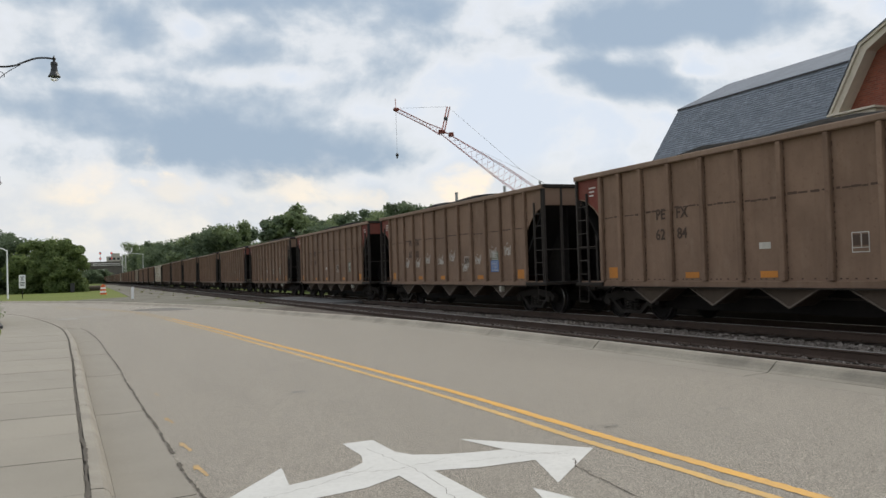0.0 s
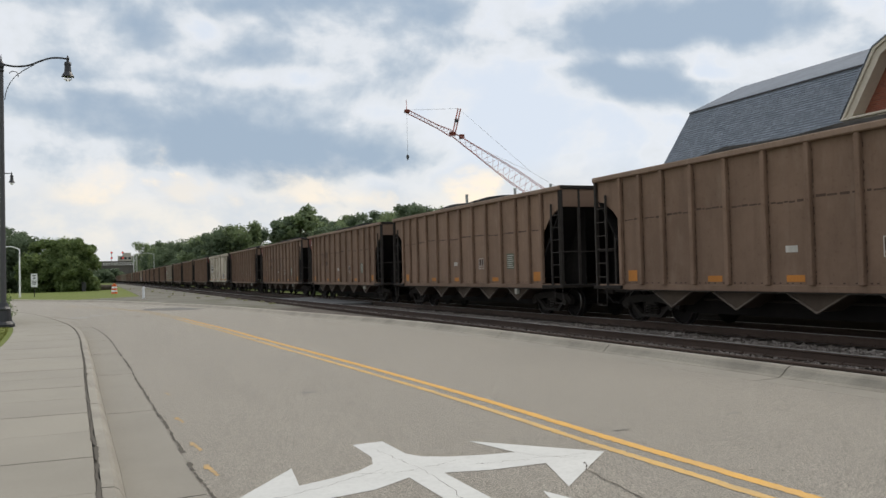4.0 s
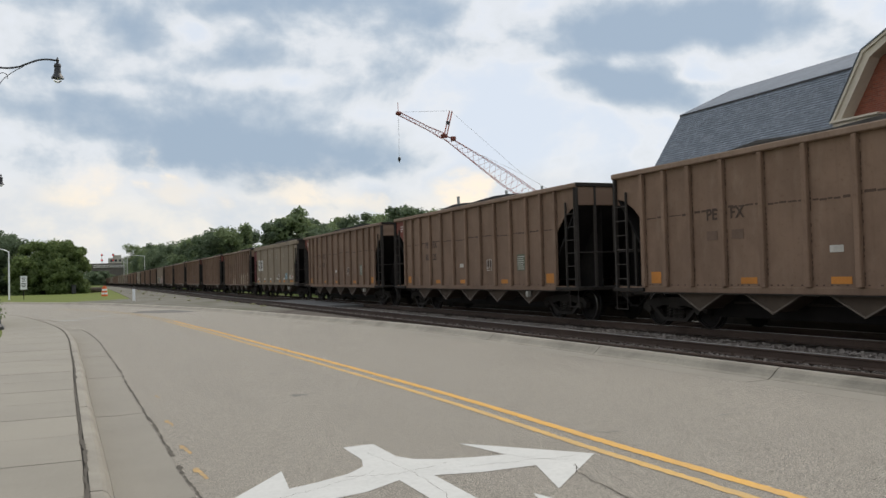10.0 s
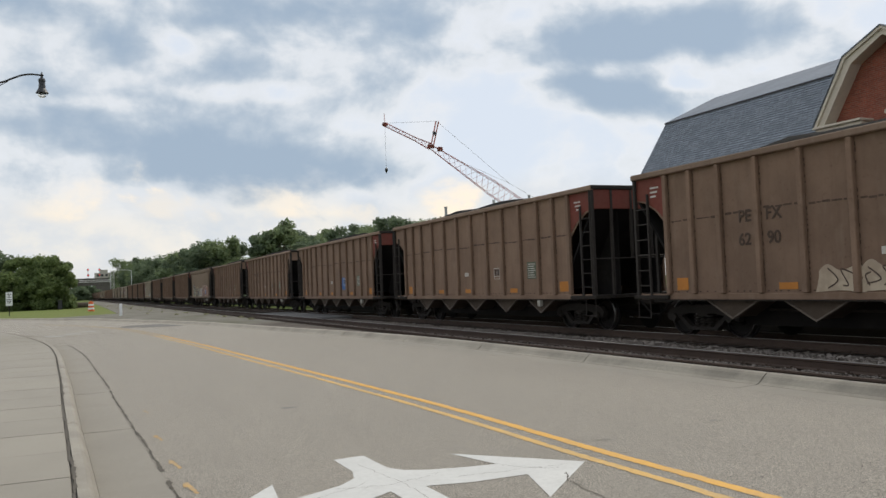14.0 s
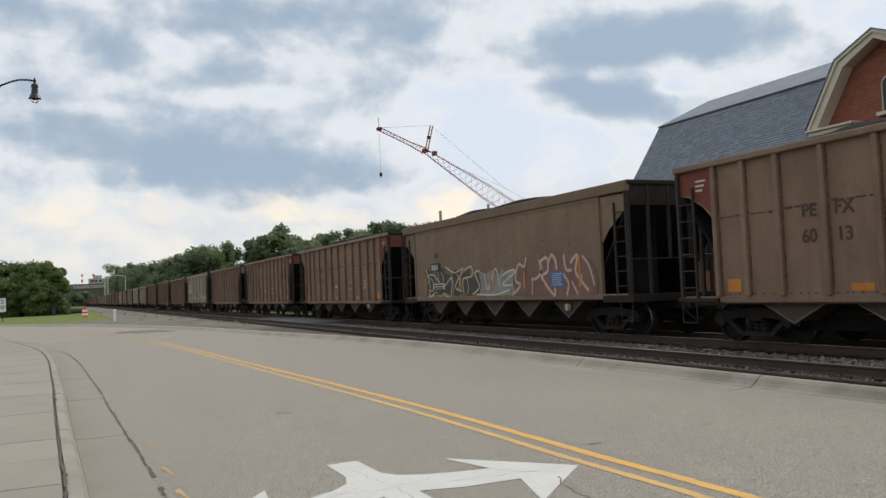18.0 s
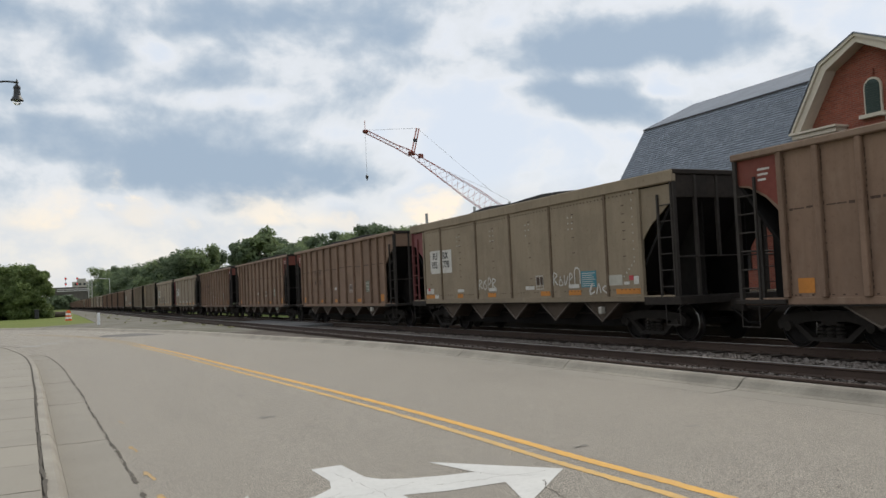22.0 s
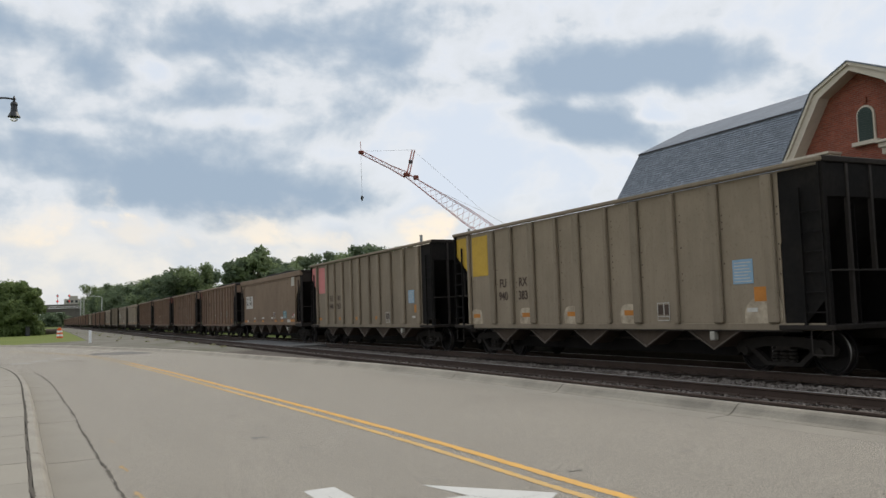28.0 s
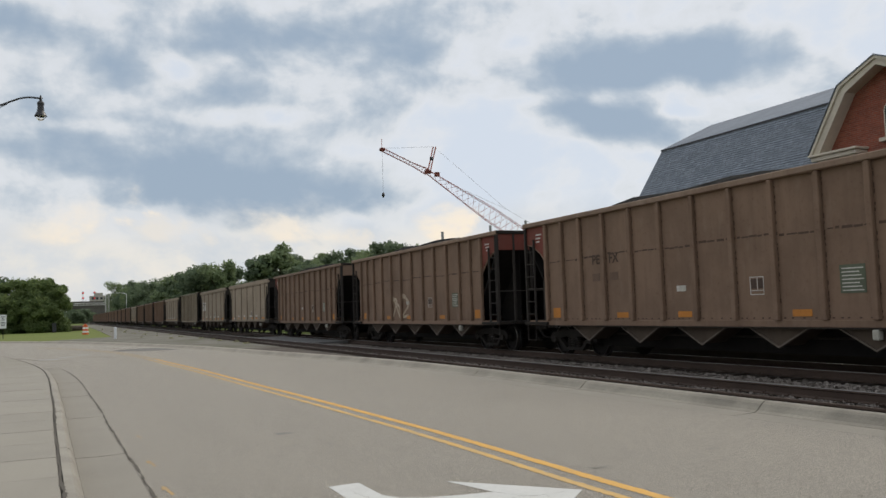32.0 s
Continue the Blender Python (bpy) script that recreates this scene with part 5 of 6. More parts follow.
for p in PROTO.values():
    for o in (*p.children_recursive, p):
        bpy.data.objects.remove(o)

# lettering that can be read, and what sets single cars apart
for k, a, b in ((0, "62", "84"), (6, "62", "84"), (7, "60", "90"), (11, "60", "35"), (12, "60", "03"), (14, "62", "90"), (17, "60", "74"), (18, "60", "13"), (20, "60", "34"), (21, "62", ""), (26, "60", "43"), (32, "62", "6"), (1, "62", "02"), (2, "60", "38"), (24, "60", "17"), (3, "", ""), (8, "", ""), (10, "", ""), (33, "", "")):
    for text, y, z in (("PE", 3.3, 2.42), ("FX", 4.02, 2.42), (a, 3.28, 1.95), (b, 4.04, 1.95)):
        if text:
            words(CARS[k], text, y, z, 0.25, FADEDINK)
        elif z < 2.2:
            decal(CARS[k], y + 0.18, z + 0.03, 0.34, 0.2, BARINK, "lettering_bar")
XS = -HW + 0.022
for k, n1, n2 in ((27, "935", ""), (37, "935", ""), (9, "935", "949"), (13, "935", "801"), (23, "935", "778"), (28, "935", "594"), (31, "935", "970")):
    c = CARS[k]
    wide = k == 31
    decal(c, 2.02, 1.98, 0.86, 0.80, PLATEWHITE, "white_patch", "white patch behind the lettering", XS)
    decal(c, 2.94, 1.98, 0.9 if wide else 0.72, 0.78, PLATEWHITE, "white_patch", "white patch behind the lettering", XS)
    for text, y, z in (("FU", 1.82, 2.47), ("RX", 2.62, 2.47), (n1, 1.70, 2.17), (n2, 2.64, 2.17)):
        if text:
            words(c, text, y, z, 0.235, INK, XS - 0.003)
chart(CARS[9], 11.5, 1.32, 0.62, 0.42, NAVYPANEL, XS)
for k in (13, 23, 31):
    chart(CARS[k], 11.1, 1.31, 0.65, 0.41, TEALPANEL, XS)
chart(CARS[19], 11.16, 1.31, 0.62, 0.4, BLUEPANEL, XS - 0.018)
decal(CARS[31], 12.81, 3.05, 0.6, 0.47, PATCHGREY, "patch_plate", "pale bolted patch plate", XS)
for k in (13, 23):
    decal(CARS[k], 12.2, 1.33, 0.52, 0.25, PATCHGREY, "white_patch", "scraped white patch", XS)
decal(CARS[31], 11.9, 1.09, 0.64, 0.15, PLATEWHITE, "white_label", "scuffed white label", XS - 0.003)
for k in (9, 13, 23, 31):
    decal(CARS[k], 12.8, 1.44, 0.16, 0.11, REDLABEL, "red_label", "small red label", XS)
    decal(CARS[k], 12.98, 1.34, 0.18, 0.19, PLATEWHITE, "white_label", "small white label", XS)
    decal(CARS[k], 12.62, 1.34, 0.2, 0.07, PLATEWHITE, "white_label", "small white label", XS)
for k in (13, 23, 28):
    decal(CARS[k], 1.5, 1.28, 0.6, 0.18, PLATEWHITE, "white_label", "white label by the car's end", XS)
    decal(CARS[k], 1.42, 1.38, 0.16, 0.1, REDLABEL, "red_label", "small red label", XS - 0.004)
# the tall lettering and fills on the brown smooth car
c = CARS[19]
XG = XS - 0.002
smooth_marks(CARS[31])
for y0, y1, z1 in ((2.1, 3.7, 2.1), (3.5, 4.75, 2.0), (4.6, 5.75, 2.0), (5.5, 6.6, 1.9)):
    blot(c, [(y0, 1.1), (y0 + 0.1, (1.1 + z1) / 2), (y0 - 0.05, z1), ((y0 + y1) / 2, z1 - 0.15), (y1, z1), (y1 - 0.1, 1.5), (y1 + 0.1, 1.12), ((y0 + y1) / 2, 1.16)], DARKSPRAY, XG - 0.0004 * y0, "dark grey sprayed letter fill")
for y0, y1, z1 in ((6.4, 7.4, 1.9), (7.2, 8.1, 1.85), (7.9, 8.75, 1.9)):
    blot(c, [(y0, 1.12), (y0 + 0.12, 1.5), (y0, z1), ((y0 + y1) / 2, z1 - 0.1), (y1, z1), (y1 - 0.08, 1.45), (y1, 1.1)], GREYSPRAY, XG - 0.0004 * y0, "pale grey sprayed letter fill")
for fill in ([(8.55, 1.1), (8.9, 1.25), (8.85, 1.6), (9.1, 1.95), (9.5, 1.85), (9.8, 1.6), (9.8, 1.1)],
             [(9.7, 1.1), (9.75, 1.75), (10.2, 2.05), (10.9, 2.15), (11.15, 1.75), (10.95, 1.1)],
             [(10.9, 1.1), (11.1, 1.75), (11.55, 1.95), (11.9, 1.8), (11.75, 1.1)],
             [(11.7, 1.1), (11.85, 1.85), (12.2, 2.1), (12.75, 1.9), (13.0, 1.6), (12.9, 1.06)]):
    blot(c, fill, REDSPRAY, XG - 0.004 - 0.0004 * fill[0][0], "brick-red sprayed letter fill")
for coat, w, lift, strokes in (
        (PINKSPRAY, 0.085, 0.012, ([(8.59, 1.11), (8.87, 1.22), (9.1, 1.4), (8.82, 1.56), (9.04, 2.0), (9.37, 1.92), (9.52, 2.19)],
                                  [(9.76, 1.52), (10.1, 1.58), (10.35, 1.78), (10.22, 2.17), (10.37, 1.5)],
                                  [(10.23, 2.0), (10.64, 2.12), (10.68, 1.76), (10.38, 1.57), (10.95, 1.07), (11.01, 1.27)],
                                  [(10.69, 1.93), (10.91, 2.19), (11.11, 2.0), (11.13, 1.77)],
                                  [(11.53, 2.17), (11.61, 1.77), (11.88, 1.73)],
                                  [(11.82, 1.92), (12.17, 2.12), (12.07, 1.68), (12.34, 1.42), (12.63, 1.17)],
                                  [(11.45, 1.65), (11.7, 1.38), (11.6, 1.06)])),
        (PINKSPRAY, 0.06, 0.0125, ([(11.86, 1.44), (12.13, 1.08)], [(9.78, 1.1), (9.82, 1.59)], [(12.4, 2.1), (12.7, 1.8), (12.9, 1.3)], [(12.3, 1.6), (12.36, 1.5)])),
        (YELLOWSPRAY, 0.05, 0.006, ([(2.08, 2.13), (2.41, 1.5), (2.28, 1.1), (2.76, 1.19)],
                                   [(2.15, 1.82), (2.73, 1.89), (3.59, 1.47), (4.29, 1.73), (4.15, 1.08), (3.56, 1.18)],
                                   [(3.83, 2.14), (4.55, 1.91), (5.26, 2.01), (4.59, 1.44), (5.12, 1.25)],
                                   [(5.33, 1.96), (5.86, 2.07), (5.9, 1.76), (5.23, 1.65), (5.26, 1.16)],
                                   [(5.92, 1.15), (6.42, 1.39), (6.12, 1.84), (6.47, 1.91)])),
        (YELLOWSPRAY, 0.032, 0.0085, ([(2.2, 1.55), (2.5, 1.78), (2.78, 1.5), (2.6, 1.3), (2.25, 1.35)],
                                    [(2.9, 1.98), (2.96, 1.7), (2.93, 1.5)], [(3.18, 1.98), (3.22, 1.6)],
                                    [(3.45, 1.95), (3.62, 1.75), (3.55, 1.5), (3.75, 1.35)],
                                    [(2.3, 1.22), (2.62, 1.1), (2.9, 1.26), (3.3, 1.1), (3.7, 1.22), (4.0, 1.12)],
                                    [(4.3, 1.9), (4.45, 1.5), (4.35, 1.15)], [(4.75, 1.85), (4.95, 1.6), (4.8, 1.3)],
                                    [(5.5, 1.75), (5.62, 1.4), (5.5, 1.15)])),
        (PLATEWHITE, 0.05, 0.007, ([(6.79, 1.8), (7.01, 1.3), (7.57, 1.93), (7.82, 1.36)],
                                  [(7.9, 1.67), (8.49, 1.84), (8.81, 1.79), (8.0, 1.43), (8.67, 1.41)],
                                  [(6.2, 1.14), (7.5, 1.12), (8.44, 1.26)]))):
    for i, route in enumerate(strokes):
        spray(c, route, w, coat, XG - lift - 0.0004 * i)
decal(c, 2.98, 2.0, 0.88, 0.3, INK, "number_panel", "black number panel", XS - 0.016)
words(c, "3004", 2.6, 2.04, 0.22, PLATEWHITE, XS - 0.019)
lab = decal(c, 3.2, 1.36, 1.0, 0.2, PLATEWHITE, "white_label", "white capacity label with two dark lines", XS - 0.016)
for z in (1.38, 1.47):
    part("text_bar", bbox(XS - 0.022, XS - 0.0195, -3.6, -2.8, z, z + 0.05), INK, lab)
words(c, "FX", 2.9, 2.46, 0.2, FADEDINK, XS - 0.004)
for y in (2.06, 5.04, 7.23, 9.36, 12.26):
    decal(c, y, 1.27, 0.09, 0.5 if y < 12 else 0.85, ORANGE, "reflector_panel", "upright orange reflector strip", XS - 0.019)
# tags on other cars
for i, (y, z) in enumerate(((2.81, 1.54), (4.05, 1.54), (5.09, 1.66), (6.31, 1.60), (7.40, 1.70), (8.54, 1.31), (9.60, 1.55), (10.72, 1.75), (11.76, 1.79))):
    for route in ([(0.0, 0.42), (0.07, 0.02), (0.17, 0.4)], [(0.2, 0.1), (0.3, 0.3), (0.36, 0.12), (0.24, 0.06), (0.22, 0.34)], [(0.38, 0.0), (0.42, 0.34), (0.5, 0.02), (0.56, 0.42)], [(0.66, 0.5), (0.62, 0.16)], [(0.24, 0.48), (0.32, 0.56)]):
        k = 0.72 + 0.05 * math.sin(5.0 * i)
        spray(CARS[1], [(y + k * u, z + k * v) for u, v in route], 0.03, PLATEWHITE, FACE - 0.012)
fat_letters(CARS[14], 5.25, 7.05, 0.99, 1.62, 2, TANSPRAY, FADEDINK, 22, FACE - 0.009)
fat_letters(CARS[14], 8.95, 13.2, 0.99, 1.92, 5, TANSPRAY, FADEDINK, 23, FACE - 0.009)
for route in ([(5.1, 1.9), (5.5, 2.0), (5.6, 1.7), (5.2, 1.5), (5.3, 1.1), (5.8, 1.15), (6.0, 1.6), (5.6, 1.75)], [(6.3, 1.95), (6.7, 2.05), (6.6, 1.6), (6.45, 1.1), (7.1, 1.3), (7.3, 1.7), (6.9, 1.95)], [(7.3, 2.0), (7.5, 1.5), (7.4, 1.1), (7.9, 1.25), (8.1, 1.7), (8.0, 2.1)], [(5.3, 1.75), (5.9, 1.95), (6.1, 1.9)]):
    spray(CARS[26], route, 0.018, PLATEWHITE, FACE - 0.004)
for i, route in enumerate(([(3.0, 1.1), (3.3, 1.75), (3.7, 1.8), (3.6, 1.5), (3.3, 1.45), (3.9, 1.1)], [(4.1, 1.2), (4.2, 1.8), (4.7, 1.75), (4.4, 1.5), (4.8, 1.2)], [(5.0, 1.2), (5.2, 1.7), (5.6, 1.8), (5.4, 1.3), (5.9, 1.15)], [(5.0, 1.3), (5.6, 1.9), (6.6, 1.95), (7.4, 1.6), (7.8, 1.15)], [(6.2, 1.2), (6.5, 1.6), (7.0, 1.55), (6.8, 1.2)])):
    spray(CARS[28], route, 0.1, DARKSPRAY, XS - 0.002 - 0.0005 * i)
for i, route in enumerate(([(5.2, 1.35), (5.25, 1.65), (5.42, 1.6), (5.25, 1.5), (5.45, 1.38)], [(5.55, 1.62), (5.7, 1.45), (5.6, 1.36), (5.5, 1.5), (5.7, 1.65)], [(5.8, 1.34), (5.85, 1.7), (6.0, 1.6), (5.86, 1.5)], [(6.1, 1.38), (6.1, 1.66), (6.3, 1.62), (6.12, 1.5), (6.35, 1.36)],
                           [(9.5, 1.4), (9.52, 1.72), (9.68, 1.65), (9.55, 1.55), (9.7, 1.4)], [(9.8, 1.6), (9.95, 1.42), (9.78, 1.4), (9.85, 1.62)], [(10.02, 1.65), (10.06, 1.4), (10.2, 1.62)], [(10.25, 1.5), (10.4, 1.6), (10.3, 1.68), (10.25, 1.42), (10.42, 1.38)], [(10.5, 1.38), (10.52, 1.78), (10.72, 1.76), (10.74, 1.4)],
                           [(11.1, 1.2), (11.25, 1.38), (11.15, 1.14), (11.35, 1.2)], [(11.42, 1.14), (11.52, 1.38), (11.6, 1.16)], [(11.82, 1.34), (11.68, 1.26), (11.85, 1.15)])):
    spray(CARS[23], route, 0.038, PLATEWHITE, XS - 0.006 - 0.0004 * i)
scrawl(CARS[34], 4.8, 7.0, 1.0, 2.0, [TANSPRAY], 28, 2, 0.12)
chart(CARS[1], 11.08, 1.29, 0.60, 0.37, BLUEPANEL, FACE - 0.009)
decal(CARS[16], 8.7, 1.3, 0.5, 0.6, BLUEPANEL, "blue_patch", "dark blue painted patch")
# the two khaki cars
for k, colour in ((29, YELLOWPANEL), (30, PINKPANEL)):
    c = CARS[k]
    part("corner_panel", prism(B(), [(0.0, 3.74), (0.0, 3.2), (-0.35, 2.95), (-0.95, 2.5), (-0.95, 3.74)], "x", FACE - 0.004, FACE + 0.001), colour, c, "bright painted corner panel")
    decal(c, 1.62, 2.46, 1.0, 1.24, colour, "corner_panel", "bright painted corner panel", FACE)
    for y in (1.3, 4.25, 6.5, 8.85):
        if k == 29:
            blot(c, [(y - 0.33, 0.99), (y - 0.36, 1.25), (y - 0.2, 1.42), (y + 0.25, 1.4), (y + 0.34, 1.2), (y + 0.33, 0.99)], CHIPPED, FACE - 0.003, "pale chipped patch round the reflector")
        decal(c, y, 1.17, 0.42, 0.12, ORANGE, "reflector_panel", "worn orange reflector panel", FACE - 0.004)
    if k == 29:
        blot(c, [(12.35, 0.98), (12.4, 1.3), (12.7, 1.5), (13.15, 1.6), (13.22, 0.98)], CHIPPED, FACE - 0.003, "pale chipped patch at the car's end")
    decal(c, 12.88, 1.4, 0.52, 0.28, ORANGE, "reflector_panel", "chipped orange panel", FACE - 0.004)
    decal(c, 12.55, 1.2, 0.26, 0.08, PLATEWHITE, "white_label", "small white label", FACE - 0.006)
    chart(c, 12.36, 1.75, 0.52, 0.48, SKYPANEL, FACE - 0.002)
    frame_label(c, 10.0, 1.04, 0.4)
    for text, y, z in (("FU", 2.8, 2.06), ("RX", 3.9, 2.06), ("940", 2.74, 1.68), ("383" if k == 29 else "257", 3.86, 1.68)):
        words(c, text, y, z, 0.25, FADEDINK)

for k, car in CARS.items():
    if k == 9:
        tagged(car, "blotchy silver-grey smooth-sided coal hopper car with white lettering patches")
    elif k == 19:
        tagged(car, "brown smooth-sided coal hopper car covered in sprayed tags")
    elif k in (1, 14, 34):
        tagged(car, "brown ribbed coal hopper car with pale sprayed tags")
    elif k == 29:
        tagged(car, "khaki coal hopper car with black ends and yellow corner")
    elif k == 30:
        tagged(car, "khaki coal hopper car with black ends and pink corner")
    elif k in (13, 23):
        tagged(car, "olive smooth-sided coal hopper car with maroon end")


# ---------------------------------------------------------------- station building
def station():
    st = thing("station_building", Matrix(), "red brick station with slate gambrel roof and cream gable", "building")
    y0, y1, xr = 6.4, 33.7, 31.3
    e, k = Vector((25.62, 5.8)), Vector((27.98, 9.34))
    n = 32
    for s in (1, -1):
        def mx(x):
            return x if s == 1 else 2 * xr - x
        for ya, yb in ((22.75, y1), (y0, 17.25)) if s == 1 else ((y0, y1),):
            roof = part("lower_roof", prism(B(), [(mx(e.x + 0.03), e.y), (mx(k.x + 0.03), k.y), (mx(k.x + 0.4), k.y - 0.1), (mx(e.x + 0.5), e.y - 0.1)], "y", ya, yb), SLATE, st, "steep slope of blue-grey slates")
            if s == 1:
                d = (k - e) / n
                for i in range(n):
                    a, b = e + d * i, e + d * (i + 1.12)
                    bm = prism(B(), [(a.x - 0.03, a.y + 0.01), (b.x - 0.006, b.y), (b.x + 0.02, b.y - 0.01), (a.x + 0.01, a.y - 0.01)], "y", ya, yb + 0.05)
                    part("slate_course", bm, SLATE, roof)
        up = prism(B(), [(mx(k.x - 0.06), k.y - 0.02), (mx(k.x - 0.06), k.y + 0.05), (xr, 10.9), (xr, 10.7), (mx(k.x + 0.3), k.y - 0.1)], "y", y0, y1 + 0.05)
        part("upper_roof", up, ROOFTOP, st, "low grey upper slope")
        part("roof_edge", bbox(*sorted((mx(k.x - 0.09), mx(k.x - 0.03))), y0, y1 + 0.06, k.y - 0.04, k.y + 0.03), LAMPBLACK, st, "dark drip edge between the slopes")
    # cross gable that faces the railway
    yc, xf = 19.99, 26.3
    outer = [(-3.09, 7.04), (-1.6, 9.42), (0, 10.15), (1.6, 9.42), (3.09, 7.04)]
    inner = [(-2.74, 6.94), (-1.33, 9.12), (0, 9.82), (1.33, 9.12), (2.74, 6.94)]
    mid = [(-2.97, 7.04), (-1.52, 9.33), (0, 10.03), (1.52, 9.33), (2.97, 7.04)]
    for i in range(4):
        part("rake_board", prism(B(), [(yc + p[0], p[1]) for p in (outer[i], outer[i + 1], inner[i + 1], inner[i])], "x", xf, xf + 0.06), TRIM, st, "cream painted rake board")
        part("rake_moulding", prism(B(), [(yc + p[0], p[1]) for p in (outer[i], outer[i + 1], mid[i + 1], mid[i])], "x", xf - 0.07, xf), TRIM, st)
        part("soffit", prism(B(), [(yc + p[0], p[1]) for p in (mid[i], mid[i + 1], inner[i + 1], inner[i])], "x", xf + 0.06, xf + 0.56), TRIM, st, "cream soffit under the gable roof")
        a, b = [(yc + p[0] * 1.02, p[1] + 0.04) for p in (outer[i], outer[i + 1])]
        part("gable_roof", prism(B(), [a, b, (b[0], b[1] - 0.05), (a[0], a[1] - 0.05)], "x", xf - 0.1, 31.0 if i in (1, 2) else 29.4), SLATE, st, "slate slope of the gable roof")
    for s in (-1, 1):
        ya, yb = sorted((yc + s * 3.0, yc + s * 1.0))
        ret = part("cornice_return", bbox(xf - 0.08, xf + 0.6, ya, yb, 6.78, 6.95, 0.02), TRIM, st, "cream cornice return at the gable's foot")
        part("moulding", bbox(xf - 0.18, xf + 0.63, ya - 0.06, yb + 0.06, 6.95, 7.04, 0.015), TRIM, ret)
        part("moulding", bbox(xf + 0.02, xf + 0.57, ya + 0.06, yb - 0.06, 6.55, 6.78, 0.02), TRIM, ret)
    wall = [(yc - 2.85, -0.05), (yc - 2.85, 7.0), (yc - 1.42, 9.2), (yc, 9.92), (yc + 1.42, 9.2), (yc + 2.85, 7.0), (yc + 2.85, -0.05)]
    part("gable_wall", prism(B(), wall, "x", 26.85, 27.5), BRICK, st, "red brick gable wall")
    part("wall", bbox(27.25, 35.3, y0 + 0.5, y1 - 0.5, -0.05, 6.9), BRICK, st, "red brick wall")
    # louvred arched window
    wy, wz0, wz1, hw = 19.81, 7.226, 8.53, 0.355
    win = part("window", prism(B(), [(wy - hw, wz0), (wy + hw, wz0)] + [(wy + hw * math.cos(a), wz1 - hw + hw * math.sin(a)) for a in [math.pi * i / 10 for i in range(11)]], "x", 26.77, 26.89), TRIM, st, "cream arched window frame with dark green louvres")
    h2 = hw - 0.07
    part("shutter", prism(B(), [(wy - h2, wz0 + 0.02), (wy + h2, wz0 + 0.02)] + [(wy + h2 * math.cos(a), wz1 - hw + h2 * math.sin(a)) for a in [math.pi * i / 10 for i in range(11)]], "x", 26.75, 26.768), SHUTTER, win)
    for i in range(13):
        z = wz0 + 0.06 + i * 0.085
        half = h2 if z < wz1 - hw else math.sqrt(max(0.01, h2 * h2 - (z - wz1 + hw) ** 2))
        part("slat", bbox(26.72, 26.748, wy - half, wy + half, z, z + 0.035), SHUTTER, win)
    part("sill", bbox(26.63, 26.85, wy - 0.52, wy + 0.52, wz0 - 0.14, wz0, 0.01), TRIM, st)
    part("keystone", bbox(26.77, 26.85, wy - 0.07, wy + 0.07, wz1 + 0.06, wz1 + 0.3, 0.01), BRICK, st)
    # added ground floor openings; their frame colour holds the shade behind the train
    for y in (9.5, 13.0, 17.0, 23.5, 27.0, 30.5):
        w = part("window", bbox(27.16, 27.24, y - 0.62, y + 0.62, 1.9, 4.3), GREYPOST, st, "tall added window, frame coloured dark for the shade")
        part("pane", bbox(27.13, 27.158, y - 0.5, y + 0.5, 2.02, 3.05), PANE, w)
        part("pane", bbox(27.13, 27.158, y - 0.5, y + 0.5, 3.15, 4.18), PANE, w)
    for y in (11.2, 15.0, 25.2, 28.8):
        part("column", bbox(26.6, 26.85, y - 0.12, y + 0.12, 1.05, 6.5, 0.02), GREYPOST, st, "added porch column coloured dark for the shade")
    return st


station()


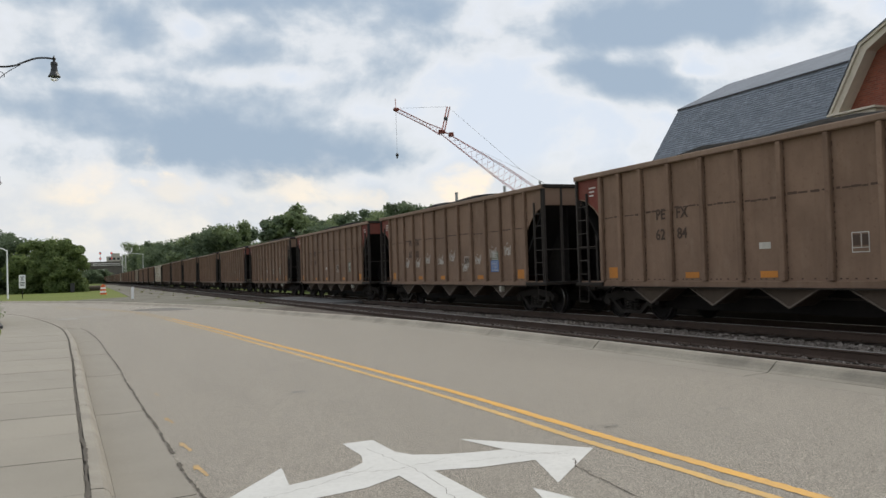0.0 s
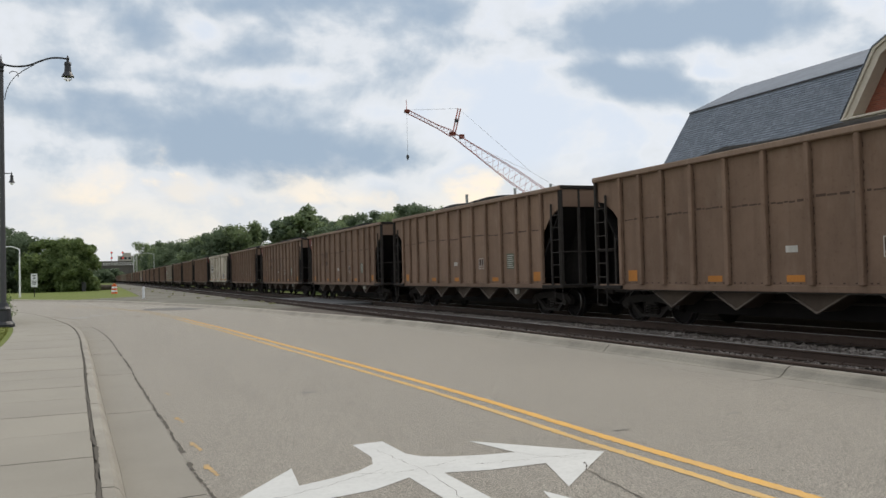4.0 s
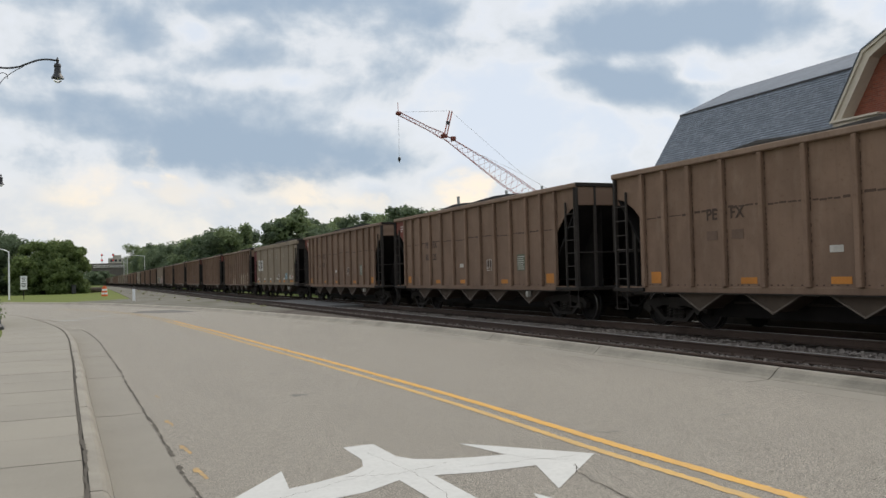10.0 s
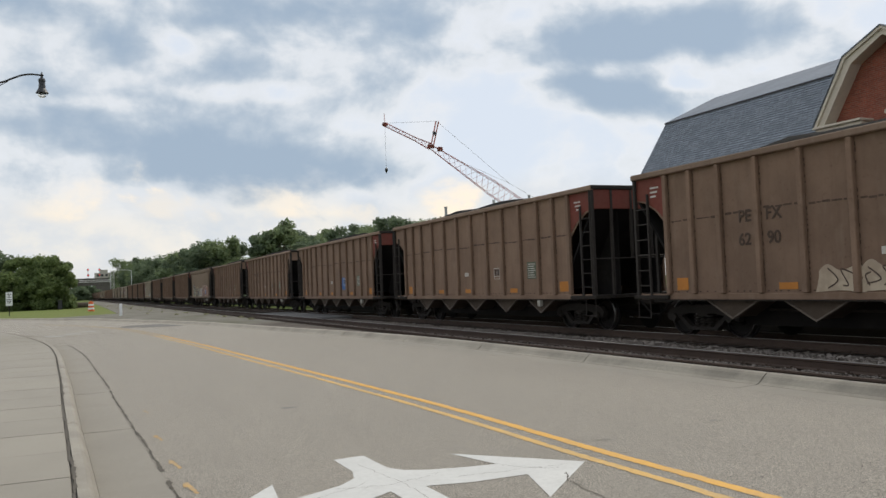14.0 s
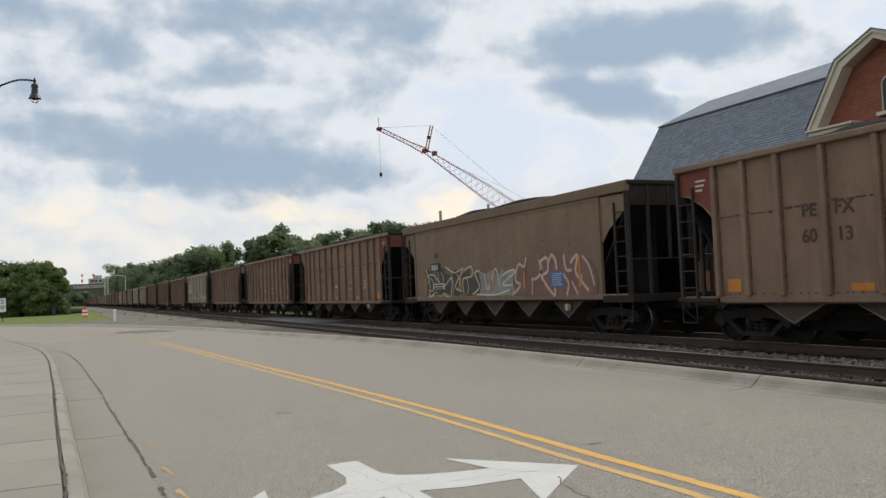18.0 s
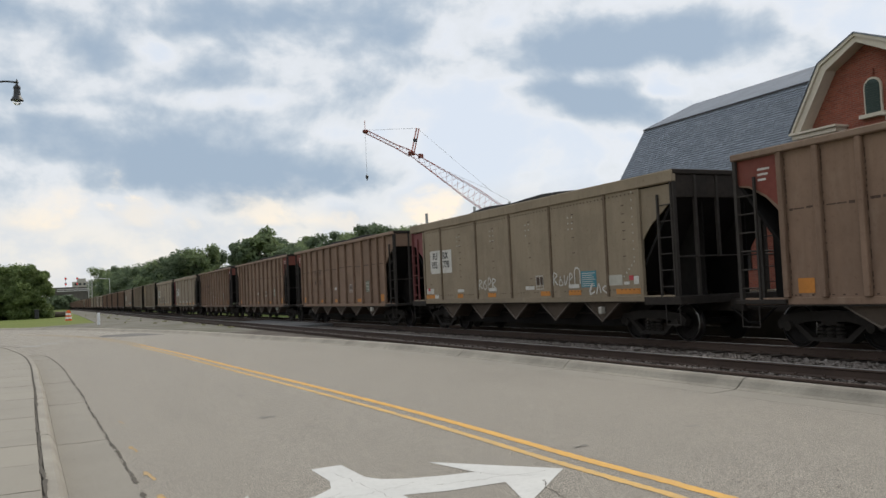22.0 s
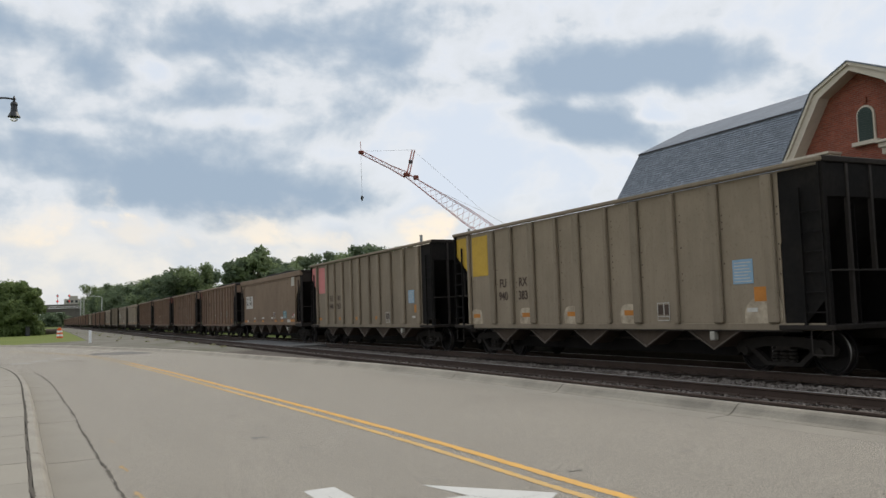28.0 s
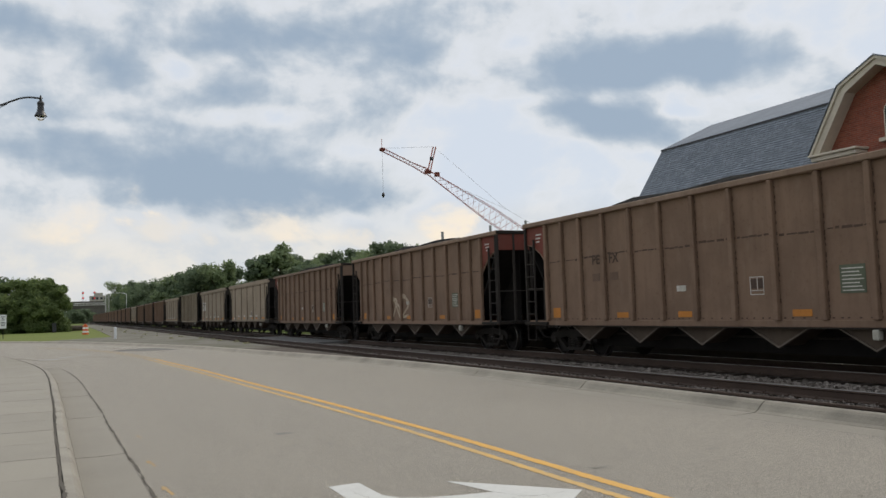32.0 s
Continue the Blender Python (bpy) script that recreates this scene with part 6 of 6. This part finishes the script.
# ---------------------------------------------------------------- street furniture
def street_lamp(m, banner=False):
    lamp = thing("street_lamp", m, "tall black street lamp with a curved arm and bell shade", "street lamp", "street lamps")
    bm = B()
    tube(bm, (0, 0, 0.75), (0, 0, 8.6), 0.095, 0.07, 12)
    part("pole", bm, POSTGREY, lamp)
    part("base", lathe(B(), [(0.34, 0), (0.34, 0.1), (0.3, 0.16), (0.26, 0.2), (0.22, 0.55), (0.24, 0.6), (0.17, 0.68), (0.14, 0.8)], 16), LAMPBLACK, lamp)
    part("finial", lathe(B(), [(0.07, 8.4), (0.09, 8.45), (0.075, 8.52), (0.10, 8.6), (0.10, 8.7), (0.06, 8.75), (0.035, 8.8), (0.02, 8.88), (0.005, 9.0)], 12), LAMPBLACK, lamp)
    bm = B()
    box(bm, -0.22, 0.0, -0.02, 0.02, 8.66, 8.70)
    arm = bend([(0.0, 8.68), (0.4, 8.63), (0.8, 8.69), (1.1, 8.83), (1.42, 8.97), (1.72, 9.02), (2.01, 9.0)], 26)
    pipe(bm, arm, 0.032, 8)
    part("arm", bm, LAMPBLACK, lamp)
    scroll = bend([(0.1, 7.5), (0.16, 7.82), (0.34, 8.2), (0.62, 8.48), (1.0, 8.74)], 20)
    part("scroll", pipe(B(), scroll, 0.013), LAMPBLACK, lamp, "thin curved iron brace")
    ring = [Vector((0.37 + 0.14 * math.cos(a), 8.33 + 0.14 * math.sin(a))) for a in [-0.4 + 0.35 * i for i in range(10)]]
    part("curl", pipe(B(), ring, 0.012), LAMPBLACK, lamp, "thin iron curl")
    at = Matrix.Translation((2.01, 0, 0))
    part("cap", lathe(B(), [(0.01, 9.12), (0.03, 9.06), (0.06, 9.02), (0.04, 8.97), (0.045, 8.92), (0.10, 8.88), (0.115, 8.83), (0.11, 8.78)], 16, at), LAMPBLACK, lamp)
    part("shade", lathe(B(), [(0.095, 8.8), (0.105, 8.66), (0.115, 8.56), (0.20, 8.40), (0.195, 8.385), (0.10, 8.55), (0.09, 8.66), (0.085, 8.79)], 24, at), LAMPBLACK, lamp)
    part("globe", lathe(B(), [(0.09, 8.55), (0.15, 8.40), (0.13, 8.31), (0.06, 8.25), (0.005, 8.24)], 16, at), GLOBE, lamp, "clear glass globe below the shade")
    return lamp


street_lamp(pose(-2.77, 30.7, 0.15))
street_lamp(pose(-7.19, 64, 0.1))


def sign_post(x, y):
    s = thing("road_sign", pose(x, y, 0.1), "white rectangular road sign with black lines on a post", "road sign")
    part("post", tube(B(), (0, 0.03, 0), (0, 0.03, 2.3), 0.04, seg=8), GRIME, s)
    plate = part("plate", bbox(-0.3, 0.3, -0.01, 0.0, 1.0, 2.35, 0.004), SIGNWHITE, s)
    for z, w in ((2.15, 0.18), (2.0, 0.1), (1.85, 0.14), (1.6, 0.22), (1.45, 0.2), (1.3, 0.16)):
        part("text_bar", bbox(-w, w, -0.016, -0.012, z - 0.04, z + 0.03), INK, plate)


sign_post(-5.6, 93)


def mast(x, y, h, arm, name, label, cat):
    s = thing(name, pose(x, y, 0.05), label, cat)
    part("pole", tube(B(), (0, 0, 0), (0, 0, h), 0.09, 0.06, 8), SIGNWHITE, s)
    bm = B()
    pts = bend([(0, h - 0.1), (arm * 0.25, h + 0.1), (arm * 0.7, h + 0.25), (arm, h + 0.2)], 10)
    for a, b in zip(pts, pts[1:]):
        tube(bm, (a.x, 0, a.y), (b.x, 0, b.y), 0.05, seg=6)
    part("arm", bm, SIGNWHITE, s)
    part("lamp_head", bbox(*sorted((arm, arm + math.copysign(0.7, arm))), -0.15, 0.15, h + 0.1, h + 0.25, 0.03), GALV, s)


mast(-6.9, 93, 4.9, -1.2, "light_pole", "white steel light pole with a short arm", "light pole")
mast(17.3, 276, 9.5, -3.2, "light_pole", "grey curved light pole beyond the railway", "light pole")


def drum():
    d = thing("traffic_drum", pose(2.0, 99, 0.0), "orange traffic drum with white bands", "traffic drum")
    part("base", lathe(B(), [(0.42, 0), (0.42, 0.08), (0.3, 0.1)], 16), LAMPBLACK, d)
    for i, m in enumerate((BARRELO, SIGNWHITE, BARRELO, SIGNWHITE, BARRELO)):
        part("band", lathe(B(), [(0.34 - 0.02 * i, 0.1 + 0.2 * i), (0.325 - 0.02 * i, 0.3 + 0.2 * i)], 16), m, d)
    part("handle", bbox(-0.12, 0.12, -0.02, 0.02, 1.1, 1.22, 0.01), BARRELO, d)


drum()
mk = thing("marker_post", pose(3.5, 68.8, 0.0), "white plastic marker post by the bend", "marker post")
part("post", bbox(-0.1, 0.1, -0.04, 0.04, 0, 1.05, 0.02), SIGNWHITE, mk)
bx = thing("signal_box", pose(-1.4, 128, 0.1), "small black trackside cabinet beside low shrubs", "cabinet")
part("cabinet", bbox(-0.28, 0.28, -0.3, 0.3, 0, 1.2, 0.05), LAMPBLACK, bx)
part("lid", bbox(-0.32, 0.32, -0.35, 0.35, 1.2, 1.3, 0.03), LAMPBLACK, bx)


def lattice(bm, a, b, w0, w1, n, r, up=Vector((0, 0, 1))):
    """Four chords and zigzag lacing from a to b; widths w0 to w1."""
    a, b = Vector(a), Vector(b)
    d = (b - a).normalized()
    side = d.cross(up).normalized()
    v = side.cross(d).normalized()

    def corner(f, i):
        w = (w0 + (w1 - w0) * min(1.0, f * 3.0)) / 2
        return a.lerp(b, f) + side * w * (-1, 1, 1, -1)[i] + v * w * (-1, -1, 1, 1)[i]
    for i in range(4):
        for k in range(n):
            tube(bm, corner(k / n, i), corner((k + 1) / n, i), r, seg=4, caps=False)
            tube(bm, corner(k / n, i), corner((k + 1) / n, (i + 1) % 4), r * 0.55, seg=4, caps=False)


def crane():
    c = thing("crane", pose(0, 0, 0), "red and white lattice boom crane beyond the trees", "crane")
    knee, tip, foot = (60.1, 137.5, 26.6), (52.7, 140.9, 31.0), (89.5, 122.9, 2.4)
    bm = B()
    lattice(bm, knee, foot, 0.7, 2.5, 34, 0.05)
    part("boom", bm, CRANEPALE, c, "faded red and white lattice boom")
    bm = B()
    lattice(bm, knee, tip, 1.1, 0.6, 14, 0.05)
    part("jib", bm, CRANEPALE, c)
    for o in (0, 0.5):
        part("strut", tube(B(), (60.2 + o, 137.4, 26.8), (61.2 + o, 137.0, 31.2), 0.12, seg=6), CRANERED, c)
    part("knuckle", bbox(59.6, 60.8, 137.2, 137.8, 26.3, 27.0, 0.1), RED, c)
    part("sheave", bbox(61.3, 62.2, 136.6, 137.2, 25.7, 26.5, 0.1), RED, c)
    part("strut_tie", bbox(60.55, 61.2, 137.0, 137.3, 28.7, 29.3), LAMPBLACK, c)
    for a, b in (((52.9, 140.8, 31.2), (61.2, 137.0, 31.2)), ((61.3, 137, 31.2), (72.9, 131.6, 19.3)), ((66.3, 134.6, 22.9), (72.9, 131.6, 19.3)), ((72.9, 131.6, 19.3), (89, 124, 8.0)), ((52.7, 140.9, 31.0), (52.7, 140.9, 23.0))):
        part("cable", tube(B(), a, b, 0.024, seg=5), CABLE, c)
    part("hook_block", lathe(B(), [(0.05, 23.1), (0.25, 22.9), (0.3, 22.6), (0.15, 22.3), (0.03, 22.0)], 10, Matrix.Translation((52.7, 140.9, 0))), LAMPBLACK, c)
    part("pulley_head", bbox(52.3, 53.2, 140.5, 141.3, 30.7, 31.3, 0.1), RED, c)
    part("aerial", tube(B(), (52.7, 140.9, 31.2), (52.65, 140.9, 33.0), 0.06, seg=5), CRANERED, c)
    part("house", bbox(88.0, 94.0, 120.5, 125.0, 1.4, 4.2, 0.1), CRANERED, c)
    for s in (-1, 1):
        part("crawler", bbox(87.0, 95.0, 122.7 + s * 2.2 - 0.5, 122.7 + s * 2.2 + 0.5, -0.06, 1.4, 0.3), GRIME, c)
    return c


crane()
for x, h in ((31.93, 8.75), (36.98, 9.4), (40.88, 9.9)):
    v = thing("steel_post", pose(x, 70, -0.05), "pale grey steel post standing behind the train", "post", "posts behind the train")
    part("post", tube(B(), (0, 0, 0), (0, 0, h), 0.13, seg=10), GALV, v)
    part("cap", tube(B(), (0, 0, h), (0, 0, h + 0.05), 0.16, seg=10), GALV, v)


def gantry():
    g = thing("signal_gantry", pose(0, 390, 0), "grey lattice signal bridge over the tracks with red lights", "signal gantry")
    bm = B()
    lattice(bm, (3.4, 0, 8.6), (16.2, 0, 8.6), 0.85, 0.85, 12, 0.09)
    part("truss", bm, PALESTEEL, g)
    bm = B()
    lattice(bm, (16.6, 0, 0), (16.6, 0, 13.0), 1.4, 1.4, 10, 0.1, Vector((1, 0, 0)))
    part("leg", bm, PALESTEEL, g)
    for x in (6.95, 11.5):
        part("signal_mast", tube(B(), (x, -0.5, 8.9), (x, -0.5, 14.2), 0.1, seg=6), GALV, g)
        for z in (13.5, 11.2):
            head = part("signal_head", lathe(B(), [(0.02, 0), (0.48, 0), (0.48, 0.25), (0.02, 0.25)], 12, Matrix.Translation((x, -0.65, z)) @ Matrix.Rotation(math.pi / 2, 4, "X")), LAMPBLACK, g)
            part("lens", lathe(B(), [(0.24, 0), (0.2, 0.08), (0.01, 0.08)], 10, Matrix.Translation((x, -0.92, z)) @ Matrix.Rotation(math.pi / 2, 4, "X")), SIGNALRED, head, "glowing red signal lens")
    br = thing("overpass", pose(0, 500, 0), "grey concrete road overpass far along the line", "bridge")
    part("deck", bbox(-70, 70, -4, 4, 8.1, 9.8), SHADECON, br)
    part("parapet", bbox(-70, 70, -4.4, -4, 9.8, 12.1), SHADECON, br)
    for x in (-21, 42):
        part("pier", bbox(x - 1.5, x + 1.5, -3, 3, -0.06, 8.1), SHADECON, br)
    blk = thing("pale_building", pose(0, 600, 0), "pale flat-roofed building far beyond the overpass", "building")
    # lower wall coloured dark to keep the gap below the overpass dark
    part("wall", bbox(14.7, 24.7, -6, 6, -0.06, 14.2), SHADECON, blk)
    part("upper_wall", bbox(14.7, 24.7, -6, 6, 14.2, 17.6), PATCHGREY, blk)
    part("upper_storey", bbox(17.7, 22.7, -5, 5, 17.6, 19.6), PATCHGREY, blk)
    for i in range(4):
        part("window", bbox(15.9 + 2.6 * i, 17.3 + 2.6 * i, -6.06, -6.01, 15.2, 16.7), PANE, blk)


gantry()


# ---------------------------------------------------------------- trees, hedge and grass
def crown(name, blobs, mat, seed, leaves, size, owner, label=""):
    """Leaf sheets thrown over a set of blobs (x, y, z, radius, squash)."""
    rnd = np.random.RandomState(seed)
    vs, per = [], max(20, leaves // len(blobs))
    for bx_, by_, bz_, r, q in blobs:
        v = rnd.normal(size=(per, 3))
        v /= np.linalg.norm(v, axis=1)[:, None]
        rad = r * (0.35 + 0.95 * rnd.random_sample((per, 1)))
        p = v * rad * np.array([1, 1, q]) + np.array([bx_, by_, bz_])
        u = rnd.normal(size=(per, 3)) * np.array([1, 1, 0.6])
        u /= np.linalg.norm(u, axis=1)[:, None]
        w = np.cross(u, v + 0.4 * rnd.normal(size=(per, 3)))
        w /= np.linalg.norm(w, axis=1)[:, None] + 1e-6
        s = size * (0.6 + 0.8 * rnd.random_sample((per, 1)))
        vs.append(np.stack([p + u * s, p + w * s * 0.6, p - u * s, p - w * s * 0.6], 1))
    vs = np.concatenate(vs).reshape(-1, 3)
    vs[:, 2] = np.maximum(vs[:, 2], 0.02)
    n = len(vs) // 4
    me = bpy.data.meshes.new(name)
    me.from_pydata(vs.tolist(), [], np.arange(4 * n).reshape(n, 4).tolist())
    return link(name, me, mat, owner, label)


def tree(x, y, z, h, w, mat, label, seed, group, low=0.15, leaves=7000, lumps=24, size=0.34):
    rnd = random.Random(seed)
    t = thing("tree", pose(x, y, z), label, "tree", group)
    bm = B()
    bend_x = rnd.uniform(-0.3, 0.3)
    tube(bm, (0, 0, -0.1), (bend_x * 0.5, 0, h * 0.3), h * 0.028, h * 0.02, 8)
    tube(bm, (bend_x * 0.5, 0, h * 0.3), (bend_x, 0.1, h * 0.7), h * 0.02, h * 0.007, 8)
    part("trunk", bm, BARK, t)
    blobs = []
    for i in range(lumps):
        a = rnd.uniform(0, 6.283)
        f = low + (1 - low) * (i + rnd.random()) / lumps
        wide = (math.sin(math.pi * min(1.0, (f - low * 0.6) * 0.95)) ** 0.55) * w * 0.5
        rr = wide * math.sqrt(rnd.uniform(0.1, 1.0)) * 0.8
        r = w * rnd.uniform(0.10, 0.19)
        blobs.append((math.cos(a) * rr, math.sin(a) * rr, max(r * 0.6, f * h - r * 0.7), r, 0.8))
    bm = B()
    for bx_, by_, bz_, r, q in blobs[::3]:
        tube(bm, (bend_x * 0.6, 0, bz_ * 0.55), (bx_, by_, bz_), h * 0.009, h * 0.003, 5)
    tagged(part("branchwork", bm, BARK, t), kind="stuff")
    crown("crown", blobs, mat, seed, leaves, size, t)
    return t


NEARWOOD, FARWOOD = "trees beside the road bend", "trees beyond the railway"
for i, (x, y, h, w, m) in enumerate([(-14.0, 149.3, 10.9, 9, LEAFDARK), (-19.5, 150, 12, 11, LEAFDARK), (-10.5, 144, 9.4, 8, LEAFDARK), (-9.7, 138.7, 8.6, 7, LEAFDARK), (-6.9, 135.8, 8.1, 6.5, LEAF), (-4.6, 132.9, 8.0, 6.5, LEAF), (-2.6, 131.0, 7.7, 5.6, LEAF), (-0.9, 130.4, 7.1, 4.6, LEAF), (-13, 139, 8.2, 8, LEAFDARK), (-17, 141, 8.4, 9, LEAFDARK), (-24, 146, 11, 12, LEAFDARK), (-3.5, 129.2, 5.2, 5, LEAF), (-7.6, 131, 5.6, 6, LEAF)]):
    tree(x, y, 0, h, w, m, "leafy green tree growing low beside the road bend", i, NEARWOOD, 0.06, 15000, 34, 0.17)
for i, (x, y, h) in enumerate([(21.8, 420, 20.0), (23.4, 320, 15.8), (23.5, 225.0, 11.0), (22.6, 198.7, 11.4), (22.1, 163.5, 10.5), (23.5, 158.3, 11.4), (25.7, 155.9, 11.6), (28.6, 159.5, 10.9), (24.9, 115.4, 9.9), (26.0, 114.1, 11.1), (28.1, 115.6, 10.6), (48.6, 183.7, 14.8), (53.0, 187.7, 15.6), (55.4, 181.8, 15.7), (57.5, 175.8, 15.6), (49.5, 141.6, 13.2), (49.1, 133.2, 13.2), (50.9, 130.4, 13.4), (54.8, 134.3, 13.1), (64.0, 146.7, 14.4), (74.3, 152.9, 15.9), (35, 170, 10.5), (42, 178, 12.5), (33, 128, 9.5), (40, 150, 11.5), (23.3, 450, 17.0), (23.7, 385, 17.2), (24.1, 335, 15.8), (24.4, 300, 13.3), (24.2, 262, 13.2), (24.7, 240, 11.2), (24.5, 215, 11.1), (25.3, 200, 11.4)]):
    tree(x, y, 0, h, 6.0 if 100 < y < 125 else 9.0 if y < 200 else 12.0, LEAFDARK if i % 3 else LEAFMID, "dark green broadleaf tree rising behind the train", 40 + i, FARWOOD, 0.2, 8000, 26, 0.27)

hedge = thing("hedge", pose(-4.9, 34.5, 0.15), "clipped green hedge beside the lamp post", "hedge")
crown("leaves", [(rx, ry, rz, 0.42, 0.9) for rx in np.arange(-1.6, 1.7, 0.4) for ry in np.arange(-2.2, 2.3, 0.45) for rz in (0.3, 0.75)], LEAF, 77, 15000, 0.05, hedge)
bm = B()
for rx in np.arange(-1.4, 1.5, 0.7):
    tube(bm, (rx, 0, -0.02), (rx, 0, 0.7), 0.03, 0.015, 6)
part("stems", bm, BARK, hedge)
# trees added to keep the opening below the overpass deck dark
for i, (x, y, h, w) in enumerate(((-24, 553, 12, 20), (-10, 563, 11, 18), (2, 556, 10, 17), (9.6, 570, 10.5, 14), (-5, 536, 8.0, 15), (7, 532, 6.8, 11), (35, 563, 11.5, 19), (50, 553, 15, 20), (-30, 1010, 13, 34), (-6, 1020, 13, 30), (16, 1015, 14, 30), (40, 1010, 16, 34))):
    tree(x, y, 0, h, w, LEAFDARK, "dark tree added to fill the dark gap under the overpass", 90 + i, "trees beyond the overpass", 0.02, 3500, 24, 0.6 if y < 700 else 1.1)
# brush row added so bright grass doesn't show beneath the distant cars
brush = thing("undergrowth", pose(0, 0, 0), "dark brush added beyond the railway to darken the view under the train", "brush", kind="stuff")
rb = random.Random(31)
crown("leaves", [(19.5 + rb.uniform(0, 2.5), 62 + 1.5 * i, 0.9, rb.uniform(0.9, 1.5), 0.9) for i in range(150)], LEAFDARK, 79, 30000, 0.22, brush)
weeds = thing("weeds", pose(0, 0, 0.12), "low dry weeds scattered over the gravel", "weeds", kind="stuff")
crown("leaves", [(rb.uniform(4.4, 8.6) if y > 62 else rb.uniform(7.9, 8.9), y, 0.05, rb.uniform(0.08, 0.2), 0.35) for y in [44 + 3.7 * i for i in range(30)]], DRYLEAF, 80, 2400, 0.035, weeds)
log = thing("log", pose(-1.0, 131, 0.12), "dark felled log lying on the grass by the tracks", "log")
part("trunk", tube(B(), (0.0, 0, 0.42), (3.6, 0.4, 0.46), 0.44, 0.36, 10), BARK, log)
part("limb", tube(B(), (0.5, -0.2, 0.5), (1.6, -0.5, 0.95), 0.14, 0.06, 7), BARK, log)
part("cut_end", tube(B(), (-0.02, 0, 0.42), (-0.001, 0, 0.42), 0.42, seg=10), TIE, log, "dark sawn end")


def grass_tufts():
    rnd = np.random.RandomState(9)
    n = 6000
    y = 14 + 26 * rnd.random_sample(n)
    x = np.interp(y, [p.y for p in left_line], [p.x for p in left_line]) - 2.0 - 3.2 * rnd.random_sample(n) ** 1.4
    h = 0.03 + 0.05 * rnd.random_sample(n)
    a = rnd.random_sample(n) * 3.14
    dx, dy = np.cos(a) * 0.012, np.sin(a) * 0.012
    lean = rnd.normal(size=(n, 2)) * 0.03
    v = np.stack([np.stack([x - dx, y - dy, np.full(n, 0.15)], 1), np.stack([x + dx, y + dy, np.full(n, 0.15)], 1), np.stack([x + lean[:, 0], y + lean[:, 1], 0.15 + h], 1)], 1).reshape(-1, 3)
    me = bpy.data.meshes.new("grass")
    me.from_pydata(v.tolist(), [], np.arange(3 * n).reshape(n, 3).tolist())
    tagged(link("grass", me, BLADE, None), "short yellow-green roadside grass", "grass", kind="stuff")


grass_tufts()


# ---------------------------------------------------------------- movement
def motions():
    last = 32.0
    for k, car in CARS.items():
        walk(car, [(t, pose(CENTRE, PITCH * k - run(t), RAILZ)) for t in range(0, 33, 2)])
        # the wheels roll while the car is near
        frames = [f for f in range(0, 961) if -4 < PITCH * k - run(f / 30) < 34]
        if len(frames) < 3:
            continue
        for w in car.children:
            if not w.name.startswith("wheelset"):
                continue
            y = w.location.y
            rows = [(f / 30, pose(0, y, 0.42, math.degrees(run(f / 30) / 0.42))) for f in frames]
            if frames[0] > 0:
                rows.insert(0, (0.0, rows[0][1]))
            if frames[-1] < 960:
                rows.append((last, rows[-1][1]))
            walk(w, rows)


motions()
